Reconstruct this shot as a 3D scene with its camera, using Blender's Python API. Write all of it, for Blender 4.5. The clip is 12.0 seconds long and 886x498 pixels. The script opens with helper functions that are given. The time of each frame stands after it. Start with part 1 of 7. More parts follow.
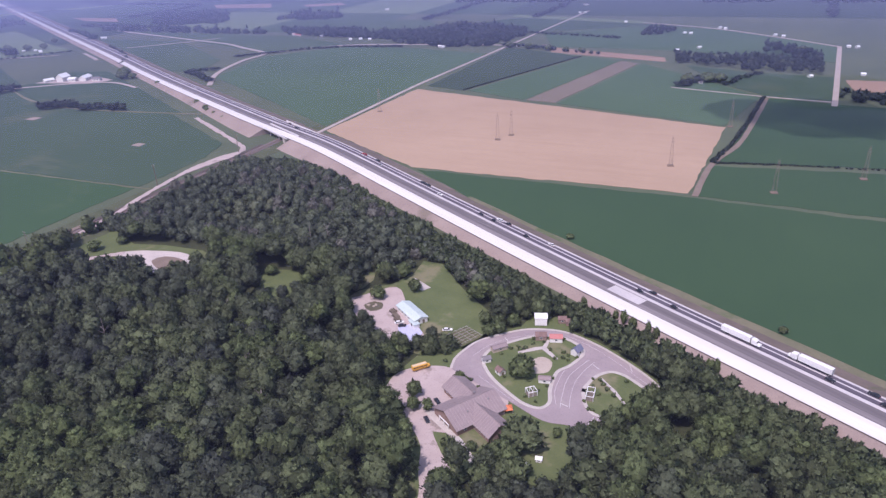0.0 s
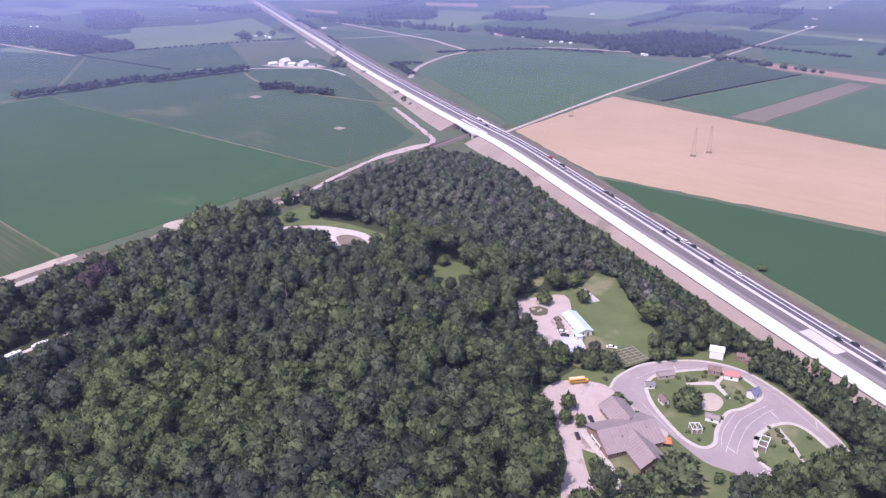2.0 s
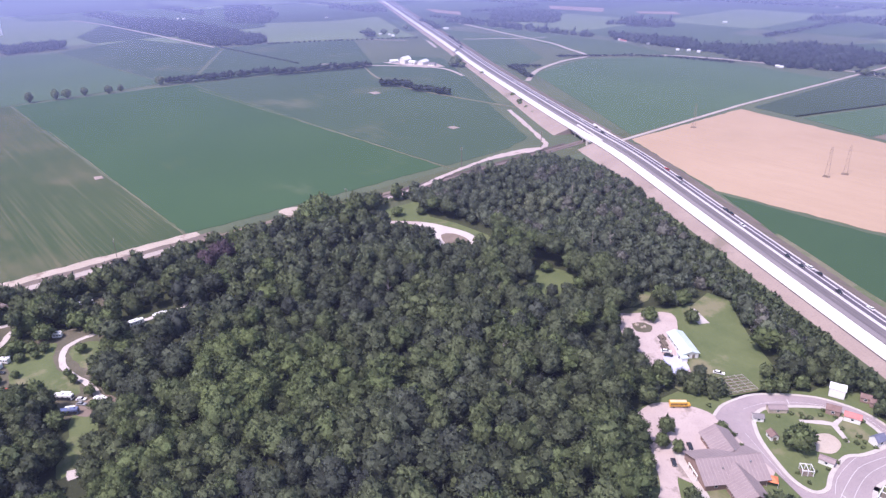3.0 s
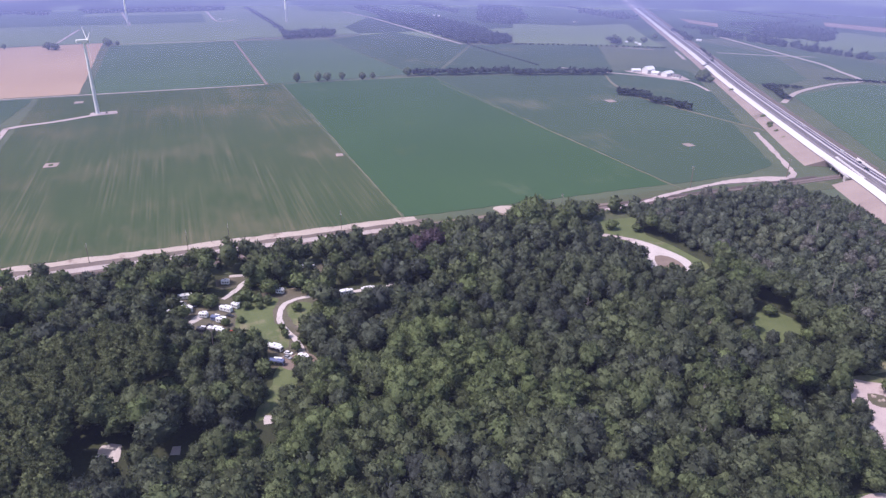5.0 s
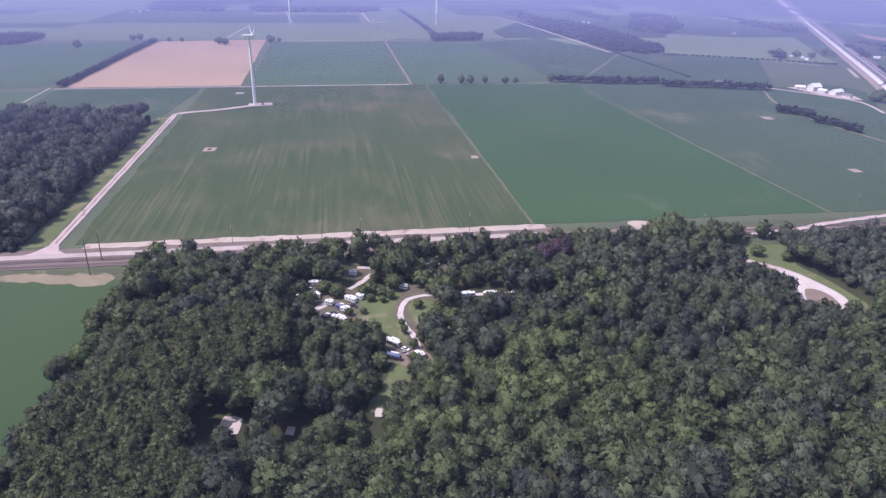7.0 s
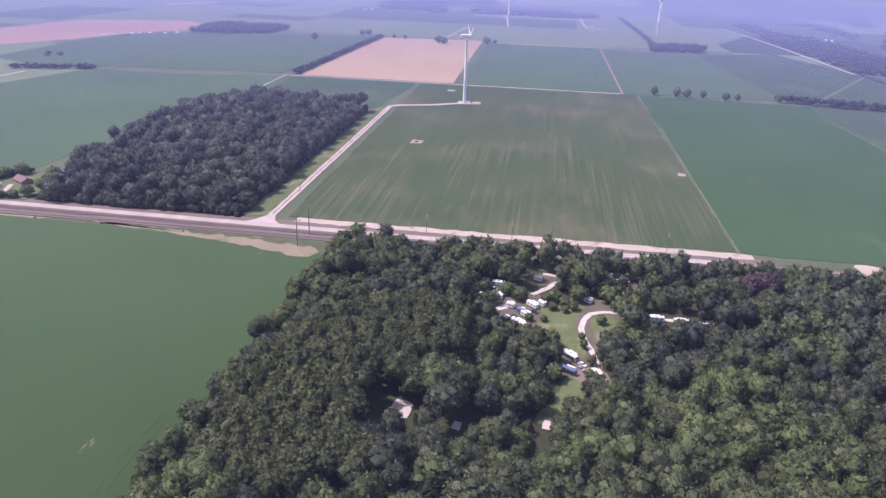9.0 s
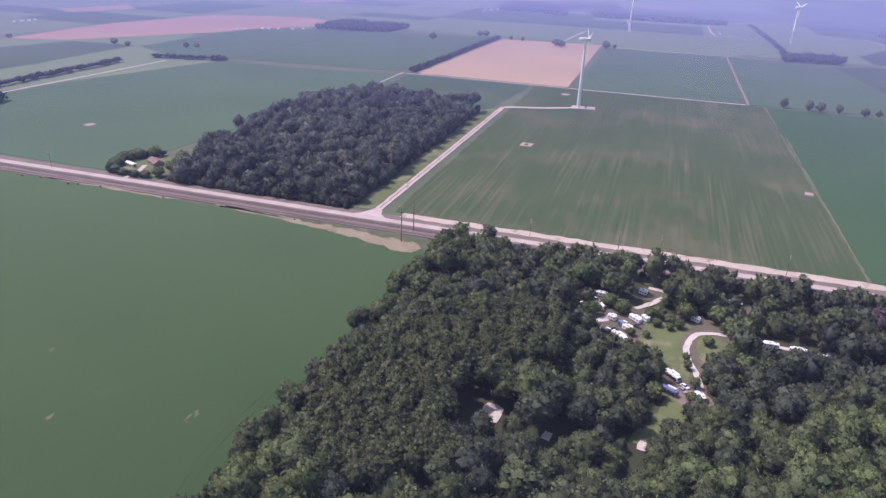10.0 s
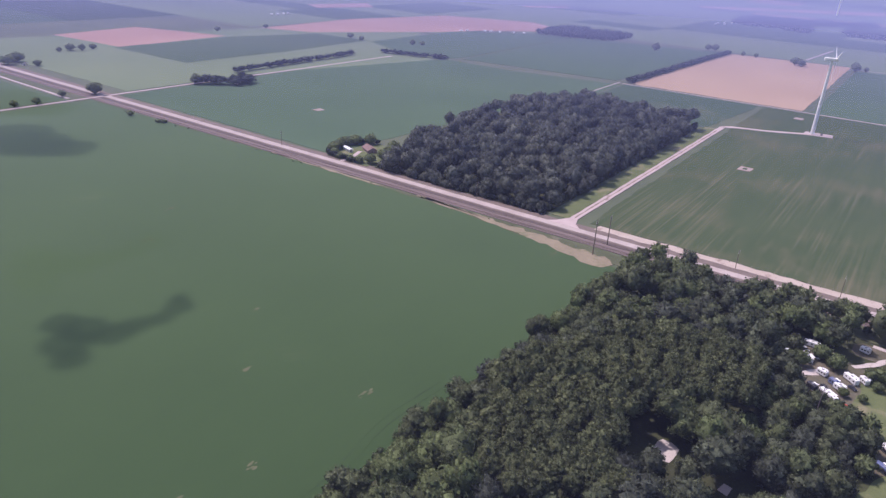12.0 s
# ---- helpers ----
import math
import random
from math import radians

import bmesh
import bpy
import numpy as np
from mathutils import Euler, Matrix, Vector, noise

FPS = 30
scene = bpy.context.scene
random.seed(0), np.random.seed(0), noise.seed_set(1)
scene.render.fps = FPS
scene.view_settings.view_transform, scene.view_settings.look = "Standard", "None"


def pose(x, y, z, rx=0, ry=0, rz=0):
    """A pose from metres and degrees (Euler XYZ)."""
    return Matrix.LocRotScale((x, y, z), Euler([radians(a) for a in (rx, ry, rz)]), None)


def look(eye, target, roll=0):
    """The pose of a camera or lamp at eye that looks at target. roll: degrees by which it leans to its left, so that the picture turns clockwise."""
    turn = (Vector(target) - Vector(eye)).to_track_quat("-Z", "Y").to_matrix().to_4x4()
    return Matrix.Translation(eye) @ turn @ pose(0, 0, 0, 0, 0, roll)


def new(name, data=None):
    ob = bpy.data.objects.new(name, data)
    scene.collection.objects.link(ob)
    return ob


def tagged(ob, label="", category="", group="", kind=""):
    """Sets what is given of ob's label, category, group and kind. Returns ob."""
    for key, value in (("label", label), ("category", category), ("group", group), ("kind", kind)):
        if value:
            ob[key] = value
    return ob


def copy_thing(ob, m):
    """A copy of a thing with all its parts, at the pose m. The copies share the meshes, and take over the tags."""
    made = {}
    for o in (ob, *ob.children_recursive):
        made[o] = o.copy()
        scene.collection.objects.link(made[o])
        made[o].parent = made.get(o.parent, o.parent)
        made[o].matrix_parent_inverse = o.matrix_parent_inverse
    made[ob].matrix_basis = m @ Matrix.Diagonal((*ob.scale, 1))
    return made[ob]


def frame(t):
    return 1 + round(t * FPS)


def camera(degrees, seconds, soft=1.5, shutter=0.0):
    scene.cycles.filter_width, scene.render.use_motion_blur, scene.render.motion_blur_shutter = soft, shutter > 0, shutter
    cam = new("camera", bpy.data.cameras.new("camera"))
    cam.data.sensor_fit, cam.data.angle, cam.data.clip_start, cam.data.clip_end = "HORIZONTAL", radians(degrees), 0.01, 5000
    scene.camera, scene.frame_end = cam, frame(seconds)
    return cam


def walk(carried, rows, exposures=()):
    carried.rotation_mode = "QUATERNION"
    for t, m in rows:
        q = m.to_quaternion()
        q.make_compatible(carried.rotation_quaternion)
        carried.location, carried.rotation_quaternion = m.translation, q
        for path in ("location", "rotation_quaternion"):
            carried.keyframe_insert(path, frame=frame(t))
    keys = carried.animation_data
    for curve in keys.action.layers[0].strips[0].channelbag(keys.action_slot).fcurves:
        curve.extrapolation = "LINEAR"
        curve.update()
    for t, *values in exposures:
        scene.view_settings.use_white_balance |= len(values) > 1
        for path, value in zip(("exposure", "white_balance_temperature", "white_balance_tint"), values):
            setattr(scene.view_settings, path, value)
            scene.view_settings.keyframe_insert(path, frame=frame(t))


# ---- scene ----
EXPO = [(t, e, 6200 + max(0, t - 6.5) * 90 if t < 9.5 else 6400, 31 if t < 8 else 33) for t, e in ((0.0, 0.14), (0.5, 0.21), (1.0, 0.31), (1.5, 0.41), (2.0, 0.50), (2.5, 0.58), (3.0, 0.66), (3.5, 0.73), (5.5, 0.37), (6.5, 0.38), (8.5, 0.60), (9.0, 0.58), (9.5, 0.48), (10.0, 0.40), (11.0, 0.32), (12.0, 0.30))]
cam = camera(65.39, 12.0, 1.4)
PATH = [
    (0.0, (0.00, 0.00, 200.00), (-38.33, 81.90, 157.29), -2.56),
    (0.5, (-0.52, 0.92, 199.38), (-44.17, 80.27, 156.98), -2.31),
    (1.0, (-0.98, 1.78, 198.76), (-49.92, 78.17, 156.70), -2.16),
    (1.5, (-1.45, 2.65, 198.15), (-55.60, 75.62, 156.40), -1.89),
    (2.0, (-1.96, 3.57, 197.53), (-61.40, 72.47, 156.05), -1.60),
    (2.5, (-2.58, 4.60, 196.90), (-67.46, 68.59, 155.73), -1.30),
    (3.0, (-3.34, 5.79, 196.27), (-73.52, 64.14, 155.38), -0.99),
    (3.5, (-4.27, 7.32, 195.63), (-79.59, 59.02, 154.97), -0.63),
    (5.5, (-8.98, 14.53, 193.03), (-96.46, 41.84, 153.01), 0.52),
    (6.0, (-10.25, 15.55, 192.37), (-98.94, 38.89, 152.51), 0.62),
    (6.5, (-11.56, 15.96, 191.70), (-101.28, 35.19, 151.95), 0.71),
    (8.5, (-17.16, 14.51, 188.97), (-108.95, 9.99, 149.54), 1.62),
    (9.0, (-18.55, 14.10, 188.33), (-109.60, 1.92, 148.80), 1.93),
    (9.5, (-19.92, 13.78, 187.71), (-109.64, -5.68, 148.06), 2.21),
    (10.0, (-21.29, 13.44, 187.13), (-109.11, -13.09, 147.32), 2.43),
    (10.5, (-22.65, 13.07, 186.55), (-108.05, -20.30, 146.62), 2.66),
    (11.0, (-24.01, 12.70, 185.99), (-106.53, -27.15, 145.94), 2.95),
    (11.5, (-25.37, 12.32, 185.42), (-104.61, -33.59, 145.26), 3.23),
    (12.0, (-26.74, 11.96, 184.85), (-102.64, -39.16, 144.53), 3.43),
]
walk(cam, [(t, look(eye, target, roll)) for t, eye, target, roll in PATH], EXPO)

# ---- light ----
# The sun stands in the -y direction, 59 degrees high.
world = bpy.data.worlds.new("sky")
scene.world = world
world.use_nodes = True
wn, wl = world.node_tree.nodes, world.node_tree.links
sky = wn.new("ShaderNodeTexSky")
sky.sky_type = "NISHITA"
sky.sun_disc = False
sky.sun_elevation = radians(59)
sky.sun_rotation = radians(180)
sky.air_density, sky.dust_density = 1.3, 2.0
wn["Background"].inputs["Strength"].default_value = 0.14
wl.new(sky.outputs["Color"], wn["Background"].inputs["Color"])
sun_data = bpy.data.lights.new("sun", "SUN")
sun_data.energy, sun_data.angle, sun_data.color = 3.3, radians(0.53), (1.0, 0.95, 0.88)
sun = new("sun", sun_data)
sun.matrix_world = look((0, -515, 857), (0, 0, 0))


# ---- materials ----
def start_material(name, rough=0.9):
    m = bpy.data.materials.new(name)
    m.use_nodes = True
    b = m.node_tree.nodes["Principled BSDF"]
    b.inputs["Roughness"].default_value = rough
    b.inputs["Specular IOR Level"].default_value = 0.25
    return m, m.node_tree.nodes, m.node_tree.links, b


def noise_node(nodes, links, vector, scale, detail=4.0, rough=0.6):
    n = nodes.new("ShaderNodeTexNoise")
    n.inputs["Scale"].default_value = scale
    n.inputs["Detail"].default_value = detail
    n.inputs["Roughness"].default_value = rough
    links.new(vector, n.inputs["Vector"])
    return n.outputs["Fac"]


def ramp_node(nodes, links, fac, stops):
    r = nodes.new("ShaderNodeValToRGB")
    e = r.color_ramp.elements
    while len(e) < len(stops):
        e.new(0.5)
    for k, (at, c) in zip(e, stops):
        k.position = at
        k.color = (*c, 1) if len(c) == 3 else c
    links.new(fac, r.inputs["Fac"])
    return r.outputs["Color"]


def mix_node(nodes, links, a, b, fac, mode="MIX"):
    n = nodes.new("ShaderNodeMix")
    n.data_type, n.blend_type = "RGBA", mode
    for value, socket in ((fac, n.inputs[0]), (a, n.inputs[6]), (b, n.inputs[7])):
        if isinstance(value, (int, float)):
            socket.default_value = value
        elif isinstance(value, tuple):
            socket.default_value = (*value, 1)
        else:
            links.new(value, socket)
    return n.outputs[2]


def math_node(nodes, links, op, a, b=0.0):
    n = nodes.new("ShaderNodeMath")
    n.operation = op
    for value, socket in ((a, n.inputs[0]), (b, n.inputs[1])):
        if isinstance(value, (int, float)):
            socket.default_value = value
        else:
            links.new(value, socket)
    return n.outputs[0]


def scaled(c, k):
    return tuple(v * k for v in c)


def surface(name, low, high, big=0.05, fine=1.5, rough=0.9, bump=0.0, wear=None, wear_scale=0.02, wear_at=0.62, space="world", along=None):
    """A surface of two colours mixed at two scales, with worn or stained patches of a third; along: degrees in plan to which the wear is drawn out."""
    m, nodes, links, b = start_material(name, rough)
    if space == "world":
        vec = nodes.new("ShaderNodeNewGeometry").outputs["Position"]
    else:
        vec = nodes.new("ShaderNodeTexCoord").outputs["Object"]
    if along is not None:
        turn, draw = nodes.new("ShaderNodeVectorRotate"), nodes.new("ShaderNodeVectorMath")
        turn.rotation_type, draw.operation = "Z_AXIS", "MULTIPLY"
        turn.inputs["Angle"].default_value = -radians(along)
        draw.inputs[1].default_value = (0.03, 1, 1)
        links.new(vec, turn.inputs["Vector"])
        links.new(turn.outputs[0], draw.inputs[0])
        vec = draw.outputs[0]
    f1 = noise_node(nodes, links, vec, big, 5)
    f2 = noise_node(nodes, links, vec, fine, 4, 0.7)
    f = math_node(nodes, links, "ADD", math_node(nodes, links, "MULTIPLY", f1, 0.6), math_node(nodes, links, "MULTIPLY", f2, 0.4))
    col = ramp_node(nodes, links, f, [(0.36, low), (0.64, high)])
    if wear:
        w = noise_node(nodes, links, vec, wear_scale, 5, 0.65)
        wf = ramp_node(nodes, links, w, [(wear_at, (0, 0, 0)), (wear_at + 0.09, (1, 1, 1))])
        col = mix_node(nodes, links, col, wear, wf)
    links.new(col, b.inputs["Base Color"])
    if bump:
        n = nodes.new("ShaderNodeBump")
        n.inputs["Strength"].default_value = bump
        n.inputs["Distance"].default_value = 0.3
        links.new(f2, n.inputs["Height"])
        links.new(n.outputs["Normal"], b.inputs["Normal"])
    return m


def crop(name, low, high, rows="x", period=3.0, amount=0.12, dry=None, dry_at=0.63, dry_scale=0.012, lines=0.0):
    """Standing crop: drilled rows, tramlines, soft patches of vigour, and thin dry places."""
    m, nodes, links, b = start_material(name, 1.0)
    b.inputs["Specular IOR Level"].default_value = 0.05
    vec = nodes.new("ShaderNodeNewGeometry").outputs["Position"]
    stretch = nodes.new("ShaderNodeMapping")
    stretch.inputs["Scale"].default_value = (0.25, 1, 1) if rows == "x" else (1, 0.25, 1)
    links.new(vec, stretch.inputs["Vector"])
    f1 = noise_node(nodes, links, vec, 0.006, 5, 0.55)
    f2 = noise_node(nodes, links, stretch.outputs[0], 0.12, 5, 0.7)
    f3 = noise_node(nodes, links, stretch.outputs[0], 1.3, 3, 0.7)
    f = math_node(nodes, links, "ADD", math_node(nodes, links, "MULTIPLY", f1, 0.55), math_node(nodes, links, "MULTIPLY", f2, 0.25))
    f = math_node(nodes, links, "ADD", f, math_node(nodes, links, "MULTIPLY", f3, 0.2))
    drill = nodes.new("ShaderNodeMapping")
    drill.inputs["Scale"].default_value = (0.012, 1, 1) if rows == "x" else (1, 0.012, 1)
    links.new(vec, drill.inputs["Vector"])
    streak = noise_node(nodes, links, drill.outputs[0], 1.6 / period, 3, 0.6)
    f = math_node(nodes, links, "ADD", f, math_node(nodes, links, "MULTIPLY", math_node(nodes, links, "SUBTRACT", streak, 0.5), amount * 2.5))
    col = ramp_node(nodes, links, f, [(0.36, low), (0.64, high)])
    if dry:
        w = noise_node(nodes, links, vec, dry_scale, 6, 0.6)
        w = math_node(nodes, links, "ADD", w, math_node(nodes, links, "MULTIPLY", math_node(nodes, links, "SUBTRACT", f2, 0.5), 0.3))
        wf = ramp_node(nodes, links, w, [(dry_at, (0, 0, 0)), (dry_at + 0.22, (0.55, 0.55, 0.55))])
        col = mix_node(nodes, links, col, dry, wf)
    if lines:
        mask = noise_node(nodes, links, stretch.outputs[0], 0.02, 3, 0.6)
        sharp = ramp_node(nodes, links, streak, [(0.48, (0, 0, 0)), (0.62, (1, 1, 1))])
        lf = math_node(nodes, links, "MULTIPLY", sharp, ramp_node(nodes, links, mask, [(0.40, (0, 0, 0)), (0.62, (lines, lines, lines))]))
        col = mix_node(nodes, links, col, scaled(dry, 1.25), lf)
    links.new(col, b.inputs["Base Color"])
    return m


def foliage(name, stops, by="tint", fine=1.5):
    """Leaves: colour by tree, lightly varied by clump, with light coming through."""
    m, nodes, links, b = start_material(name, 0.75)
    b.inputs["Specular IOR Level"].default_value = 0.12
    if by == "tint":
        a = nodes.new("ShaderNodeAttribute")
        a.attribute_name = "tint"
        t = a.outputs["Fac"]
    else:
        t = math_node(nodes, links, "ADD", math_node(nodes, links, "MULTIPLY", nodes.new("ShaderNodeObjectInfo").outputs["Random"], 0.4), 0.48)
    col = ramp_node(nodes, links, t, stops)
    g = nodes.new("ShaderNodeNewGeometry")
    isl = g.outputs["Random Per Island"]
    v = math_node(nodes, links, "ADD", math_node(nodes, links, "MULTIPLY", isl, 0.95), 0.55)
    s = nodes.new("ShaderNodeVectorMath")
    s.operation = "SCALE"
    grain = noise_node(nodes, links, g.outputs["Position"], fine, 3, 0.75)
    grain = math_node(nodes, links, "ADD", math_node(nodes, links, "MULTIPLY", grain, 2.0), 0.17)
    links.new(col, s.inputs[0])
    links.new(math_node(nodes, links, "MULTIPLY", v, grain), s.inputs["Scale"])
    links.new(s.outputs[0], b.inputs["Base Color"])
    bump = nodes.new("ShaderNodeBump")
    bump.inputs["Strength"].default_value, bump.inputs["Distance"].default_value = 0.7, 0.6
    links.new(grain, bump.inputs["Height"])
    links.new(bump.outputs["Normal"], b.inputs["Normal"])
    tr = nodes.new("ShaderNodeBsdfTranslucent")
    links.new(s.outputs[0], tr.inputs["Color"])
    mix = nodes.new("ShaderNodeMixShader")
    mix.inputs[0].default_value = 0.44
    links.new(b.outputs[0], mix.inputs[1])
    links.new(tr.outputs[0], mix.inputs[2])
    links.new(mix.outputs[0], nodes["Material Output"].inputs["Surface"])
    return m


def paint(name, c, rough=0.5, metal=0.0, vary=0.06, scale=0.8):
    m, nodes, links, b = start_material(name, rough)
    b.inputs["Metallic"].default_value = metal
    vec = nodes.new("ShaderNodeTexCoord").outputs["Object"]
    f = noise_node(nodes, links, vec, scale, 5, 0.7)
    links.new(ramp_node(nodes, links, f, [(0.3, scaled(c, 1 - vary * 2)), (0.7, scaled(c, 1 + vary))]), b.inputs["Base Color"])
    return m


M = {}
M["ground"] = surface("dry_grass_soil", (0.068, 0.090, 0.056), (0.105, 0.125, 0.072), 0.01, 0.3)
M["far_green"] = crop("far_green", (0.060, 0.096, 0.062), (0.084, 0.122, 0.074), "x", 14, 0.03)
M["far_pale"] = crop("far_pale_green", (0.135, 0.180, 0.108), (0.165, 0.210, 0.125), "y", 14, 0.03)
M["far_dark"] = crop("far_dark_green", (0.045, 0.068, 0.050), (0.058, 0.086, 0.058), "x", 14, 0.03)
M["far_stubble"] = crop("far_stubble", (0.27, 0.185, 0.145), (0.33, 0.23, 0.18), "x", 14, 0.03)
M["far_bare"] = crop("far_bare_strip", (0.16, 0.135, 0.11), (0.20, 0.17, 0.14), "y", 6, 0.05)
M["far_salmon"] = crop("far_salmon_stubble", (0.33, 0.205, 0.17), (0.40, 0.255, 0.21), "x", 14, 0.03)
M["olive"] = crop("thin_soy_crop", (0.047, 0.074, 0.038), (0.065, 0.092, 0.047), "x", 4, 0.05, (0.165, 0.140, 0.095), 0.50, 0.005, 0.26)
M["green"] = crop("full_soy_crop", (0.042, 0.084, 0.043), (0.053, 0.100, 0.051), "x", 6, 0.03, (0.13, 0.155, 0.095), 0.62, 0.016)
M["grey_green"] = crop("late_soy_crop", (0.050, 0.083, 0.055), (0.065, 0.101, 0.066), "x", 6, 0.04, (0.17, 0.165, 0.115), 0.56, 0.010)
M["big_green"] = crop("clover_crop", (0.027, 0.056, 0.020), (0.036, 0.070, 0.025), "x", 5, 0.02, (0.080, 0.100, 0.050), 0.66)
M["big_green"].node_tree.nodes["Principled BSDF"].inputs["Sheen Weight"].default_value = 0.27
M["big_green"].node_tree.nodes["Principled BSDF"].inputs["Sheen Tint"].default_value = (0.85, 1.0, 0.65, 1)
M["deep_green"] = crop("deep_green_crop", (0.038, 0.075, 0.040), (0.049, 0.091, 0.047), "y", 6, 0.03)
M["light_green"] = crop("light_green_crop", (0.064, 0.108, 0.066), (0.080, 0.130, 0.077), "x", 6, 0.03)
M["stubble"] = crop("wheat_stubble", (0.345, 0.245, 0.175), (0.425, 0.310, 0.225), "x", 8, 0.07, (0.31, 0.225, 0.16), 0.55)
M["forest_floor"] = surface("forest_floor", (0.03, 0.035, 0.02), (0.06, 0.07, 0.03), 0.05, 0.8)
M["lawn"] = surface("mown_lawn", (0.088, 0.115, 0.046), (0.128, 0.152, 0.064), 0.06, 0.9, wear=(0.19, 0.18, 0.105), wear_scale=0.03, wear_at=0.54)
M["ditch"] = surface("ditch_grass", (0.062, 0.078, 0.040), (0.098, 0.108, 0.060), 0.08, 0.7, wear=(0.16, 0.14, 0.10), wear_scale=0.06, wear_at=0.6)
M["brown_verge"] = surface("brown_verge", (0.13, 0.104, 0.088), (0.19, 0.152, 0.132), 0.06, 0.9, wear=(0.11, 0.115, 0.065), wear_scale=0.04, wear_at=0.60)
M["verge"] = surface("dry_verge", (0.125, 0.125, 0.078), (0.18, 0.165, 0.11), 0.04, 0.7, wear=(0.10, 0.12, 0.06), wear_scale=0.03, wear_at=0.52)
M["sand"] = surface("sandy_fill", (0.25, 0.195, 0.175), (0.33, 0.265, 0.235), 0.03, 0.9, wear=(0.20, 0.165, 0.135), wear_scale=0.02, wear_at=0.6)
M["gravel"] = surface("pale_gravel", (0.38, 0.308, 0.295), (0.48, 0.40, 0.38), 0.08, 1.6, wear=(0.26, 0.215, 0.195), wear_scale=0.08, wear_at=0.58)
M["dirt"] = surface("brown_dirt", (0.17, 0.13, 0.105), (0.24, 0.19, 0.155), 0.08, 1.2)
M["concrete"] = surface("new_concrete", (0.60, 0.58, 0.58), (0.72, 0.70, 0.69), 0.2, 1.2, along=150)
M["asphalt"] = surface("worn_asphalt", (0.115, 0.10, 0.108), (0.175, 0.155, 0.163), 0.25, 1.5, wear=(0.30, 0.275, 0.28), wear_scale=0.3, wear_at=0.6, along=150)
M["lane"] = surface("dark_lane", (0.075, 0.065, 0.085), (0.13, 0.115, 0.14), 0.3, 1.2, along=150)
M["shoulder"] = surface("pale_shoulder", (0.44, 0.41, 0.42), (0.56, 0.53, 0.53), 0.03, 1.2)
M["ballast"] = surface("rail_ballast", (0.13, 0.10, 0.092), (0.20, 0.158, 0.145), 0.25, 2.0, wear=(0.085, 0.07, 0.06), wear_scale=0.35, wear_at=0.56, along=90)
M["country_road"] = surface("gravel_road", (0.33, 0.28, 0.255), (0.44, 0.38, 0.35), 0.06, 1.0)
M["village_asphalt"] = surface("village_asphalt", (0.27, 0.224, 0.234), (0.345, 0.287, 0.298), 0.06, 1.2, wear=(0.33, 0.29, 0.285), wear_scale=0.07, wear_at=0.6)
M["kerb"] = surface("kerb_concrete", (0.40, 0.36, 0.34), (0.50, 0.46, 0.43), 0.3, 2.0)
M["white_gravel"] = surface("white_gravel", (0.44, 0.39, 0.365), (0.54, 0.49, 0.46), 0.1, 1.6, wear=(0.36, 0.31, 0.28), wear_scale=0.09, wear_at=0.6)
M["pale_sand"] = surface("pale_sand", (0.36, 0.30, 0.25), (0.45, 0.385, 0.33), 0.05, 1.0, wear=(0.25, 0.19, 0.16), wear_scale=0.06, wear_at=0.57)
M["asphalt_pale"] = surface("pale_asphalt", (0.17, 0.15, 0.158), (0.25, 0.225, 0.23), 0.25, 1.5, wear=(0.33, 0.30, 0.305), wear_scale=0.3, wear_at=0.57, along=150)
# Camp floor shade is put into this soil colour; the yard island shares it.
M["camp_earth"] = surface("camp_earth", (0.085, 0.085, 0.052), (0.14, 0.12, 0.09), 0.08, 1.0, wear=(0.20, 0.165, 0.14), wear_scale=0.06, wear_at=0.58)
M["bark"] = surface("bark", (0.10, 0.08, 0.065), (0.18, 0.15, 0.125), 0.5, 3.0, space="object")
LEAF = [(0, (0.074, 0.086, 0.074)), (0.25, (0.101, 0.121, 0.079)), (0.5, (0.118, 0.143, 0.074)), (0.72, (0.126, 0.162, 0.074)), (0.92, (0.142, 0.180, 0.077)), (0.96, (0.166, 0.162, 0.136)), (1, (0.121, 0.090, 0.105))]
M["leaf"] = foliage("woodland_leaves", LEAF)
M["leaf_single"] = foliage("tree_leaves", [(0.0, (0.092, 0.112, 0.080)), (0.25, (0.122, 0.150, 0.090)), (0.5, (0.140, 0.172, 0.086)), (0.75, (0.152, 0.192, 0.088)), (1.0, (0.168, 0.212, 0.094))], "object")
M["leaf_young"] = foliage("young_wood_leaves", [(0.0, (0.105, 0.124, 0.096)), (0.5, (0.128, 0.152, 0.104)), (0.9, (0.160, 0.196, 0.104)), (0.95, (0.165, 0.165, 0.142)), (1.0, (0.165, 0.165, 0.142))])
M["leaf_poplar"] = foliage("poplar_leaves", [(0.0, (0.097, 0.117, 0.063)), (0.5, (0.115, 0.138, 0.070)), (1.0, (0.135, 0.158, 0.078))])
M["leaf_far"] = foliage("far_leaves", [(0.0, (0.030, 0.042, 0.040)), (1.0, (0.060, 0.078, 0.060))])
M["leaf_lot"] = foliage("woodlot_leaves", [(0.0, (0.072, 0.086, 0.085)), (0.5, (0.110, 0.127, 0.105)), (1.0, (0.152, 0.168, 0.128))])
M["leaf_scrub"] = foliage("scrub_leaves", [(0.0, (0.075, 0.100, 0.060)), (0.6, (0.110, 0.140, 0.075)), (1.0, (0.145, 0.170, 0.090))])
M["white"] = paint("white_paint", (0.78, 0.78, 0.78), 0.45)
M["steel"] = paint("galvanised_steel", (0.36, 0.37, 0.38), 0.5, 0.6)
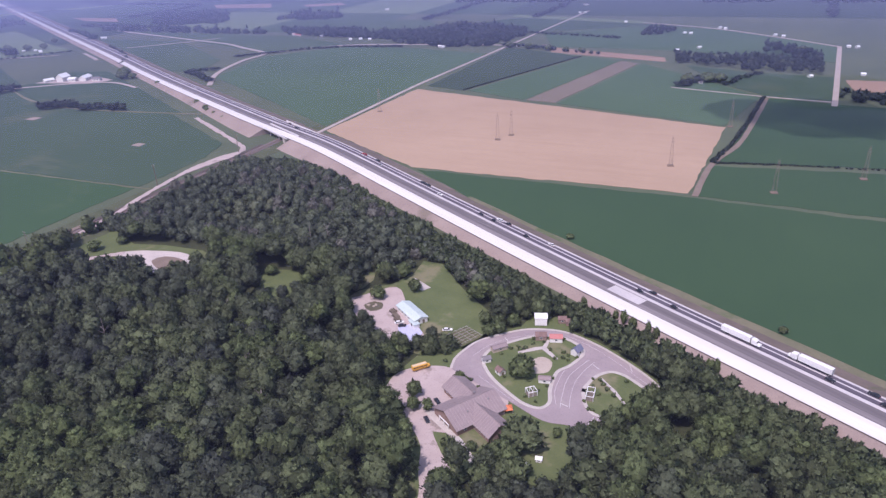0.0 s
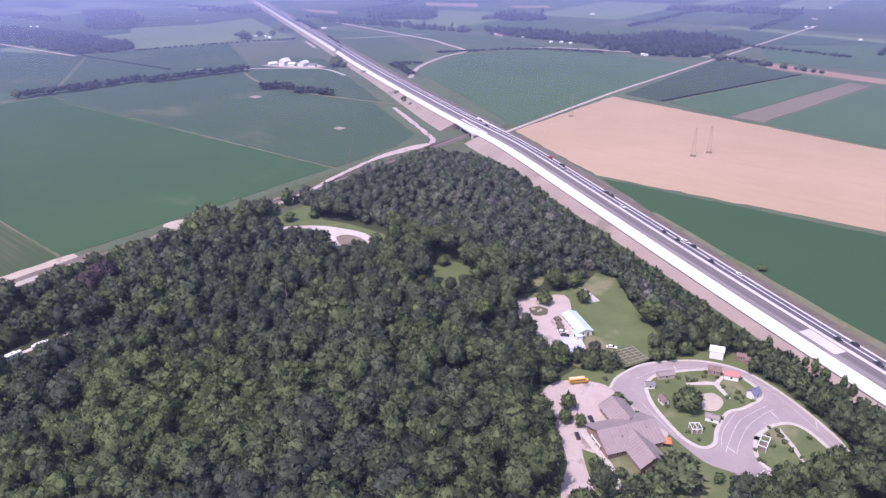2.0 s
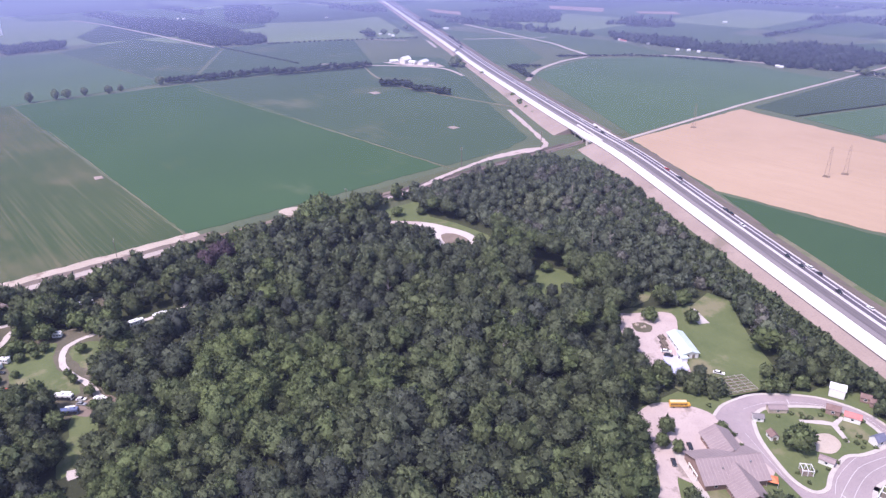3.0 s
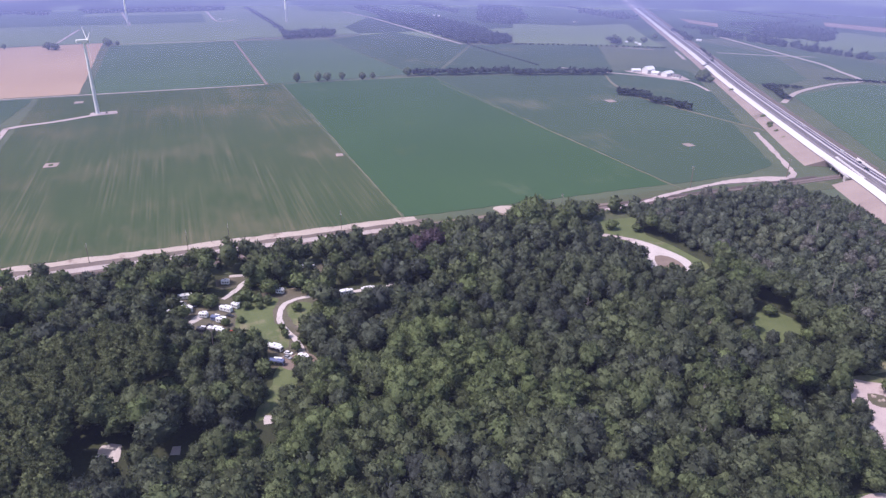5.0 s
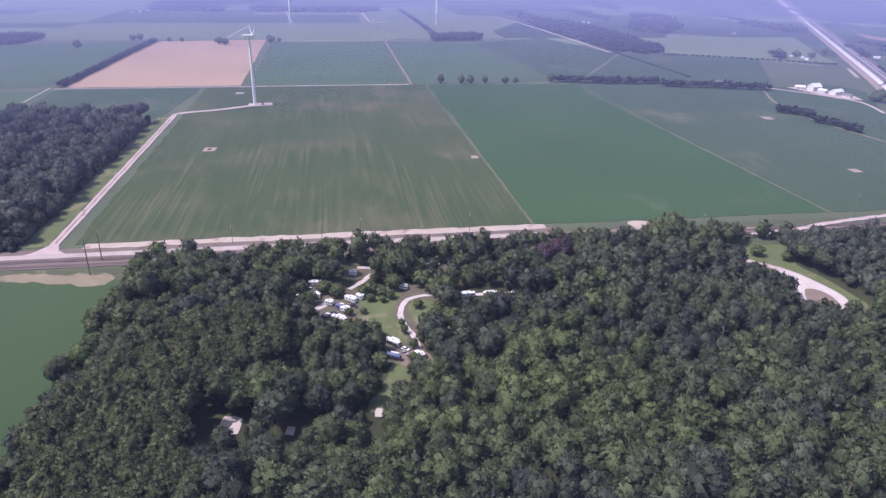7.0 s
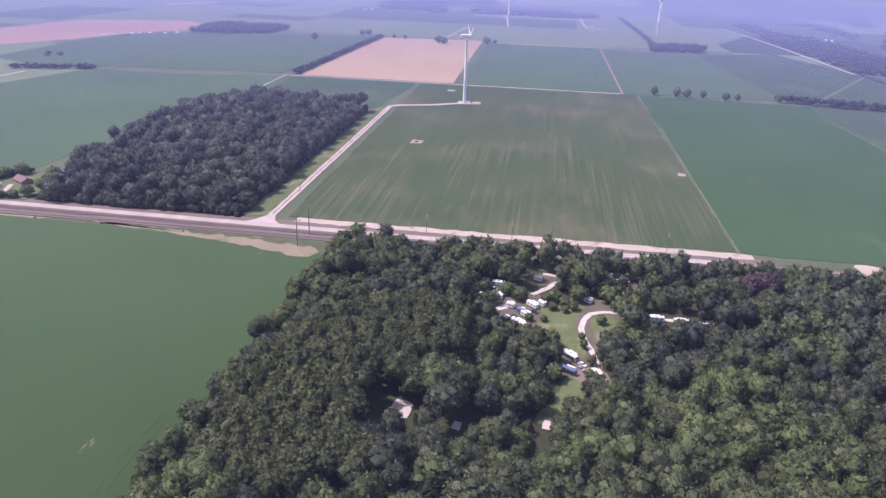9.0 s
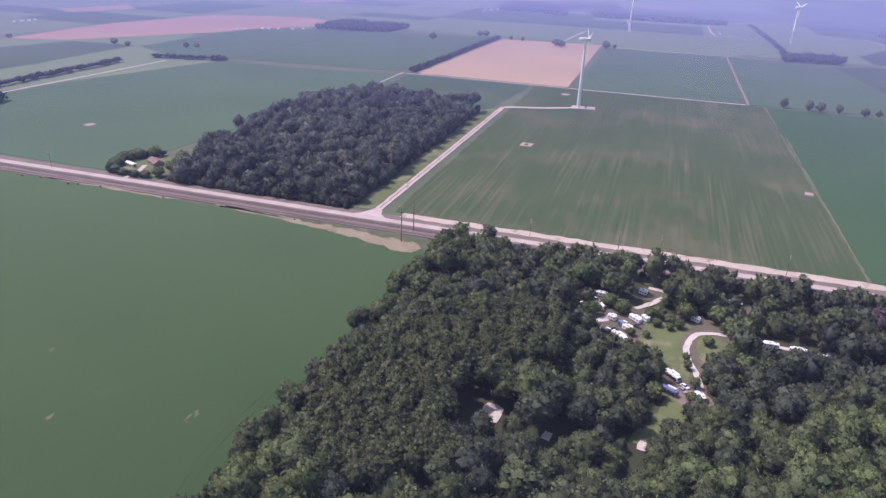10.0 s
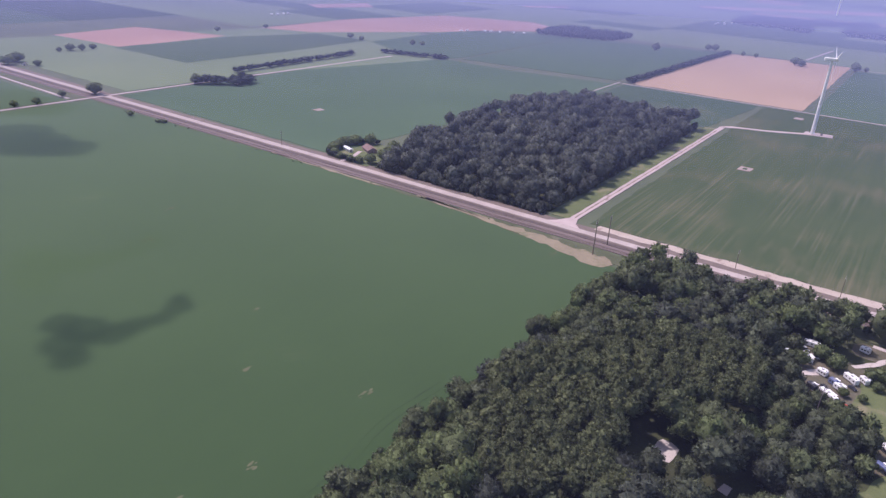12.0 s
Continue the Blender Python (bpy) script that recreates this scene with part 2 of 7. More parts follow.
M["wood"] = paint("weathered_wood", (0.19, 0.155, 0.125), 0.85, 0, 0.2, 2.0)
M["dark"] = paint("dark_rubber", (0.025, 0.025, 0.027), 0.8)


# ---- mesh tools ----
def mesh_from(name, verts, faces, mats):
    me = bpy.data.meshes.new(name)
    me.from_pydata([tuple(v) for v in verts], [], faces)
    for m in mats if isinstance(mats, (list, tuple)) else [mats]:
        me.materials.append(m)
    me.update()
    return me


def empty(name, m=None):
    ob = new(name)
    ob.empty_display_size = 0.5
    if m is not None:
        ob.matrix_world = m
    return ob


def part(name, bm, material, parent=None, label=""):
    me = bpy.data.meshes.new(name)
    bm.normal_update()
    bm.to_mesh(me)
    bm.free()
    me.materials.append(material)
    ob = new(name, me)
    if parent is not None:
        ob.parent = parent
    return tagged(ob, label) if label else ob


def box(bm, x0, x1, y0, y1, z0, z1, bevel=0.0):
    m = Matrix.Translation(((x0 + x1) / 2, (y0 + y1) / 2, (z0 + z1) / 2)) @ Matrix.Diagonal((x1 - x0, y1 - y0, z1 - z0, 1))
    r = bmesh.ops.create_cube(bm, size=1, matrix=m)
    if bevel:
        es = {e for v in r["verts"] for e in v.link_edges}
        bmesh.ops.bevel(bm, geom=list(es), offset=bevel, segments=1, affect="EDGES")
    return bm


def rod(bm, a, b, r0, r1=None, n=8):
    a, b = Vector(a), Vector(b)
    q = (b - a).to_track_quat("Z", "Y").to_matrix().to_4x4()
    m = Matrix.Translation((a + b) / 2) @ q
    bmesh.ops.create_cone(bm, cap_ends=True, segments=n, radius1=r0, radius2=r0 if r1 is None else r1, depth=(b - a).length, matrix=m)
    return bm


def smooth_line(points, step=6.0):
    """A smooth curve through plan points, sampled about every step metres."""
    p = [Vector(q) for q in points]
    out = []
    for i in range(len(p) - 1):
        a, b, c, d = p[max(i - 1, 0)], p[i], p[i + 1], p[min(i + 2, len(p) - 1)]
        n = max(1, int((c - b).length / step))
        for k in range(n):
            u = k / n
            out.append(0.5 * ((2 * b) + (c - a) * u + (2 * a - 5 * b + 4 * c - d) * u * u + (3 * b - a - 3 * c + d) * u ** 3))
    out.append(p[-1])
    return out


def ring_of(points, step=4.0):
    """A closed smooth outline through plan points."""
    p = [Vector(q) for q in points]
    n, out = len(p), []
    for i in range(n):
        a, b, c, d = p[i - 1], p[i], p[(i + 1) % n], p[(i + 2) % n]
        k = max(1, int((c - b).length / step))
        for j in range(k):
            u = j / k
            out.append(0.5 * ((2 * b) + (c - a) * u + (2 * a - 5 * b + 4 * c - d) * u * u + (3 * b - a - 3 * c + d) * u ** 3))
    return out


def slab(name, points, z0, z1, material, label="", kind="structure", category="", ragged=0.0, rnd=random.Random(5)):
    """A flat piece of ground with an outline in plan and a real thickness."""
    pts = [Vector(p) for p in points]
    if ragged:
        fine = []
        for i, a in enumerate(pts):
            b = pts[(i + 1) % len(pts)]
            k = max(1, int((b - a).length / 9))
            for j in range(k):
                fine.append(a.lerp(b, j / k) + Vector((rnd.uniform(-ragged, ragged), rnd.uniform(-ragged, ragged))))
        pts = fine
    bm = bmesh.new()
    vs = [bm.verts.new((p[0], p[1], z0)) for p in pts]
    f = bm.faces.new(vs)
    r = bmesh.ops.extrude_face_region(bm, geom=[f])
    for v in r["geom"]:
        if isinstance(v, bmesh.types.BMVert):
            v.co.z = z1
    bmesh.ops.recalc_face_normals(bm, faces=bm.faces)
    ob = part(name, bm, material)
    return tagged(ob, label, category, "", kind)


def band(name, line, a, b, z, material, label="", kind="structure", thick=0.12, ragged=0.0, rnd=random.Random(7)):
    """A strip that follows a plan line between the offsets a and b to its right."""
    verts, faces = [], []
    n = len(line)
    for i, p in enumerate(line):
        t = (line[min(i + 1, n - 1)] - line[max(i - 1, 0)]).normalized()
        q = Vector((t.y, -t.x))
        zz = z(p) if callable(z) else z
        j1, j2 = rnd.uniform(-ragged, ragged), rnd.uniform(-ragged, ragged)
        l, r = p + q * (a + j1), p + q * (b + j2)
        verts += [(l.x, l.y, zz), (r.x, r.y, zz), (r.x, r.y, zz - thick), (l.x, l.y, zz - thick)]
    for i in range(n - 1):
        k = 4 * i
        for j in range(4):
            faces.append((k + j, k + 4 + j, k + 4 + (j + 1) % 4, k + (j + 1) % 4))
    faces += [(3, 2, 1, 0), (4 * n - 4, 4 * n - 3, 4 * n - 2, 4 * n - 1)]
    me = mesh_from(name, verts, faces, material)
    bm = bmesh.new()
    bm.from_mesh(me)
    bmesh.ops.recalc_face_normals(bm, faces=bm.faces)
    bm.to_mesh(me)
    bm.free()
    return tagged(new(name, me), label, "", "", kind)


def inside(p, poly):
    x, y, hit, n = p[0], p[1], False, len(poly)
    for i in range(n):
        (x1, y1), (x2, y2) = poly[i][:2], poly[i - 1][:2]
        if (y1 > y) != (y2 > y) and x < (x2 - x1) * (y - y1) / (y2 - y1) + x1:
            hit = not hit
    return hit


# ---- the land ----
# Plan: x and y along the section lines of the farmland; the railway and the gravel road run along x = -450 to -475.
def ground_sheet():
    """One sheet to the horizon, divided into far parcels with their own crops."""
    rnd = random.Random(21)
    xs, ys = [-6000], [-6000]
    while xs[-1] < 6000:
        xs.append(xs[-1] + (rnd.choice((90, 130, 200, 260)) if abs(xs[-1]) < 3600 else 400))
    while ys[-1] < 6000:
        ys.append(ys[-1] + (rnd.choice((160, 240, 330, 420)) if abs(ys[-1]) < 3600 else 500))
    verts = [(x, y, 0) for y in ys for x in xs]
    n = len(xs)
    faces = [(j * n + i, j * n + i + 1, (j + 1) * n + i + 1, (j + 1) * n + i) for j in range(len(ys) - 1) for i in range(n - 1)]
    me = mesh_from("ground", verts, faces, [M["ground"], M["far_green"], M["far_pale"], M["far_dark"], M["far_stubble"]])
    for k, p in enumerate(me.polygons):
        c = p.center
        near = math.hypot(c.x, c.y) < 1700
        p.material_index = 0 if near else rnd.choice((1, 2, 2, 2, 2, 2, 1, 2, 4) if c.x < -1000 and c.y < 300 else (1, 1, 3, 3, 3, 2, 3))
    return tagged(new("ground", me), "flat farmland of green and tan parcels", "ground", "", "structure")


ground_sheet()

FIELD_COUNT = []


def field(mat, pts, label, ragged=1.2):
    """A parcel of crop, a little proud of the ground."""
    k = len(FIELD_COUNT)
    FIELD_COUNT.append(label)
    return slab("field_%d" % (k + 1), pts, -0.2, 0.25 + 0.013 * (k % 9), M[mat], label, ragged=ragged)


field("olive", [(-488, -168), (-1088, -172), (-1090, 156), (-488, 160)], "thin soybean field with dry rows")
field("green", [(-488, 163), (-1090, 158), (-1076, 395), (-488, 408)], "lush green soybean field")
field("grey_green", [(-486, 411), (-1074, 398), (-1052, 529), (-1010, 690), (-780, 690), (-640, 620), (-505, 545), (-488, 500)], "dull green crop field with dry patches")
field("grey_green", [(-1030, 700), (-900, 640), (-640, 632), (-700, 668), (-985, 830), (-1040, 810)], "small green field beside the farmyard")
field("light_green", [(-1096, -112), (-1640, -116), (-1640, 132), (-1096, 132)], "green field beyond the farm track")
field("light_green", [(-1096, 138), (-1640, 138), (-1600, 330), (-1110, 372)], "pale green crop field")
field("grey_green", [(-1114, 376), (-1610, 334), (-1700, 520), (-1420, 600), (-1080, 392)], "blue-green crop field")
field("grey_green", [(-1060, 540), (-1080, 402), (-1415, 606), (-1400, 900), (-1040, 712)], "blue-green crop field")
field("stubble", [(-1102, -374), (-1664, -366), (-1690, -132), (-1102, -124)], "harvested tan wheat stubble field")
field("grey_green", [(-885, -196), (-1086, -178), (-1086, -380), (-912, -372)], "green crop behind the woodlot")
field("light_green", [(-484, -430), (-560, -425), (-920, -405), (-920, -380), (-1080, -384), (-1046, -560), (-1052, -692), (-910, -768), (-700, -768), (-484, -768)], "wide green crop field")
field("far_pale", [(-500, -785), (-700, -785), (-1056, -700), (-1250, -900), (-1500, -1100), (-500, -1300)], "pale green hay field")
field("far_salmon", [(-672, -1283), (-854, -1318), (-921, -1125), (-687, -1098)], "pinkish stubble field")
field("far_green", [(-676, -1104), (-911, -1112), (-1102, -1063), (-1118, -936), (-900, -916), (-678, -913)], "blue-green crop field")
field("light_green", [(-1060, -700), (-1090, -690), (-1600, -705), (-1560, -800), (-1400, -930), (-1110, -920), (-1060, -820)], "green crop field by a windbreak")
field("light_green", [(-1112, -402), (-1660, -390), (-1600, -700), (-1080, -680)], "pale green hay field")
field("big_green", [(-424, -118), (-427, -160), (-439, -250), (-444, -340), (-445, -766), (900, -766), (900, -118)], "broad even green clover field")
field("big_green", [(-424, -782), (-424, -1400), (900, -1400), (900, -782)], "broad green field past the crossroad")
field("stubble", [(-423, 617), (-416, 830), (-24, 742), (-38, 540), (-277, 533)], "harvested tan wheat field with pylons")
field("deep_green", [(-270, 528), (-38, 531), (92, 523), (430, 512), (430, 107), (90, 309), (-11, 367), (-110, 426), (-200, 480)], "deep green field beside the highway")
field("deep_green", [(-34, 536), (94, 531), (430, 522), (430, 640), (108, 632), (-26, 614)], "deep green strip field")
field("far_dark", [(-410, 850), (-352, 838), (-262, 1104), (-380, 1160), (-404, 1160)], "dark blue-green crop field")
field("light_green", [(-344, 836), (-259, 806), (-197, 1080), (-256, 1104)], "light green crop field")
field("far_bare", [(-256, 805), (-219, 800), (-165, 1066), (-194, 1080)], "bare tan strip between crops")
field("light_green", [(-215, 798), (-26, 748), (4, 884), (-40, 942), (-160, 1066)], "light green crop field")
field("light_green", [(-434, 632), (-430, 838), (-420, 1100), (-560, 1130), (-700, 1130), (-800, 1000), (-760, 830), (-560, 712)], "light green crop field")
field("far_green", [(-820, 1040), (-720, 1150), (-900, 1220), (-1390, 1230), (-1110, 1140), (-940, 1080)], "green crop field")
field("far_green", [(-860, 960), (-820, 860), (-900, 850), (-1250, 1030), (-1380, 1120), (-1100, 1120)], "green crop field")
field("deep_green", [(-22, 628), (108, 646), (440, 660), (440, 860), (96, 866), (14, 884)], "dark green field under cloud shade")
field("far_stubble", [(-330, 1180), (-135, 1120), (-130, 1085), (-320, 1135)], "tan stubble strip")
field("far_stubble", [(100, 1005), (320, 1015), (320, 900), (105, 915)], "tan stubble field beside a road")
field("grey_green", [(14, 890), (80, 880), (92, 1020), (-10, 1030), (-100, 1065), (-40, 945)], "blue-green field behind a farmhouse")
field("light_green", [(-120, 1185), (95, 1125), (104, 1255), (25, 1330), (-85, 1425), (-225, 1450), (-390, 1330), (-330, 1190)], "light green field beyond a tree belt")
field("far_pale", [(-540, 1605), (-230, 1520), (-230, 1488), (-530, 1562)], "pale tan strip far off")
field("grey_green", [(-520, 1550), (-230, 1480), (-90, 1440), (-230, 1460), (-395, 1345), (-500, 1400), (-610, 1370)], "blue-green field far off")
field("far_pale", [(-1410, 700), (-1790, 885), (-1695, 1030), (-1700, 1190), (-1380, 1035), (-1255, 985), (-1340, 825)], "pale green hay field")
field("far_stubble", [(-1785, 1430), (-1625, 1435), (-1550, 1375), (-1670, 1375)], "pinkish stubble strip far off")
field("far_stubble", [(-1560, 1755), (-1375, 1795), (-1305, 1700), (-1480, 1675)], "tan stubble strip far off")
field("far_stubble", [(-1245, 1770), (-1150, 1830), (-1100, 1775), (-1200, 1730)], "tan stubble strip far off")
field("far_green", [(-900, 1260), (-690, 1285), (-620, 1370), (-700, 1480), (-1050, 1500), (-1000, 1310)], "green field behind a wood")
field("far_pale", [(-1640, -100), (-2010, -90), (-2020, 125), (-2120, 135), (-2150, 250), (-1800, 262), (-1645, 130)], "pale green hay field")
field("far_pale", [(-1780, 395), (-2090, 555), (-2300, 520), (-2440, 260), (-2165, 280), (-1870, 300)], "pale green hay field")
field("far_salmon", [(-1720, -1170), (-1820, -940), (-1765, -860), (-1625, -815), (-1500, -905), (-1385, -940), (-1110, -1085), (-1065, -1190), (-1380, -1225)], "pinkish stubble field")
field("far_salmon", [(-1570, -1565), (-1795, -1525), (-1705, -1425), (-1520, -1475)], "pinkish stubble field far off")
field("far_salmon", [(-2320, -1260), (-2510, -1170), (-2435, -1125), (-2285, -1215)], "pinkish stubble field far off")
field("far_salmon", [(-3270, -910), (-4080, -260), (-3800, -230), (-3150, -860)], "long pinkish stubble field far off")

# Woodland ground, from the clover field to the highway.
WOOD = [(-441, -114), (-330, -117), (-230, -121), (-120, -123), (120, 60), (170, 170), (66, 256), (-34, 312), (-103, 348), (-167, 386), (-247, 432), (-321, 480), (-380, 503), (-424, 496), (-436, 440), (-441, 330)]
slab("woodland_floor", WOOD, -0.2, 0.12, M["forest_floor"], "dark leafy woodland floor")

# ---- the highway ----
M["rail_steel"] = paint("brown_rail_steel", (0.16, 0.12, 0.10), 0.5, 0.6)
M["soil_dark"] = surface("dark_soil", (0.07, 0.055, 0.05), (0.12, 0.095, 0.085), 0.3, 2.0)
HW = smooth_line([(520, 0), (300, 132), (67, 268), (-34, 326), (-133, 385), (-256, 460), (-391, 541), (-503, 597), (-661, 683), (-888, 808), (-1111, 936), (-1588, 1203), (-2600, 1770), (-4300, 2720)], 18)
BRIDGE = Vector((-455, 590))


def deck(p):
    """Height of the highway: raised where it crosses the railway."""
    d = (Vector((p[0], p[1])) - BRIDGE).length
    return 3.5 + 2.6 * math.exp(-((d / 240) ** 2))


def narrow(p):
    """The road is a little narrower towards the east, where its halves draw together."""
    return 1.0 - 0.05 * min(1.0, max(0.0, (p[0] + 150) / 200))


def embankment(line, name):
    verts, faces, n = [], [], len(line)
    for i, p in enumerate(line):
        t = (line[min(i + 1, n - 1)] - line[max(i - 1, 0)]).normalized()
        q, h = Vector((t.y, -t.x)), deck(p)
        for o, z in ((-(7.5 + 4.2 * (h - 3.5)), 0.0), (-1.6, h - 0.15), (31.8 * narrow(p), h - 0.15), (32.5 + 3.0 * h, 0.0)):
            v = p + q * o
            verts.append((v.x, v.y, z))
    for i in range(n - 1):
        for j in range(3):
            faces.append((4 * i + j, 4 * i + j + 1, 4 * i + 5 + j, 4 * i + 4 + j))
    faces += [(0, 1, 2, 3), (4 * n - 1, 4 * n - 2, 4 * n - 3, 4 * n - 4)]
    me = mesh_from(name, verts, faces, [M["sand"], M["brown_verge"]])
    for p in me.polygons:
        if p.index < (n - 1) * 3 and p.index % 3 == 2:
            p.material_index = 1
    return tagged(new(name, me), "sandy highway embankment with a grassy far slope", "", "", "structure")


gap = [i for i, p in enumerate(HW) if (p - BRIDGE).length > 24]
first = [p for i, p in enumerate(HW) if i in gap and p.x > BRIDGE.x]
second = [p for i, p in enumerate(HW) if i in gap and p.x < BRIDGE.x]
embankment(first, "embankment_1")
embankment(second, "embankment_2")


def deck_up(dz):
    return lambda p: deck(p) + dz


def highway_band(name, a, b, z, material, label="", thick=0.3):
    """A strip of the highway, drawn in with it."""
    n, pts = len(HW), []
    for i, p in enumerate(HW):
        t = (HW[min(i + 1, n - 1)] - HW[max(i - 1, 0)]).normalized()
        q, k = Vector((t.y, -t.x)), narrow(p)
        pts.append((p + q * a * k, p + q * b * k, z(p)))
    verts, faces = [], []
    for l, r, h in pts:
        verts += [(l.x, l.y, h), (r.x, r.y, h), (r.x, r.y, h - thick), (l.x, l.y, h - thick)]
    for i in range(n - 1):
        for j in range(4):
            faces.append((4 * i + j, 4 * i + (j + 1) % 4, 4 * i + 4 + (j + 1) % 4, 4 * i + 4 + j))
    me = mesh_from(name, verts, faces, material)
    return tagged(new(name, me), label, "", "", "structure")


STRIPS = (("edge_1", -0.7, 0, 0.03, "soil_dark", "thin dark edge of the new slab"), ("concrete", 0, 10.2, 0.1, "concrete", "new white concrete carriageway"), ("edge_2", 10.2, 10.7, 0.03, "soil_dark", "dark joint beside the new slab"),
          ("median_1", 10.7, 14.4, 0.05, "asphalt_pale", "pale worn asphalt shoulder under work"), ("median_2", 14.4, 20.9, 0.04, "asphalt", "old grey asphalt carriageway under work"), ("shoulder_1", 20.9, 23.3, 0.08, "shoulder", "pale paved shoulder"),
          ("lane_1", 23.3, 26.7, 0.06, "lane", "dark worn traffic lane"), ("stripe", 26.7, 27.7, 0.08, "shoulder", "pale stripe between lanes"), ("lane_2", 27.7, 30.2, 0.06, "lane", "dark worn traffic lane"), ("shoulder_2", 30.2, 31.6, 0.08, "shoulder", "pale gravel shoulder"))
for name, a, b, up, mat, label in STRIPS:
    highway_band("highway_" + name, a, b, deck_up(up), M[mat], label)
band("highway_patch", [Vector((-50, 335.5)), Vector((-57, 339.7)), Vector((-70, 347.5))], 12.4, 19.6, deck_up(0.1), M["shoulder"], "pale milled patch of the old carriageway", thick=0.2)
band("highway_near_verge", [p for p in HW if -345 < p.x < 300], -17, -6.5, 0.3, M["ditch"], "rough grass strip below the highway", thick=0.4, ragged=1.0)
band("highway_verge_brown", [p for p in HW if p.x < -225], 40, 47, 0.32, M["brown_verge"], "dry brown verge along the field", thick=0.4, ragged=0.6)
band("highway_verge", [p for p in HW if p.x > -235], 41, 48, 0.32, M["verge"], "dry olive grass verge along the field", thick=0.4, ragged=0.6)

# ---- railway and country roads ----
RAIL = [Vector((-452, y)) for y in range(-1500, 640, 20)]
band("rail_ballast", RAIL, -5.0, 4.0, 0.42, M["ballast"], "brown railway ballast", thick=0.6, ragged=0.3)
for side in (-452.3, -450.8):
    band("rail", [Vector((side, y)) for y in range(-1500, 640, 20)], -0.09, 0.09, 0.62, M["rail_steel"], "brown steel rail", thick=0.2)
band("ballast_shade", [Vector((-459.5, y)) for y in range(-1500, 560, 9)], -2.2, 1.8, 0.47, M["soil_dark"], "dark strip between road and railway", thick=0.5, ragged=0.6)
band("ditch_grass", [Vector((-452, y)) for y in range(-1500, 800, 12)], 5, 22, 0.22, M["ditch"], "dry ditch and grass beside the railway", thick=0.3, ragged=2.0)
band("lane_verge", [Vector((-475, y)) for y in range(176, 420, 12)], 0.0, 15.0, 0.28, M["ditch"], "rough grass verge beside the dirt lane", thick=0.4, ragged=1.0)
band("road_verge", [Vector((-475, y)) for y in range(-1500, 182, 12)], -5.0, 18.0, 0.3, M["brown_verge"], "dry brown verge between road and railway", thick=0.4, ragged=1.0)
band("country_road", [Vector((-468, y)) for y in range(-1500, 180, 20)], -3.6, 3.6, 0.5, M["country_road"], "pale gravel country road", thick=0.5, ragged=0.25)
band("country_lane", smooth_line([(-468, 160), (-467, 260), (-460, 330)], 10), -2.4, 2.4, 0.5, M["dirt"], "narrow brown dirt lane beside the railway", thick=0.5, ragged=0.5)
band("country_road_far", [Vector((-427 + max(0, y - 850) * 0.05, y)) for y in range(606, 1700, 18)], -2.6, 2.6, 0.55, M["country_road"], "pale gravel country road", thick=0.5)
band("sand_strip", [Vector((-483, y)) for y in range(-160, 172, 7)], -4.8, 4.4, 0.45, M["pale_sand"], "sandy strip along the field edge", thick=0.5, ragged=1.1)
band("farm_drive", [Vector((x, -181)) for x in range(-905, -470, 9)], -3.2, 3.2, 0.5, M["gravel"], "pale gravel farm drive", thick=0.5, ragged=0.3)
slab("drive_apron", [(-471, -168), (-471, -196), (-476, -190), (-486, -184.5), (-486, -177.5), (-478, -175)], 0.0, 0.56, M["gravel"], "flared gravel mouth of the farm drive", ragged=0.5)
band("drive_crown", [Vector((x, -181)) for x in range(-880, -486, 6)], -0.5, 0.6, 0.53, M["dirt"], "earthy crown between the wheel tracks", thick=0.3, ragged=0.45)
band("drive_grass", [Vector((x, -191)) for x in range(-890, -478, 9)], -6.5, 6.5, 0.35, M["lawn"], "mown grass strip beside the drive", thick=0.5, ragged=0.8)
band("turbine_road", smooth_line([(-905, -181), (-915, -170), (-930, -130), (-950, -95), (-955, -70)], 6), -4, 4, 0.52, M["gravel"], "gravel access road to the turbine", thick=0.5, ragged=0.5)
band("cross_track", [Vector((x, -776)) for x in range(-1000, 400, 20)], -2.2, 2.2, 0.5, M["gravel"], "pale farm track", thick=0.5)
band("field_track_1", [Vector((-1093, y)) for y in range(-385, 136, 12)], -2.2, 2.2, 0.5, M["country_road"], "pale dirt farm track", thick=0.5, ragged=0.4)
band("field_track_2", [Vector((x, 135)) for x in range(-1640, -1090, 14)], -2.0, 2.0, 0.5, M["dirt"], "dirt farm track", thick=0.5, ragged=0.3)
band("field_margin_1", [Vector((x, 161)) for x in range(-900, -484, 10)], -0.4, 0.4, 0.42, M["verge"], "bare margin between two fields", thick=0.5, ragged=0.5)
band("field_margin_2", smooth_line([(-470, 411), (-800, 398), (-1020, 388)], 10), -0.55, 0.55, 0.42, M["verge"], "pale bare margin between two fields", thick=0.5, ragged=0.5)
def track(name, pts, half, label):
    """A narrow pale farm road."""
    return band(name, smooth_line(pts, 12), -half, half, 0.6, M["country_road"], label, thick=0.6, ragged=half * 0.15)


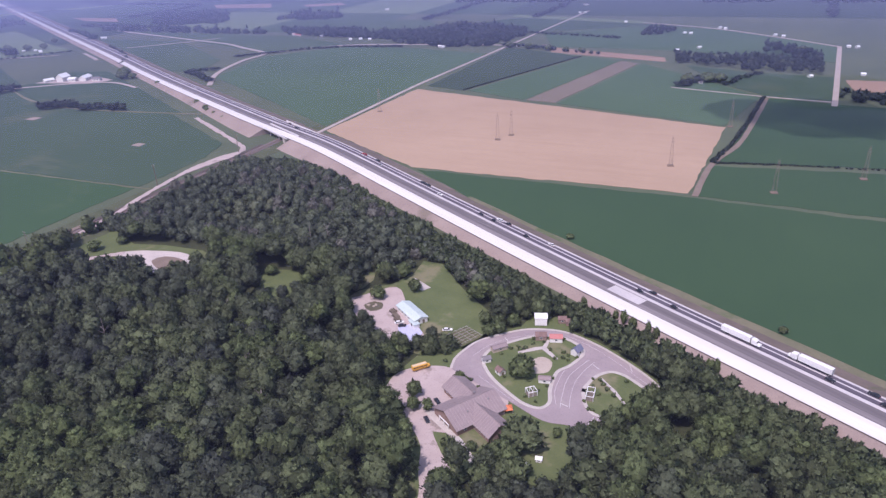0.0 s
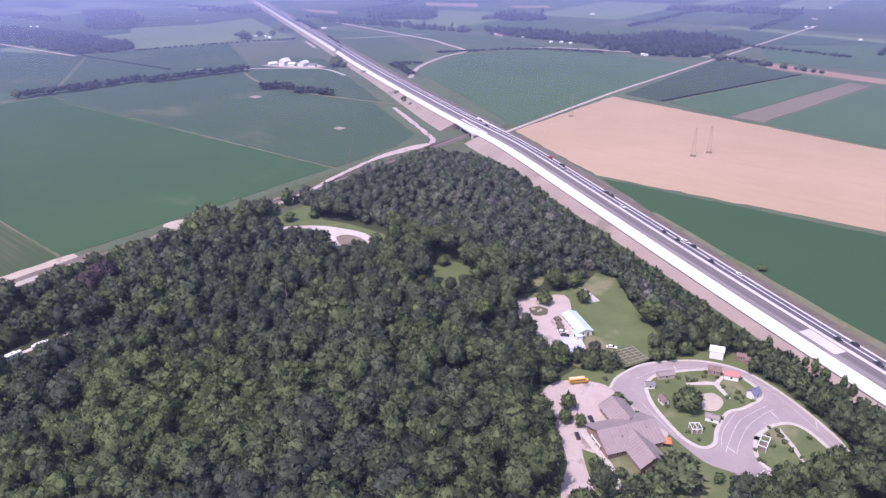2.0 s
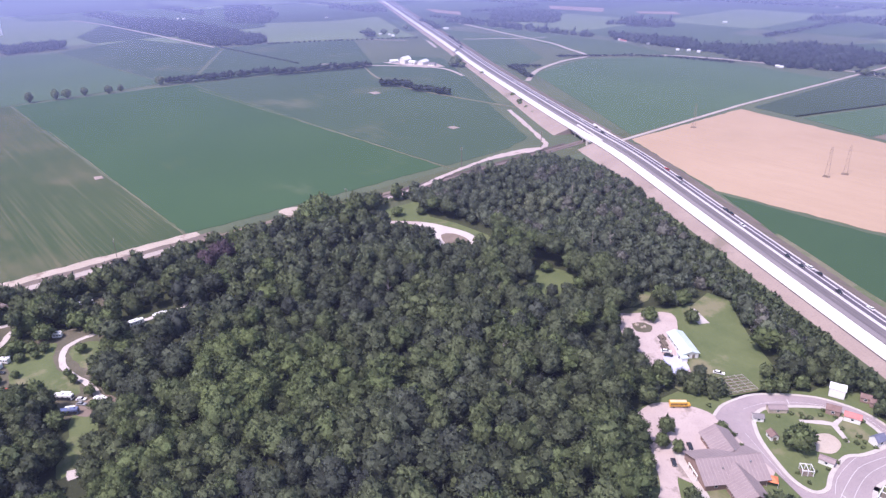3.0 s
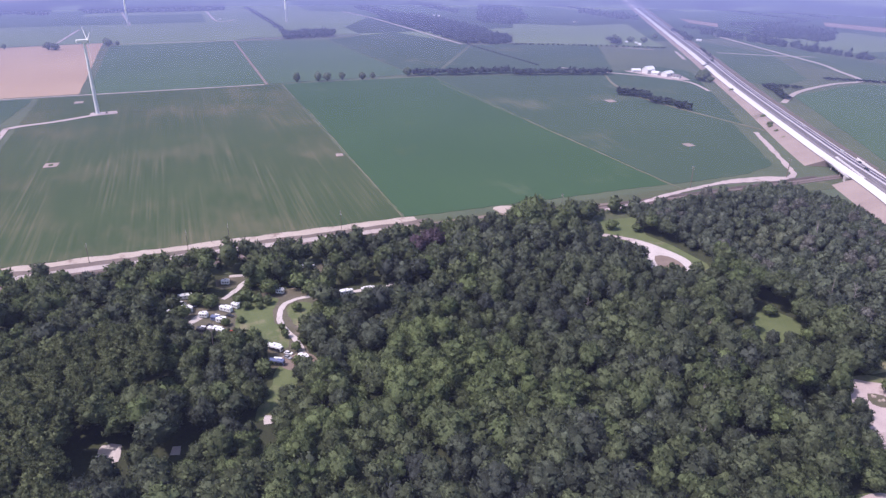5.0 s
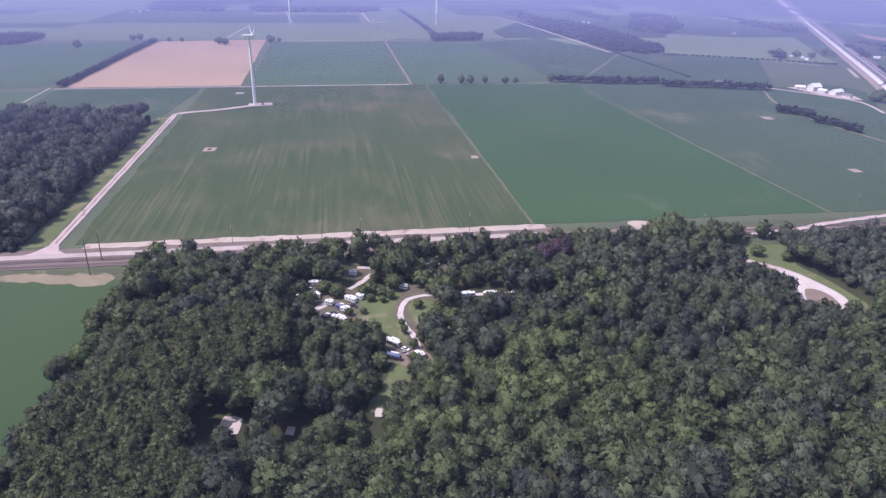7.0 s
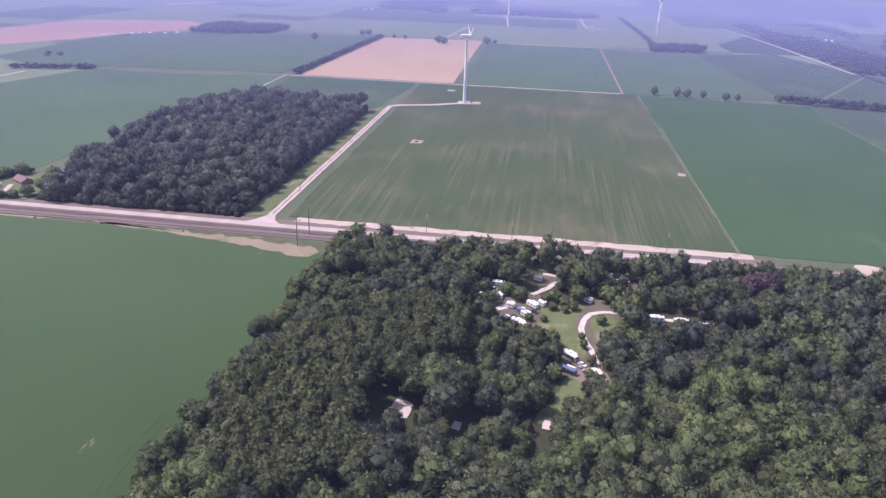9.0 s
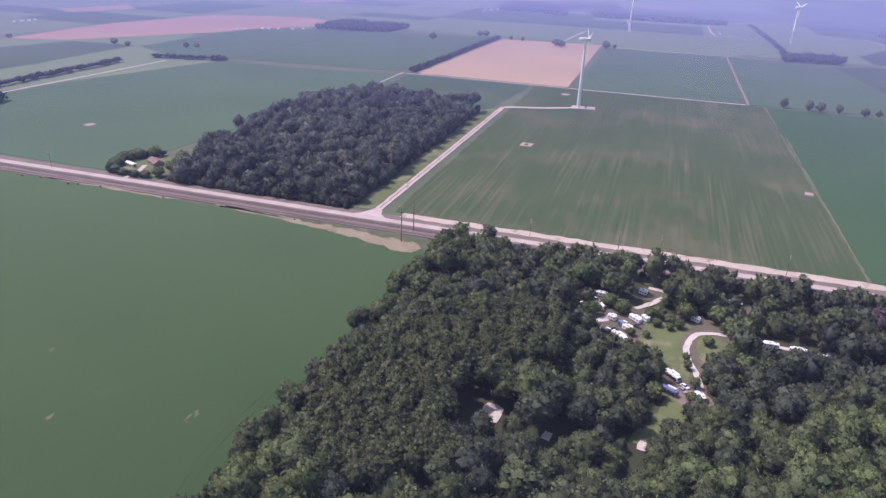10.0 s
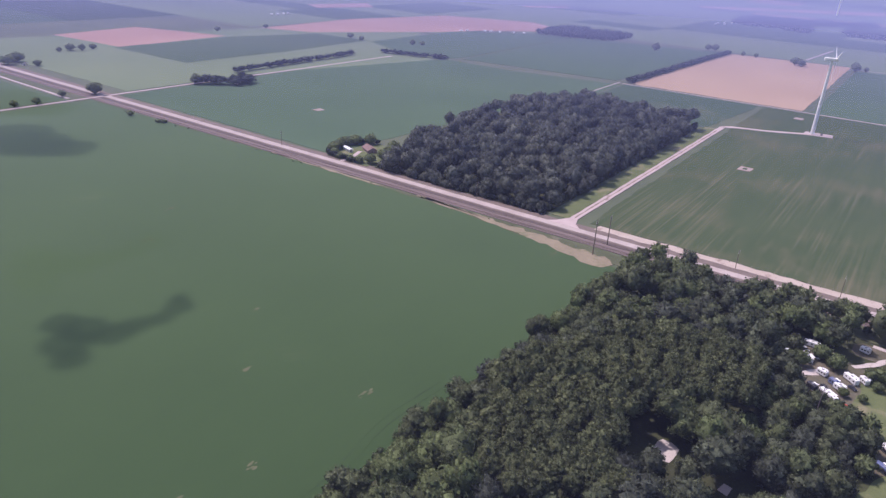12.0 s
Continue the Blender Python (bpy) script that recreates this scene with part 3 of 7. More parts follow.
band("service_road", smooth_line([(-449, 318), (-452, 348), (-466, 405), (-474, 469), (-466, 515), (-470, 535), (-500, 556), (-560, 592), (-610, 622)], 6), -2.6, 2.6, 0.6, M["gravel"], "pale gravel service road", thick=0.6, ragged=0.8)
slab("sand_pad", ring_of([(-484, 236), (-484, 248), (-472, 258), (-462, 248), (-472, 236)], 4), 0.0, 0.55, M["pale_sand"], "bare sandy pad at the field corner", ragged=0.8)
slab("road_corner", ring_of([(-476, 452), (-471, 450), (-467, 480), (-460, 512), (-466, 526), (-475, 505), (-478, 475)], 4), 0.0, 0.64, M["gravel"], "pale gravel corner where two roads meet", ragged=0.8)
band("curving_road", smooth_line([(-728, 780), (-780, 859), (-812, 960), (-820, 1031), (-906, 1077), (-976, 1112), (-1111, 1149), (-1397, 1233)], 14), -4, 4, 0.6, M["country_road"], "curving gravel road", thick=0.6)
band("side_road", smooth_line([(-820, 1031), (-708, 1140), (-500, 1180), (-400, 1190)], 14), -3, 3, 0.6, M["country_road"], "country side road", thick=0.6)
band("hedge_track", smooth_line([(-36, 535), (-30, 619), (-10, 700), (8, 880)], 14), 1, 6, 0.6, M["dirt"], "dirt track along a hedge", thick=0.6, ragged=0.5)
track("verge_lane", [(-430, -788), (-433, -930), (-436, -1050)], 2.0, "pale lane beside the railway")
track("hay_track", [(-1155, 1030), (-1065, 1135), (-1045, 1175)], 2.2, "pale farm track")
track("ramp_road", [(-1194, 962), (-1100, 909)], 3.0, "short pale road beside the highway")
track("line_track", [(-1320, 875), (-1230, 935)], 1.6, "pale farm track")
track("wood_road", [(-2305, 530), (-2095, 560), (-1790, 578), (-1440, 592)], 3.0, "straight pale road along a far wood")
track("house_lane", [(-100, 915), (5, 890), (80, 879)], 1.4, "pale lane past a farmhouse")
track("upland_road", [(-230, 1500), (-85, 1430), (30, 1335), (106, 1262)], 2.4, "pale country road far off")
track("turbine_lane", [(-2435, 120), (-2105, 130), (-2130, 180)], 3.5, "white gravel lane to a turbine")
track("turbine_spur", [(-2530, -135), (-2060, -92)], 3.0, "white gravel lane to a turbine")
track("clump_lane", [(-1720, -222), (-1985, -205)], 3.0, "pale lane behind the stubble field")
track("field_end_track", [(-1665, -105), (-1650, 130), (-1670, 260)], 1.5, "pale grassy track between fields")
track("woodlot_track", [(-905, -374), (-960, -388), (-1100, -392)], 1.3, "pale dirt track behind the woodlot")
band("far_road", smooth_line([(80, 860), (82, 884), (95, 1070), (108, 1262)], 20), -3.2, 3.2, 0.6, M["country_road"], "straight country road", thick=0.6)


# ---- trees ----
def ico(level=0):
    bm = bmesh.new()
    bmesh.ops.create_icosphere(bm, subdivisions=level + 1, radius=1)
    v = np.array([x.co[:] for x in bm.verts])
    f = np.array([[x.index for x in y.verts] for y in bm.faces])
    bm.free()
    return v, f


ICO = (np.array([(1, 0, 0), (-1, 0, 0), (0, 1, 0), (0, -1, 0), (0, 0, 1), (0, 0, -1)], float),
       np.array([(0, 2, 4), (2, 1, 4), (1, 3, 4), (3, 0, 4), (2, 0, 5), (1, 2, 5), (3, 1, 5), (0, 3, 5)]))


DOME = ico(0)


def crown_arrays(seed, lobes=16, cards=260, tall=1.0, leaf=0.11, big=1.0, plume=0.0):
    """A crown of unit radius about (0, 0, 0): a domed inner mass carrying leafy lobes of small bent clumps. Points, triangles and soft outward normals."""
    r = np.random.RandomState(seed)
    centres, radii = [], []
    for k in range(lobes):
        h = 1 - 1.35 * (k + 0.5) / lobes
        a = 2.4 * k + r.uniform(-0.5, 0.5)
        ring = math.sqrt(max(0.0, 1 - h * h))
        d = r.uniform(0.58, 0.80)
        centres.append((d * ring * math.cos(a), d * ring * math.sin(a), d * h * tall + plume * max(0.0, h) * r.uniform(0.0, 0.7)))
        radii.append(r.uniform(0.19, 0.36) * big)
    centres, radii = np.array(centres), np.array(radii)
    verts, faces, norms, n = [], [], [], 0
    v = DOME[0] * (0.76, 0.76, 0.76 * tall) * (1 + r.uniform(-0.1, 0.1, (len(DOME[0]), 1)))
    verts.append(v)
    norms.append(DOME[0])
    faces.append(DOME[1])
    n += len(v)
    for c, q in zip(centres, radii):
        verts.append(ICO[0] * (q * 0.9) + c)
        norms.append(ICO[0] * 0.5 + c)
        faces.append(ICO[1] + n)
        n += 6
    made = 0
    while made < cards:
        k = r.randint(lobes)
        d = r.normal(size=3)
        d /= np.linalg.norm(d)
        out = centres[k] / (np.linalg.norm(centres[k]) + 0.01)
        if d @ out < -0.15:
            continue
        p = centres[k] + d * radii[k] * r.uniform(0.84, 1.28)
        if any(np.linalg.norm(p - c) < q * 0.8 for j, (c, q) in enumerate(zip(centres, radii)) if j != k):
            continue
        soft = d * 0.8 + out * 0.6 + (0, 0, 0.15) + r.normal(size=3) * 0.62
        nrm = d + out * 0.3 + r.normal(size=3) * 0.45
        nrm /= np.linalg.norm(nrm)
        s = leaf * r.uniform(0.6, 1.5)
        if made % 2:
            # a spray of leaves that points out and up
            u = d + out * 0.5 + (0, 0, 0.35) + r.normal(size=3) * 0.25
            nrm = np.cross(u, r.normal(size=3))
            nrm /= np.linalg.norm(nrm)
            u *= 1.15 / np.linalg.norm(u)
            w = np.cross(nrm, u) * 0.6
        else:
            u = np.cross(nrm, r.normal(size=3))
            u /= np.linalg.norm(u)
            w = np.cross(nrm, u)
        verts.append(np.array([p - u * s, p - w * s * r.uniform(0.5, 0.9) - nrm * s * 0.2, p + u * s * r.uniform(0.8, 1.3), p + w * s * r.uniform(0.5, 0.9) - nrm * s * 0.2]))
        norms.append(np.repeat(soft[None], 4, 0))
        faces.append(np.array([[0, 1, 2], [0, 2, 3]]) + n)
        n += 4
        made += 1
    norms = np.concatenate(norms)
    return np.concatenate(verts), np.concatenate(faces), norms / np.linalg.norm(norms, axis=1)[:, None]


def soften(me, norms):
    """Shade the leaves by the crown's own roundness."""
    me.polygons.foreach_set("use_smooth", np.ones(len(me.polygons), dtype=bool))
    me.normals_split_custom_set_from_vertices(norms.tolist())


NEAR_CROWNS = [crown_arrays(100 + k, 22 + 2 * (k % 5), 430, 1.0 + 0.09 * (k % 6), 0.072) for k in range(14)]
MID_CROWNS = [crown_arrays(150 + k, 14 + k % 5, 150, 0.9 + 0.09 * (k % 6), 0.12) for k in range(9)]
YOUNG_CROWNS = [crown_arrays(180 + k, 12 + k % 4, 150, 1.0 + 0.12 * (k % 5), 0.12) for k in range(8)]
FAR_CROWNS = [crown_arrays(200 + k, 7 + k % 3, 50, 0.95, 0.23) for k in range(7)]
HAZY_CROWNS = [crown_arrays(250 + k, 4, 16, 0.9, 0.34) for k in range(5)]
SCRUB_CROWNS = [crown_arrays(300 + k, 7, 80, 0.9, 0.18) for k in range(5)]
PLUME_CROWNS = [crown_arrays(350 + k, 26, 440, 1.35, 0.078, 0.74, 0.35) for k in range(8)]


def leafy_mesh(name, places, crowns, material, seed):
    """Many trees in one mesh. places: x, y, ground, radius, height of the crown's middle, upright stretch, tint."""
    r = np.random.RandomState(seed)
    vs, fs, ts, ns, n = [], [], [], [], 0
    for x, y, z0, rad, mid, tall, tint in places:
        v, f, q = crowns[r.randint(len(crowns))]
        a = r.uniform(0, 6.283)
        c, s = math.cos(a), math.sin(a)
        w = np.stack([(v[:, 0] * c - v[:, 1] * s) * rad * r.uniform(0.9, 1.1) + x, (v[:, 0] * s + v[:, 1] * c) * rad + y, v[:, 2] * rad * tall + z0 + mid], 1)
        vs.append(w)
        fs.append(f + n)
        ts.append(np.full(len(w), tint))
        ns.append(np.stack([q[:, 0] * c - q[:, 1] * s, q[:, 0] * s + q[:, 1] * c, q[:, 2]], 1))
        n += len(w)
    v, f, t = np.concatenate(vs), np.concatenate(fs), np.concatenate(ts)
    me = bpy.data.meshes.new(name)
    me.vertices.add(len(v))
    me.vertices.foreach_set("co", v.astype(np.float32).ravel())
    me.loops.add(len(f) * 3)
    me.loops.foreach_set("vertex_index", f.astype(np.int32).ravel())
    me.polygons.add(len(f))
    me.polygons.foreach_set("loop_start", np.arange(0, len(f) * 3, 3, dtype=np.int32))
    me.update(calc_edges=True)
    me.attributes.new("tint", "FLOAT", "POINT").data.foreach_set("value", t.astype(np.float32))
    me.materials.append(material)
    soften(me, np.concatenate(ns))
    return me


def tree_model(name, seed, tall=14.0, rad=5.0, lobes=10, cards=300, up=1.25):
    """One standing tree: tapered trunk with limbs, and a crown of clumps."""
    rnd = random.Random(seed)
    base = empty(name)
    bm = bmesh.new()
    rod(bm, (0, 0, 0), (rnd.uniform(-.3, .3), rnd.uniform(-.3, .3), tall * 0.5), 0.045 * rad + 0.1, 0.1, 8)
    for k in range(5):
        a = k * 1.256 + rnd.uniform(-.3, .3)
        z = tall * rnd.uniform(0.25, 0.42)
        rod(bm, (0, 0, z), (math.cos(a) * rad * 0.55, math.sin(a) * rad * 0.55, z + tall * 0.22), 0.12, 0.04, 6)
    part("trunk", bm, M["bark"], base, "grey-brown bark trunk with limbs")
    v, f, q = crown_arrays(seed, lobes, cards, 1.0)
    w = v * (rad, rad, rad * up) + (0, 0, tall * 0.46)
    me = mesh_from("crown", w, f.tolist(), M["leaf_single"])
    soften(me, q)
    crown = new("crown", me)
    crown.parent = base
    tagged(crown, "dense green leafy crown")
    return base


# Clear places in the wood: lawns, yards, roads and pads.
VILLAGE = [(-146, 228), (-140, 262), (-124, 270), (-121, 286), (-106, 302), (-99, 307), (-97, 318), (-88, 320), (-84, 323), (-71, 322), (-72, 312), (-58, 307), (-42, 298), (-25, 285), (-16, 272), (-20, 262), (-34, 242), (-46, 228), (-48, 200), (-66, 196), (-78, 205), (-92, 176), (-84, 150), (-100, 150), (-112, 190), (-126, 212)]
YARD = [(-206, 300), (-204, 312), (-188, 328), (-182, 345), (-184, 362), (-172, 364), (-158, 349), (-142, 333), (-122, 317), (-112, 304), (-112, 290), (-118, 276), (-136, 276), (-145, 268), (-158, 268), (-180, 280), (-190, 284)]
CAMP = [(-396, 22), (-396, 60), (-384, 84), (-372, 80), (-366, 62), (-352, 76), (-338, 72), (-340, 56), (-312, 56), (-310, 34), (-332, 32), (-350, 8), (-364, -4), (-395, -8), (-410, 0)]
LOOP = [(-432, 300), (-440, 332), (-420, 330), (-394, 318), (-370, 324), (-338, 326), (-306, 314), (-312, 300), (-326, 287), (-348, 282), (-370, 288), (-392, 288), (-412, 268)]
CLEAR = [VILLAGE, YARD, CAMP, LOOP,
         [(-274, 304), (-272, 317), (-256, 321), (-243, 310), (-240, 291), (-252, 281), (-264, 289)],
         [(-214, 316), (-216, 332), (-206, 336), (-202, 322), (-206, 312)],
         [(-276, -42), (-276, -30), (-262, -29), (-262, -40)], [(-266, -14), (-266, -5), (-251, -4), (-251, -12)], [(-274, 24), (-274, 33), (-257, 32), (-257, 24)],
         [(-388, -96), (-400, -86), (-392, -80), (-376, -86)], [(-426, 68), (-426, 84), (-412, 84), (-412, 68)], [(-424, 18), (-424, 34), (-410, 34), (-410, 18)],
         [(-431, 16), (-431, 40), (-414, 43), (-396, 30), (-388, 16), (-396, 8), (-404, 18), (-418, 16)],
         [(-386, 72), (-388, 116), (-370, 114), (-370, 84)],
         [(-328, 34), (-328, 58), (-303, 60), (-298, 38)],
         [(-312, 40), (-308, 50), (-290, 44), (-274, 34), (-270, 24), (-280, 26), (-296, 34)]]


def wood_places(poly, gap_size, seed, size=(4.2, 7.0), height=(12, 21), skip=()):
    """Uneven spacing on a jittered grid inside an outline, off the clear places."""
    rnd = random.Random(seed)
    xs, ys = [p[0] for p in poly], [p[1] for p in poly]
    out, row, y = [], 0, min(ys)
    while y < max(ys):
        x = min(xs) + (row % 2) * gap_size / 2
        while x < max(xs):
            p = (x + rnd.uniform(-.36, .36) * gap_size, y + rnd.uniform(-.36, .36) * gap_size)
            patch = noise.noise((p[0] * 0.012, p[1] * 0.012, seed))
            rad = rnd.uniform(*size) * (1 + 0.25 * patch)
            if inside(p, poly) and not any(inside(p, c) for c in skip):
                h = rnd.uniform(*height) * (1 + 0.35 * patch)
                tone = noise.noise((p[0] * 0.014 + 40, p[1] * 0.014, 3)) * 0.48
                out.append((p[0], p[1], 0.0, rad, h - rad * 0.75, rnd.uniform(0.8, 1.2), min(0.92, max(0.0, 0.46 + tone + rnd.gauss(0, 0.17)))))
            x += gap_size
        y += gap_size * 0.87
        row += 1
    return out


LOW = [(-371, -348, 76, 122, 0.3), (-352, -334, -14, 40, 0.38), (-398, -372, -14, 6, 0.4), (-262, -248, -44, -26, 0.45), (-257, -245, -15, -4, 0.25), (-264, -250, 20, 34, 0.25), (-372, -345, 78, 122, 0.45), (-412, -394, 62, 118, 0.5), (-404, -352, -20, 32, 0.5), (-442, -416, -120, 160, 0.76), (-442, -430, 300, 520, 0.7), (-442, -404, 160, 300, 0.86), (-430, -130, -120, -104, 0.62), (-84, -40, 140, 202, 0.5), (-108, -96, 150, 190, 0.7), (-192, -128, 240, 284, 0.45), (-240, -206, 284, 306, 0.6), (-300, -235, 12, 40, 0.6), (-130, 80, 225, 400, 0.72), (-352, -285, -18, 84, 0.62), (-258, -230, -52, -20, 0.5), (-262, -232, 14, 36, 0.6), (-256, -230, -16, 4, 0.6), (-192, -128, 240, 282, 0.62), (-356, -300, 248, 300, 0.7), (-392, -340, 256, 292, 0.7), (-384, -355, -104, -76, 0.6), (-256, -215, 262, 304, 0.5), (-356, -315, 345, 385, 0.55)]


def lower(p):
    """Trees kept lower on the near side of the open places."""
    x, y, z, r, m, t, c = p
    k = min([f for x0, x1, y0, y1, f in LOW if x0 < x < x1 and y0 < y < y1], default=1.0)
    edge_gap = 0.518 * x + 0.855 * y
    if edge_gap > 240:
        k = min(k, 0.42)
    elif y > 330:
        k = min(k, 0.72)
    if y > 330 and c < 0.99:
        c = min(0.90, c * 0.8 + 0.05)
    if k < 0.6:
        c *= 0.6
    if x > -150 and c < 0.9:
        c = min(0.9, c + 0.14)
    if -400 < x < -290 and 170 < y < 305:
        c *= 0.55
    return (x, y, z, r * (0.5 + 0.5 * k), m * k, t, c)


POPLARS = [(-206, -98), (-189, -66), (-216, -30), (-232, -46), (-256, -52), (-278, -50), (-288, -36), (-300, -14), (-326, -12), (-346, -24), (-350, -50), (-334, -70), (-290, -94), (-250, -106)]
main = [lower(p) for p in wood_places(WOOD, 9.5, 4, (5.2, 8.8), (11, 22), skip=CLEAR + [POPLARS]) if math.hypot(p[0] + 10, p[1] - 5) > 168 and not (p[0] > -75 and p[1] < 165) and not (0.518 * p[0] + 0.855 * p[1] > 234 and p[0] > -300) and math.hypot(p[0] + 269, p[1] + 42) > 7 and math.hypot(p[0] + 257, p[1] + 34) > 11 and math.hypot(p[0] + 249, p[1] + 9) > 7 and math.hypot(p[0] + 257, p[1] - 27) > 7]
main = [(x, y, z, r, m, t, 1.0 if math.hypot(x + 251, y - 49) < 6 or math.hypot(x + 405, y - 150) < 8 else c) for x, y, z, r, m, t, c in main]
near = [p for p in main if p[0] > -330 and p[1] < 330]
away = [p for p in main if p[0] <= -330 and p[1] < 330]
grey_rnd = random.Random(61)
young = [(x, y, z, r, m, t, 0.96 if noise.noise((x * 0.02, y * 0.02, 9)) > 0.05 and grey_rnd.random() < 0.3 else 0.92 if math.hypot(x + 346, (y - 392) * 0.7) < 16 else c) for x, y, z, r, m, t, c in
         [lower(p) for p in wood_places(WOOD, 8.6, 44, (3.6, 7.8), (8, 16), skip=CLEAR) if p[1] >= 330 and not (0.518 * p[0] + 0.855 * p[1] > 234 and p[0] > -300)]]
tagged(new("woodland", leafy_mesh("woodland", near, NEAR_CROWNS, M["leaf"], 1)), "dense mixed deciduous woodland in full leaf", "woodland", "", "stuff")
tagged(new("woodland", leafy_mesh("woodland", away, MID_CROWNS, M["leaf"], 1)), "dense mixed woodland towards the railway", "woodland", "", "stuff")
tagged(new("young_woodland", leafy_mesh("young_woodland", young, YOUNG_CROWNS, M["leaf_young"], 19)), "young uneven woodland with greyish thin trees", "woodland", "", "stuff")
tall_group = [(x, y, z, r, m, t, random.random()) for x, y, z, r, m, t, c in wood_places(POPLARS, 7.0, 12, (4.6, 6.2), (20, 23))]
tagged(new("poplar_grove", leafy_mesh("poplar_grove", tall_group, PLUME_CROWNS, M["leaf_poplar"], 14)), "grove of tall feathery olive-green poplars", "grove", "", "stuff")
fringe = [(x, y, z, r, r * 0.9 + 1.2, 1.15, min(0.90, c + 0.1)) for x, y, z, r, m, t, c in wood_places(WOOD, 4.6, 23, (2.3, 4.3), (6, 9), CLEAR) if 0.518 * x + 0.855 * y > 216 and x > -432]
tagged(new("thicket", leafy_mesh("thicket", fringe, SCRUB_CROWNS, M["leaf_scrub"], 15)), "thicket of young trees beside the highway", "thicket", "", "stuff")
behind = [(x, y, z, r, m, t, c) for x, y, z, r, m, t, c in wood_places(WOOD, 13, 41, (5.5, 7.5), (9, 13)) if math.hypot(x + 10, y - 5) < 158 or (x > -75 and y < 160)]
tagged(new("woodland", leafy_mesh("woodland", behind, FAR_CROWNS, M["leaf"], 16)), "younger mixed woodland of even height", "woodland", "", "stuff")
under = [(x + 3, y + 2, 0, r * 0.8, 3.0, 0.9, 0.15) for x, y, z, r, m, t, c in main[::8]]
tagged(new("undergrowth", leafy_mesh("undergrowth", under, FAR_CROWNS, M["leaf"], 2)), "dark shrubby undergrowth below the trees", "undergrowth", "", "stuff")

LOT = [(-479, -202), (-870, -202), (-884, -230), (-905, -365), (-780, -408), (-560, -402), (-540, -372), (-479, -372)]
slab("woodlot_floor", LOT, -0.2, 0.3, M["forest_floor"], "dark woodlot floor")
lot = wood_places(LOT, 13.0, 9, size=(6.0, 9.8), height=(10, 22))
lot_rnd = random.Random(8)
for k in range(52):
    q = lot_rnd.uniform(1.6, 4.2)
    lot.append((-481 + lot_rnd.uniform(-4, 2), -205 - k * 3.2, 0, q, q * 0.9, 1.3, lot_rnd.random()))
    q = lot_rnd.uniform(1.8, 4.6)
    lot.append((-484 - k * 7.5, -204 + lot_rnd.uniform(-3, 2), 0, q, q * 0.9, 1.3, lot_rnd.random()))
tagged(new("woodlot", leafy_mesh("woodlot", lot, MID_CROWNS, M["leaf_lot"], 3)), "dark square woodlot beside the farm drive", "woodlot", "", "stuff")


def far_wood(name, poly, label, gap_size=11, height=(9, 13)):
    pl = wood_places(poly, gap_size, 17, size=(0.5 * gap_size, 0.72 * gap_size) if height[1] > 12.5 else (0.34 * gap_size, 0.5 * gap_size), height=height)
    if gap_size < 12:
        slab("wood_floor", poly, -0.2, 0.7, M["forest_floor"], "dark floor of a far wood", ragged=2.0)
    tagged(new(name, leafy_mesh(name, pl, HAZY_CROWNS if gap_size > 12 else FAR_CROWNS, M["leaf_far"], 5)), label, "woods", "", "stuff")


far_wood("far_woods", [(-1640, 250), (-1720, 250), (-1740, 365), (-1650, 365)], "small dark far wood")
far_wood("far_woods", [(-1445, 605), (-1400, 695), (-1500, 728), (-1920, 728), (-2130, 655), (-2150, 600), (-2060, 585), (-1790, 592)], "long dark far wood", 12.5)
far_wood("far_woods", [(-1575, -800), (-1580, -720), (-1620, -630), (-1740, -620), (-1740, -800)], "dark square far wood")
far_wood("far_woods", [(-630, 1180), (-520, 1150), (-432, 1182), (-415, 1335), (-505, 1390), (-615, 1360), (-685, 1260)], "broad dark far wood", 14)
far_wood("far_woods", [(-930, 1248), (-835, 1228), (-660, 1212), (-680, 1275), (-885, 1300), (-970, 1290)], "dark wood behind farm buildings", 14)
far_wood("far_woods", [(-125, 1148), (-15, 1153), (78, 1118), (76, 1032), (-10, 1040), (-112, 1078)], "dark belt of trees beside a road", 12.5, (8, 12))
far_wood("far_woods", [(90, 928), (240, 900), (240, 868), (88, 884)], "low dark trees beside a road", 12.5, (6, 9))
far_wood("far_woods", [(-1850, 810), (-1785, 885), (-1945, 1000), (-2275, 1110), (-2375, 1035)], "dark far wood in haze", 18)
far_wood("far_woods", [(-2485, -550), (-2500, -430), (-2420, -330), (-2615, -350), (-2710, -585)], "dark far wood in haze", 20)
far_wood("far_woods", [(-2460, -230), (-2445, 75), (-2470, 175), (-2580, 175), (-2600, -255)], "long dark far wood in haze", 20)
far_wood("far_woods", [(-1365, 1320), (-1205, 1395), (-1375, 1580), (-1505, 1460)], "dark far wood in haze", 18)
far_wood("far_woods", [(-2520, -570), (-2695, -430), (-2915, -195), (-3060, -210), (-2750, -605)], "long dark far wood in haze", 22)
far_wood("far_woods", [(0, 1240), (60, 1210), (85, 1130), (50, 1135), (5, 1180)], "dark grove beside a country road", 13, (8, 12))
far_wood("far_woods", [(-180, 1330), (-150, 1400), (-190, 1410), (-215, 1340)], "dark far grove", 13, (8, 12))
wr = random.Random(5)
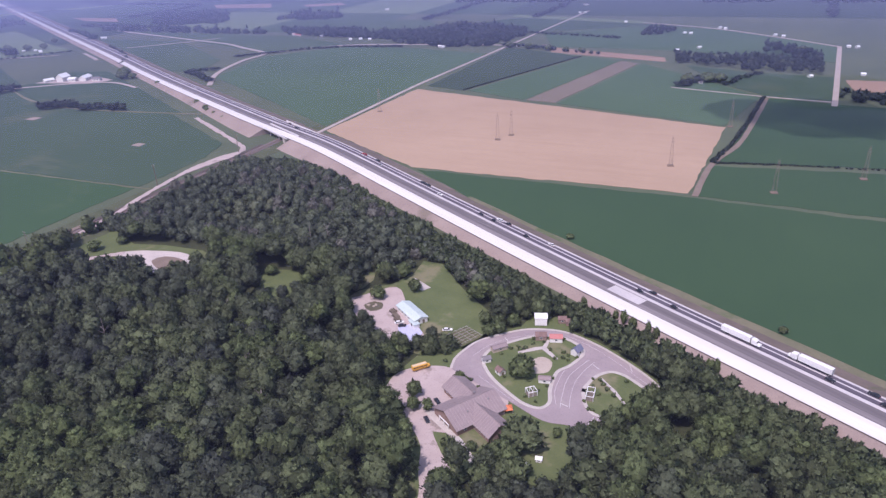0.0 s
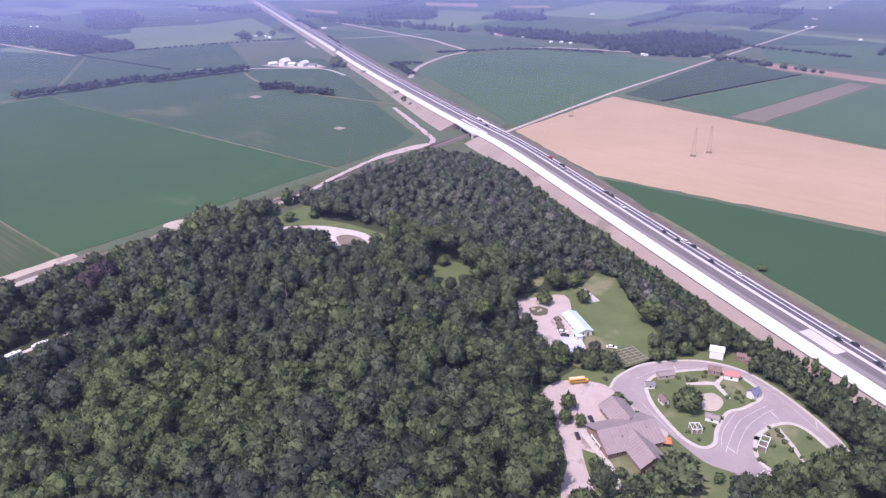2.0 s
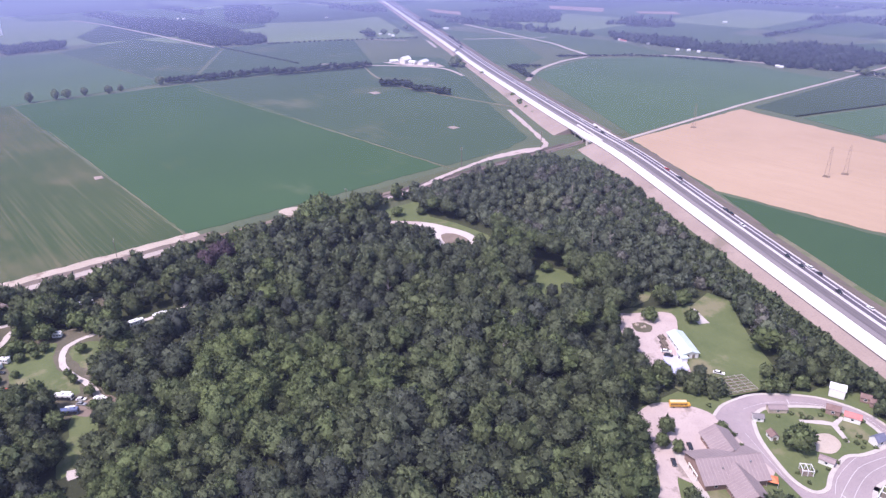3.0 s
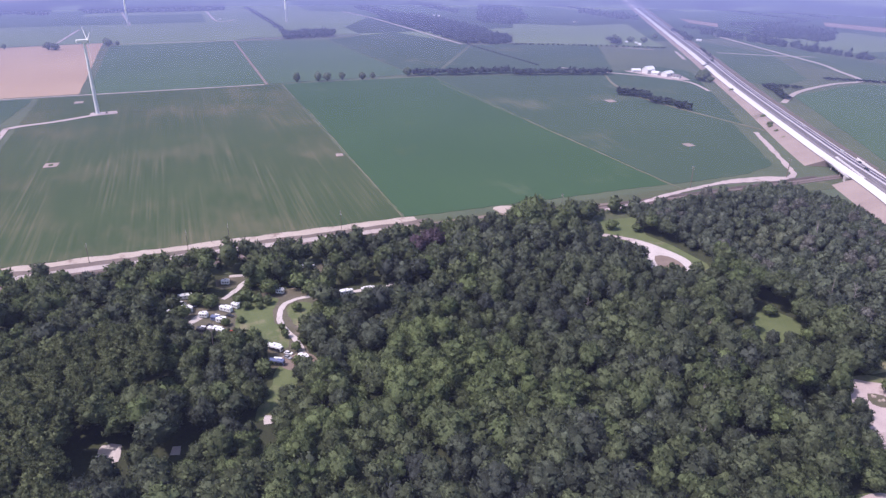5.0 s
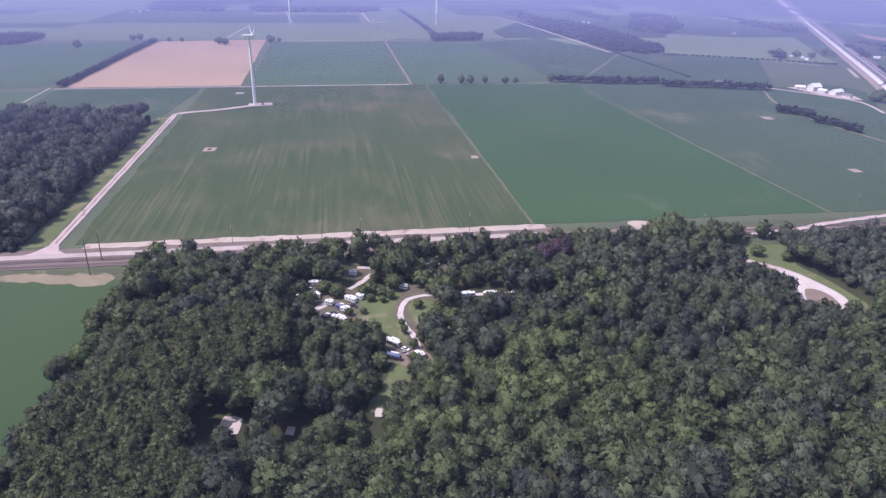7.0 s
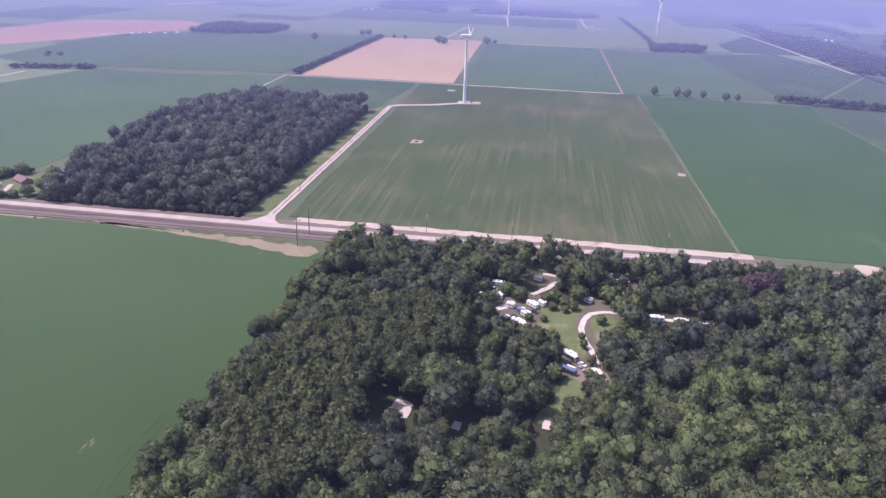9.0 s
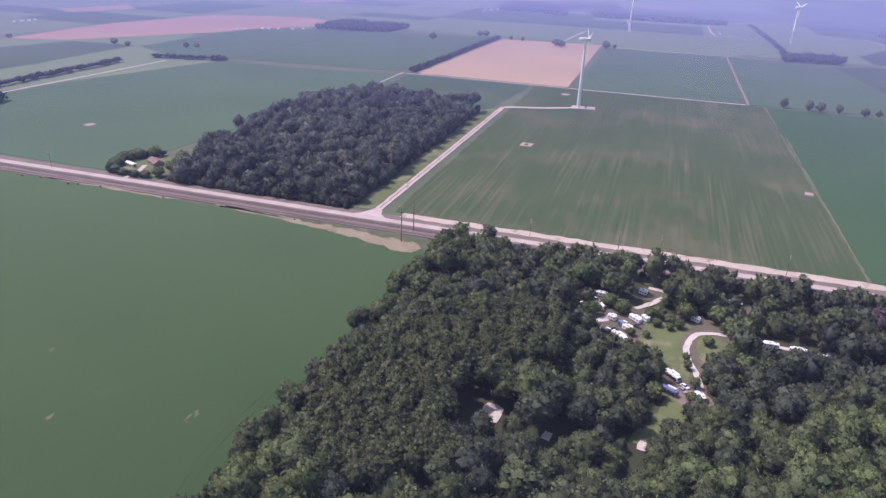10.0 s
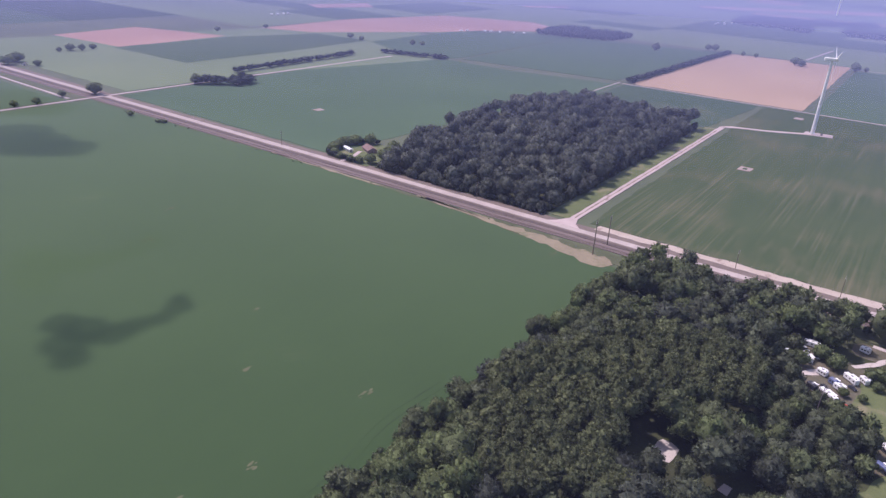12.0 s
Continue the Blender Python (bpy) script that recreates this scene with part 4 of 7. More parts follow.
for k in range(30):
    a, d = wr.uniform(1.0, 2.9), wr.uniform(1650, 3000)
    x, y, u, v = d * math.cos(a), d * math.sin(a), wr.uniform(70, 240), wr.uniform(14, 42)
    if abs(0.518 * x + 0.855 * y - 280) > 120 and not (x < -1300 and y < 1250 and d < 2100):
        far_wood("far_woods", [(x - u, y - v), (x + u, y - v * 0.8), (x + u * 0.9, y + v), (x - u, y + v * 0.9)], "dark woods in the hazy distance", 21)


# ---- building kit ----
M["roof_mauve"] = surface("mauve_metal_roof", (0.235, 0.185, 0.19), (0.29, 0.235, 0.236), 0.15, 1.4, 0.6, space="object")
M["roof_teal"] = surface("pale_teal_metal_roof", (0.44, 0.53, 0.53), (0.55, 0.63, 0.63), 0.12, 1.0, 0.45, wear=(0.60, 0.68, 0.69), wear_scale=0.15, wear_at=0.58, space="object")
M["roof_grey"] = surface("grey_shingle_roof", (0.16, 0.15, 0.16), (0.24, 0.22, 0.23), 0.4, 2.2, space="object")
M["roof_brown"] = surface("brown_shingle_roof", (0.17, 0.11, 0.10), (0.24, 0.165, 0.15), 0.4, 2.2, space="object")
M["roof_red"] = surface("red_painted_roof", (0.42, 0.16, 0.15), (0.50, 0.22, 0.21), 0.5, 2.0, space="object")
M["roof_blue"] = surface("slate_blue_roof", (0.12, 0.13, 0.20), (0.18, 0.19, 0.27), 0.5, 2.0, space="object")
M["roof_white"] = surface("white_metal_roof", (0.72, 0.74, 0.76), (0.82, 0.83, 0.84), 0.2, 1.5, 0.5, space="object")
M["wall_white"] = surface("white_siding", (0.66, 0.65, 0.63), (0.76, 0.75, 0.73), 0.5, 2.5, 0.7, space="object")
M["wall_brick"] = surface("brown_brick", (0.22, 0.15, 0.125), (0.32, 0.23, 0.20), 0.6, 3.5, space="object")
M["wall_tan"] = surface("tan_siding", (0.40, 0.33, 0.27), (0.50, 0.42, 0.35), 0.5, 2.5, space="object")
M["glass"] = paint("dark_window_glass", (0.03, 0.035, 0.045), 0.12)
M["orange"] = paint("orange_canvas", (0.75, 0.22, 0.10), 0.7)
M["yellow"] = paint("school_bus_yellow", (0.68, 0.36, 0.06), 0.45)
M["bus_roof"] = paint("cream_bus_roof", (0.62, 0.50, 0.34), 0.5)
M["mark"] = paint("white_road_paint", (0.62, 0.60, 0.59), 0.7, 0, 0.12, 1.5)
M["soil"] = surface("bare_soil", (0.15, 0.105, 0.08), (0.22, 0.16, 0.125), 0.3, 2.0)


def gable_block(base, L, W, eave, ridge, wall_mat, roof_mat, over=0.6, doors=1, windows=3, hip=False, door_mat=None):
    """Walls, a two-slope roof with thickness, and openings with frames, in the base's own axes: ridge along x."""
    h = W / 2
    bm = bmesh.new()
    v = [bm.verts.new(c) for c in ((-L / 2, -h, 0), (-L / 2, h, 0), (-L / 2, h, eave), (-L / 2, 0, ridge - 0.1), (-L / 2, -h, eave),
                                   (L / 2, -h, 0), (L / 2, h, 0), (L / 2, h, eave), (L / 2, 0, ridge - 0.1), (L / 2, -h, eave))]
    bm.faces.new(v[0:5][::-1])
    bm.faces.new(v[5:10])
    for i in range(5):
        j = (i + 1) % 5
        bm.faces.new((v[i], v[j], v[5 + j], v[5 + i]))
    bmesh.ops.recalc_face_normals(bm, faces=bm.faces)
    part("wall", bm, wall_mat, base)
    slope = (ridge - eave) / h
    for s in (-1, 1):
        bm = bmesh.new()
        e = s * (h + over)
        cut = h * 0.7 if hip else 0
        top = [(-L / 2 - over + cut, 0, ridge), (L / 2 + over - cut, 0, ridge), (L / 2 + over, e, eave - slope * over), (-L / 2 - over, e, eave - slope * over)]
        vs = [bm.verts.new((x, y, z + 0.18)) for x, y, z in top] + [bm.verts.new((x, y, z)) for x, y, z in top]
        bm.faces.new(vs[:4])
        bm.faces.new(vs[4:][::-1])
        for i in range(4):
            j = (i + 1) % 4
            bm.faces.new((vs[i], vs[4 + i], vs[4 + j], vs[j]))
        bmesh.ops.recalc_face_normals(bm, faces=bm.faces)
        part("roof_slope", bm, roof_mat, base)
    bm = bmesh.new()
    rod(bm, (-L / 2 - over, 0, ridge + 0.2), (L / 2 + over, 0, ridge + 0.2), 0.16, 0.16, 6)
    part("ridge_cap", bm, roof_mat, base)
    for s in (-1, 1):
        for k in range(windows):
            x = -L / 2 + L * (k + 0.75) / (windows + 0.5)
            w = part("window", box(bmesh.new(), x - 0.65, x + 0.65, s * h - 0.06, s * h + 0.06, eave * 0.36, eave * 0.8), M["white"], base)
            part("pane", box(bmesh.new(), x - 0.52, x + 0.52, s * h - 0.09, s * h + 0.09, eave * 0.41, eave * 0.76), M["glass"], w)
    for k in range(doors):
        y = (k - (doors - 1) / 2) * 3.0
        part("door", box(bmesh.new(), L / 2 - 0.05, L / 2 + 0.08, y - 0.7, y + 0.7, 0, min(2.3, eave * 0.85)), door_mat or M["wood"], base)
    return base


def building(name, x, y, ang, L, W, eave, ridge, wall, roof, label, category, z=0.3, **k):
    b = empty(name, pose(x, y, z, 0, 0, ang))
    gable_block(b, L, W, eave, ridge, M[wall], M[roof], **k)
    return tagged(b, label, category)


# ---- the safety village ----
slab("village_lawn", [(p[0], p[1]) for p in VILLAGE], -0.1, 0.2, M["lawn"], "mown grass round the village school")
slab("parking_lot", ring_of([(-143, 242), (-138, 251), (-128, 257), (-119, 258), (-108, 253), (-84, 243), (-92, 224), (-103, 213), (-108, 212), (-100, 202), (-88, 188), (-81, 160), (-93, 158), (-98, 177), (-104, 189), (-110, 203), (-125, 217), (-140, 228)], 3), -0.1, 0.3, M["gravel"], "pinkish gravel parking lot and drive")
slab("village_road", ring_of([(-119, 258), (-120.5, 266), (-119, 275), (-115, 286), (-103, 299), (-92, 306.5), (-76, 309.5), (-59, 304), (-43, 295), (-27, 283), (-18, 272), (-22, 262), (-34, 243), (-39, 239), (-46, 235.5), (-54, 237), (-66, 236), (-84, 243.5), (-108, 253)], 3), -0.1, 0.34, M["village_asphalt"], "worn mauve-grey model streets of the village")


def island(name, pts, label):
    line = ring_of(pts, 2.0)
    slab(name, line, 0.1, 0.47, M["lawn"], label)
    band(name + "_kerb", line + line[:2], -0.9, 0.9, 0.56, M["kerb"], "pale concrete kerb and walk", thick=0.35)


island("island_1", [(-106, 268), (-107.5, 276), (-105, 283), (-99, 290.5), (-91, 298.5), (-82, 303), (-74, 303.5), (-65, 299), (-61.5, 292.5), (-65, 280.5), (-69.5, 273), (-69, 259), (-66.5, 249), (-69.5, 243.5), (-77, 244), (-86, 249), (-98, 258)], "lawn island of the model village")
island("island_2", [(-54, 262), (-53.5, 269), (-51, 276.5), (-46, 282), (-40, 282), (-33, 278), (-27, 272), (-32, 262), (-38, 250), (-44, 247.5), (-50, 251.5)], "lawn island with shrubs")
MARKS = [("centre_line", [(-113, 272), (-108, 285), (-98, 296), (-88, 303)], 0.12), ("centre_line", [(-74, 306.5), (-60, 301), (-44, 291), (-26, 277)], 0.12),
         ("lane_line", [(-57.5, 289), (-61, 280), (-63.5, 270), (-62.5, 256), (-61, 247)], 0.16), ("lane_line", [(-54.5, 288), (-57.6, 279), (-59.5, 268), (-58.6, 256), (-57, 248)], 0.16), ("lane_line", [(-66, 281.5), (-67, 271), (-66.5, 258), (-63.5, 249)], 0.14),
         ("stop_line", [(-62, 250.5), (-58, 249.2)], 0.35), ("stop_line", [(-55, 285.5), (-51, 282.5)], 0.35), ("stop_line", [(-103.5, 293.5), (-101, 291)], 0.35), ("stop_line", [(-38, 291), (-36, 286)], 0.3),
         ("centre_line", [(-104, 257), (-92, 250), (-80, 243)], 0.12), ("crosswalk_line", [(-45.5, 246), (-47.5, 237)], 0.3), ("crosswalk_line", [(-43.5, 246), (-45.5, 237)], 0.3)]
outer = smooth_line([(-119, 258), (-120.5, 266), (-119, 275), (-115, 286), (-103, 299), (-92, 306.5), (-76, 309.5), (-59, 304), (-43, 295), (-27, 283), (-18, 272)], 3)
band("outer_kerb", outer, -0.9, 0.5, 0.42, M["kerb"], "pale concrete kerb along the street", thick=0.3)
slab("garden_grass", [(-146, 264), (-119, 262), (-115, 287), (-105, 300), (-112, 308), (-126, 318), (-142, 300), (-136, 276)], -0.1, 0.16, M["lawn"], "mown grass between yard and street")
for name, pts, w in MARKS:
    band(name, smooth_line(pts, 2.5), -w * 0.42, w * 0.42, 0.362, M["mark"], "worn white road marking", thick=0.03)
slab("village_path_1", [(-93, 283), (-86, 290), (-82.5, 292), (-82, 299), (-80.4, 299), (-80.2, 291.5), (-72, 284), (-73, 282.6), (-82, 289.5), (-92, 281.6)], 0.3, 0.53, M["kerb"], "pale concrete footpath")
slab("village_path_2", [(-49.5, 275), (-48.4, 276), (-40, 268), (-34, 260), (-35, 259.3), (-41, 266.5)], 0.3, 0.53, M["kerb"], "pale concrete footpath between shrubs")
slab("play_pad", ring_of([(-82, 268), (-84, 277), (-80, 283), (-74, 280), (-74, 271)], 2), 0.3, 0.54, M["pale_sand"], "sandy play pad")
slab("entrance_walk", [(-112, 243.5), (-110, 248), (-100.5, 249), (-97, 246), (-104, 241)], 0.2, 0.4, M["kerb"], "pale concrete entrance walk")
slab("front_walk", [(-121, 226), (-112, 219), (-96, 209.5), (-86, 200), (-73.5, 187), (-71.5, 188.5), (-84, 202.2), (-94.5, 212), (-110, 221.5), (-119, 229)], 0.2, 0.38, M["kerb"], "pale concrete walk along the drive")

# The school: a long gabled hall with two cross wings under one mauve roof.
M["roof_seam"] = paint("pale_roof_seam", (0.36, 0.30, 0.30), 0.5, 0, 0.1)
school = empty("school", pose(-97.4, 228.6, 0.3, 0, 0, 56.3))


def wing(parent, x, y, ang, L, W, eave, ridge):
    m = pose(x, y, 0, 0, 0, ang)
    start = set(parent.children)
    gable_block(parent, L, W, eave, ridge, M["wall_brick"], M["roof_mauve"], 0.9, 1, 4)
    for sgn in (-1, 1):
        for k in range(int(L / 1.5)):
            x0 = -L / 2 + 0.6 + 1.5 * k
            part("roof_seam", rod(bmesh.new(), (x0, 0, ridge + 0.2), (x0, sgn * (W / 2 + 0.8), eave + 0.2 - (ridge - eave) / W * 1.6), 0.07, 0.07, 4), M["roof_seam"], parent)
    for c in set(parent.children) - start:
        c.matrix_basis = m @ c.matrix_basis


wing(school, 0, 0, 0, 25.5, 18.5, 3.6, 7.8)
wing(school, 1.5, -12.0, -90, 17, 11.5, 3.6, 7.2)
wing(school, 5.0, 12.6, 90, 15, 11.5, 3.4, 6.6)
part("porch_beam", box(bmesh.new(), -13.8, -13.4, -4, 4, 2.6, 3.0), M["white"], school)
for y in (-3.6, 0, 3.6):
    part("porch_post", box(bmesh.new(), -13.8, -13.5, y - 0.15, y + 0.15, 0, 2.7), M["white"], school)
for x, y, z in ((6, 5, 6.1), (-4, -4.5, 6.3), (8, -3, 6.9)):
    part("roof_vent", rod(bmesh.new(), (x, y, z - 0.6), (x, y, z + 0.5), 0.25, 0.25, 8), M["steel"], school)
tagged(school, "long low brick school with mauve metal gabled roofs", "school")

MINIS = [("model_house", -105, 269.5, 40, 4.2, 3.2, 2.0, 3.0, "wall_white", "roof_grey", "small white model house with grey roof"),
         ("model_shop", -102.5, 281.5, 48, 8.0, 3.4, 2.2, 3.1, "wall_tan", "roof_mauve", "long low model shop with mauve roof"),
         ("model_cottage", -95, 262.5, -35, 4.0, 3.4, 2.0, 3.2, "wall_white", "roof_brown", "small model cottage with dark brown roof"),
         ("model_barn", -85.5, 299, 20, 5.6, 4.2, 2.6, 3.9, "wall_brick", "roof_brown", "dark brown model barn"),
         ("model_fire_hall", -77.6, 299.8, 18, 6.4, 4.0, 2.6, 3.8, "wall_white", "roof_red", "model fire hall with bright red roof"),
         ("model_church", -64.5, 291.5, 70, 5.0, 4.0, 2.8, 4.6, "wall_white", "roof_blue", "white model church with slate blue roof"),
         ("model_store", -73, 263.5, 12, 5.6, 3.2, 2.2, 3.0, "wall_white", "roof_mauve", "small model store with pinkish roof"),
         ("shed", -79.5, 319, 20, 4.2, 3.6, 2.4, 3.4, "wall_brick", "roof_brown", "brown garden shed beside the trees"),
         ("shed", -75, 318, 20, 4.2, 3.6, 2.4, 3.4, "wall_brick", "roof_brown", "brown garden shed beside the trees"),
         ("storage_shed", -90, 314, 18, 6.5, 5.6, 4.6, 5.8, "wall_white", "roof_white", "tall bright white storage shed"),
         ("playhouse", -64, 206, 30, 1.8, 1.6, 1.4, 2.0, "wall_white", "roof_white", "tiny white playhouse on the lawn"),
         ("playhouse", -60, 211, 10, 2.4, 1.9, 1.5, 2.1, "wall_white", "roof_white", "tiny white playhouse on the lawn"),
         ("garden_shed", -51, 233, 15, 3.0, 2.4, 2.0, 2.8, "wall_white", "roof_grey", "small shed with grey roof")]
for name, x, y, a, L, W, e, r, wall, roof, label in MINIS:
    building(name, x, y, a, L, W, e, r, wall, roof, label, "small building", 0.46, over=0.3, windows=0 if name == "storage_shed" else 1)


def open_frame(name, x, y, ang, L, W, H, label):
    """An open white timber frame: posts, rails and rafters."""
    b = empty(name, pose(x, y, 0.46, 0, 0, ang))
    for i in (-1, 1):
        for j in (-1, 0, 1):
            part("post", box(bmesh.new(), j * L / 2 - 0.1, j * L / 2 + 0.1, i * W / 2 - 0.1, i * W / 2 + 0.1, 0, H), M["white"], b)
        part("rail", box(bmesh.new(), -L / 2 - 0.2, L / 2 + 0.2, i * W / 2 - 0.14, i * W / 2 + 0.14, H, H + 0.22), M["white"], b)
    for j in (-1, 0, 1):
        part("rafter", box(bmesh.new(), j * L / 2 - 0.12, j * L / 2 + 0.12, -W / 2, W / 2, H + 0.22, H + 0.42), M["white"], b)
    part("floor_deck", box(bmesh.new(), -L / 2, L / 2, -W / 2, W / 2, 0, 0.15), M["wood"], b)
    return tagged(b, label, "pergola")


open_frame("pergola", -76, 252, 40, 4.2, 4.2, 2.5, "open white timber pergola on the lawn")
open_frame("pergola", -50.3, 260, 95, 7.5, 3.4, 2.3, "long open white timber pergola")

# A vegetable garden of trellis rows.
M["post_pale"] = paint("bleached_wood", (0.38, 0.35, 0.31), 0.9, 0, 0.12)
slab("garden_soil", [(-135, 281), (-126, 297), (-115, 291), (-122, 276)], 0.0, 0.26, M["lawn"], "dry grass of the vegetable garden")
for k in range(6):
    f = k / 5
    a, b = Vector((-133.5, 282)).lerp(Vector((-122.5, 277.5)), f), Vector((-126, 295.5)).lerp(Vector((-116, 290.5)), f)
    d = (b - a).normalized()
    row = empty("trellis_row", pose(a.x, a.y, 0.26, 0, 0, math.degrees(math.atan2(d.y, d.x))))
    n = (b - a).length
    for j in range(5):
        part("post", box(bmesh.new(), n * j / 4 - 0.08, n * j / 4 + 0.08, -0.08, 0.08, 0, 1.3), M["post_pale"], row)
    part("rail", box(bmesh.new(), 0, n, -0.12, 0.12, 1.2, 1.4), M["post_pale"], row)
    for j in range(5):
        part("cross_rail", box(bmesh.new(), n * j / 4 - 0.1, n * j / 4 + 0.1, -1.0, 1.0, 1.0, 1.18), M["post_pale"], row)
    part("raised_bed", box(bmesh.new(), 0, n, -0.18, 0.18, 0, 0.25, 0.05), M["soil"], row, "dark planted bed")
    tagged(row, "bleached wooden trellis row over a planted bed", "trellis", "rows in the vegetable garden")

canopy = empty("canopy_tent", pose(-82, 236, 0.34, 0, 0, 30))
bm = bmesh.new()
bmesh.ops.create_cone(bm, cap_ends=True, segments=4, radius1=3.0, radius2=0.2, depth=1.3, matrix=Matrix.Translation((0, 0, 3.0)) @ Matrix.Rotation(0.785, 4, "Z"))
part("cover", bm, M["orange"], canopy)
for i in (-1, 1):
    for j in (-1, 1):
        part("leg", rod(bmesh.new(), (i * 2, j * 2, 0), (i * 2, j * 2, 2.5), 0.05), M["white"], canopy)
tagged(canopy, "orange canvas canopy tent beside the school", "tent")

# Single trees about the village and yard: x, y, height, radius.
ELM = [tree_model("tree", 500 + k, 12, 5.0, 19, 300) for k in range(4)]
TREES = []
TREES += [(-84, 263, 13, 6.6), (-69, 216, 15, 9.6), (-76, 202, 12, 6.0), (-97, 204, 7, 3.4), (-88, 207, 5, 2.6), (-126, 231, 10, 3.9), (-122.5, 222, 8, 3.2), (-116, 224, 7, 2.8), (-112, 252, 4, 2.6), (-108, 250, 3.6, 2.2), (-171, 323, 9, 4.4), (-188, 308, 8, 4.8), (-196, 333, 11, 6), (-186, 337, 10, 5.5), (-51, 229, 6, 2.4), (-57, 228, 5, 2.2), (-44, 204, 10, 4.8), (-42, 216, 11, 5), (-88, 181, 6, 3.2)]
TREES += [(-72, 205, 12, 6.0), (-65, 197, 12, 6.0), (-84, 189, 6, 3.0), (-80, 174, 12, 5.0), (-77, 189, 12, 5.4), (-70, 196, 11, 5.0), (-113, 195, 12, 5.4), (-119, 204, 11, 5.0), (-107, 184, 12, 5.6), (-125, 209, 10, 4.6), (-103, 170, 12, 5.2), (-147, 260, 9, 5.0), (-152, 264, 8, 4.0), (-155, 257, 9, 4.8), (-166, 262, 8, 4.6), (-176, 266, 8, 4.6), (-108, 296, 9, 4), (-112, 292, 8, 3.6), (-103, 306, 9, 4.2), (-110, 303, 10, 4.4), (-118, 303, 8, 3.8), (-96, 326, 9, 4.2), (-66, 322, 10, 4.4), (-56, 316, 9, 4.2), (-48, 309, 9, 4.3), (-38, 303, 9, 4.4), (-30, 297, 9, 4.2), (-22, 291, 9, 4.5), (-12, 284, 10, 4.8)]
TREES += [(-24, 266, 10, 4.8), (-27, 256, 11, 5), (-31, 248, 11, 5), (-37, 240, 11, 4.6), (-42, 232, 10, 4.6)]
for k, (x, y, h, r) in enumerate(TREES):
    src = ELM[k % 4]
    t = src if k < 4 else copy_thing(src, Matrix())
    s = h / 12
    t.matrix_basis = pose(x, y, 0.2, 0, 0, (k * 67) % 360) @ Matrix.Diagonal((r / 5.0, r / 5.0, s, 1))
    tagged(t, "leafy green deciduous tree standing on grass" if r > 3.5 else "small leafy tree beside the drive", "tree")

# Shrubs in the beds.
bush_base = empty("shrub")
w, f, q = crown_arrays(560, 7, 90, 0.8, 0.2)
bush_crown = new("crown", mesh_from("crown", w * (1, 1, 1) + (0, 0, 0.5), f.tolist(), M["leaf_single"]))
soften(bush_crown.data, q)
bush_crown.parent = bush_base
part("stem", rod(bmesh.new(), (0, 0, -0.1), (0, 0, 0.5), 0.1, 0.05, 6), M["bark"], bush_base)
SHRUBS = []
SHRUBS += [(-48.5, 273, 1.2), (-46.5, 270.5, 1.3), (-44, 267.5, 1.3), (-40.5, 264, 1.3), (-37, 276.5, 1.1), (-47, 262, 1.0), (-49, 250, 1.1), (-52, 273, 0.9), (-92, 285, 1.4), (-90, 287, 1.3), (-73.5, 283.5, 1.1), (-70, 285, 1.2), (-71, 290, 1.3), (-78, 290, 1.1), (-68, 288, 1.0), (-110, 250.5, 1.2), (-114, 251, 1.4), (-106, 252, 1.0), (-72.5, 247, 0.9), (-74, 255, 1.0)]
SHRUBS += [(-88, 292.5, 1.2), (-101, 286, 0.9), (-124, 262, 1.2), (-117, 226.5, 1.1), (-129, 222, 1.0), (-104, 272, 0.9), (-107, 271, 0.8), (-100, 278, 1.0), (-97, 284, 1.1), (-94, 287, 1.0), (-97, 265, 0.8), (-92, 260, 0.9), (-89, 297, 1.1), (-83, 296, 1.0), (-81, 302, 0.9), (-74, 302, 1.0), (-66, 295, 1.1), (-63.5, 288, 1.0), (-67, 284, 0.9), (-70, 267, 1.0)]
SHRUBS += [(-71, 260, 0.9), (-78, 249, 1.0), (-51, 268, 0.9), (-52, 255, 1.0), (-47, 250, 0.9), (-36, 262, 0.8), (-33, 266, 0.8), (-104, 246, 1.2), (-101, 248, 1.0), (-119, 228, 1.2), (-122, 227, 1.0), (-88, 196, 1.2), (-92, 200, 1.3), (-127, 268, 1.3), (-131, 275, 1.2), (-124, 273, 1.0)]
for k, (x, y, r) in enumerate(SHRUBS):
    t = bush_base if k == 0 else copy_thing(bush_base, Matrix())
    t.matrix_basis = pose(x, y, 0.45, 0, 0, k * 50) @ Matrix.Diagonal((r, r, r, 1))
    tagged(t, "small round dark green shrub", "shrub", "shrubs in the village beds")


# ---- the workshop yard ----
slab("yard_grass", [(p[0], p[1]) for p in YARD], -0.1, 0.2, M["lawn"], "mown grass behind the workshop")
slab("yard_gravel", ring_of([(-204, 302), (-200, 306), (-188, 322), (-180, 322), (-167, 305), (-152, 288), (-144, 279), (-147, 271), (-157, 268), (-166, 274), (-178, 279), (-190, 286)], 3), 0.0, 0.3, M["gravel"], "pinkish gravel yard")
slab("yard_island", ring_of([(-192, 298), (-188, 304), (-183, 304), (-180, 298), (-185, 293)], 3), 0.1, 0.36, M["camp_earth"], "rough earthy island in the gravel yard")
slab("concrete_pad", [(-179, 339), (-164, 330.5), (-167, 325), (-173, 328)], 0.1, 0.34, M["kerb"], "pale concrete pad in the grass")
building("workshop", -160, 297, -35, 21, 8.0, 3.0, 4.3, "wall_white", "roof_teal", "long white workshop with pale teal metal roof", "workshop", windows=5, doors=2)
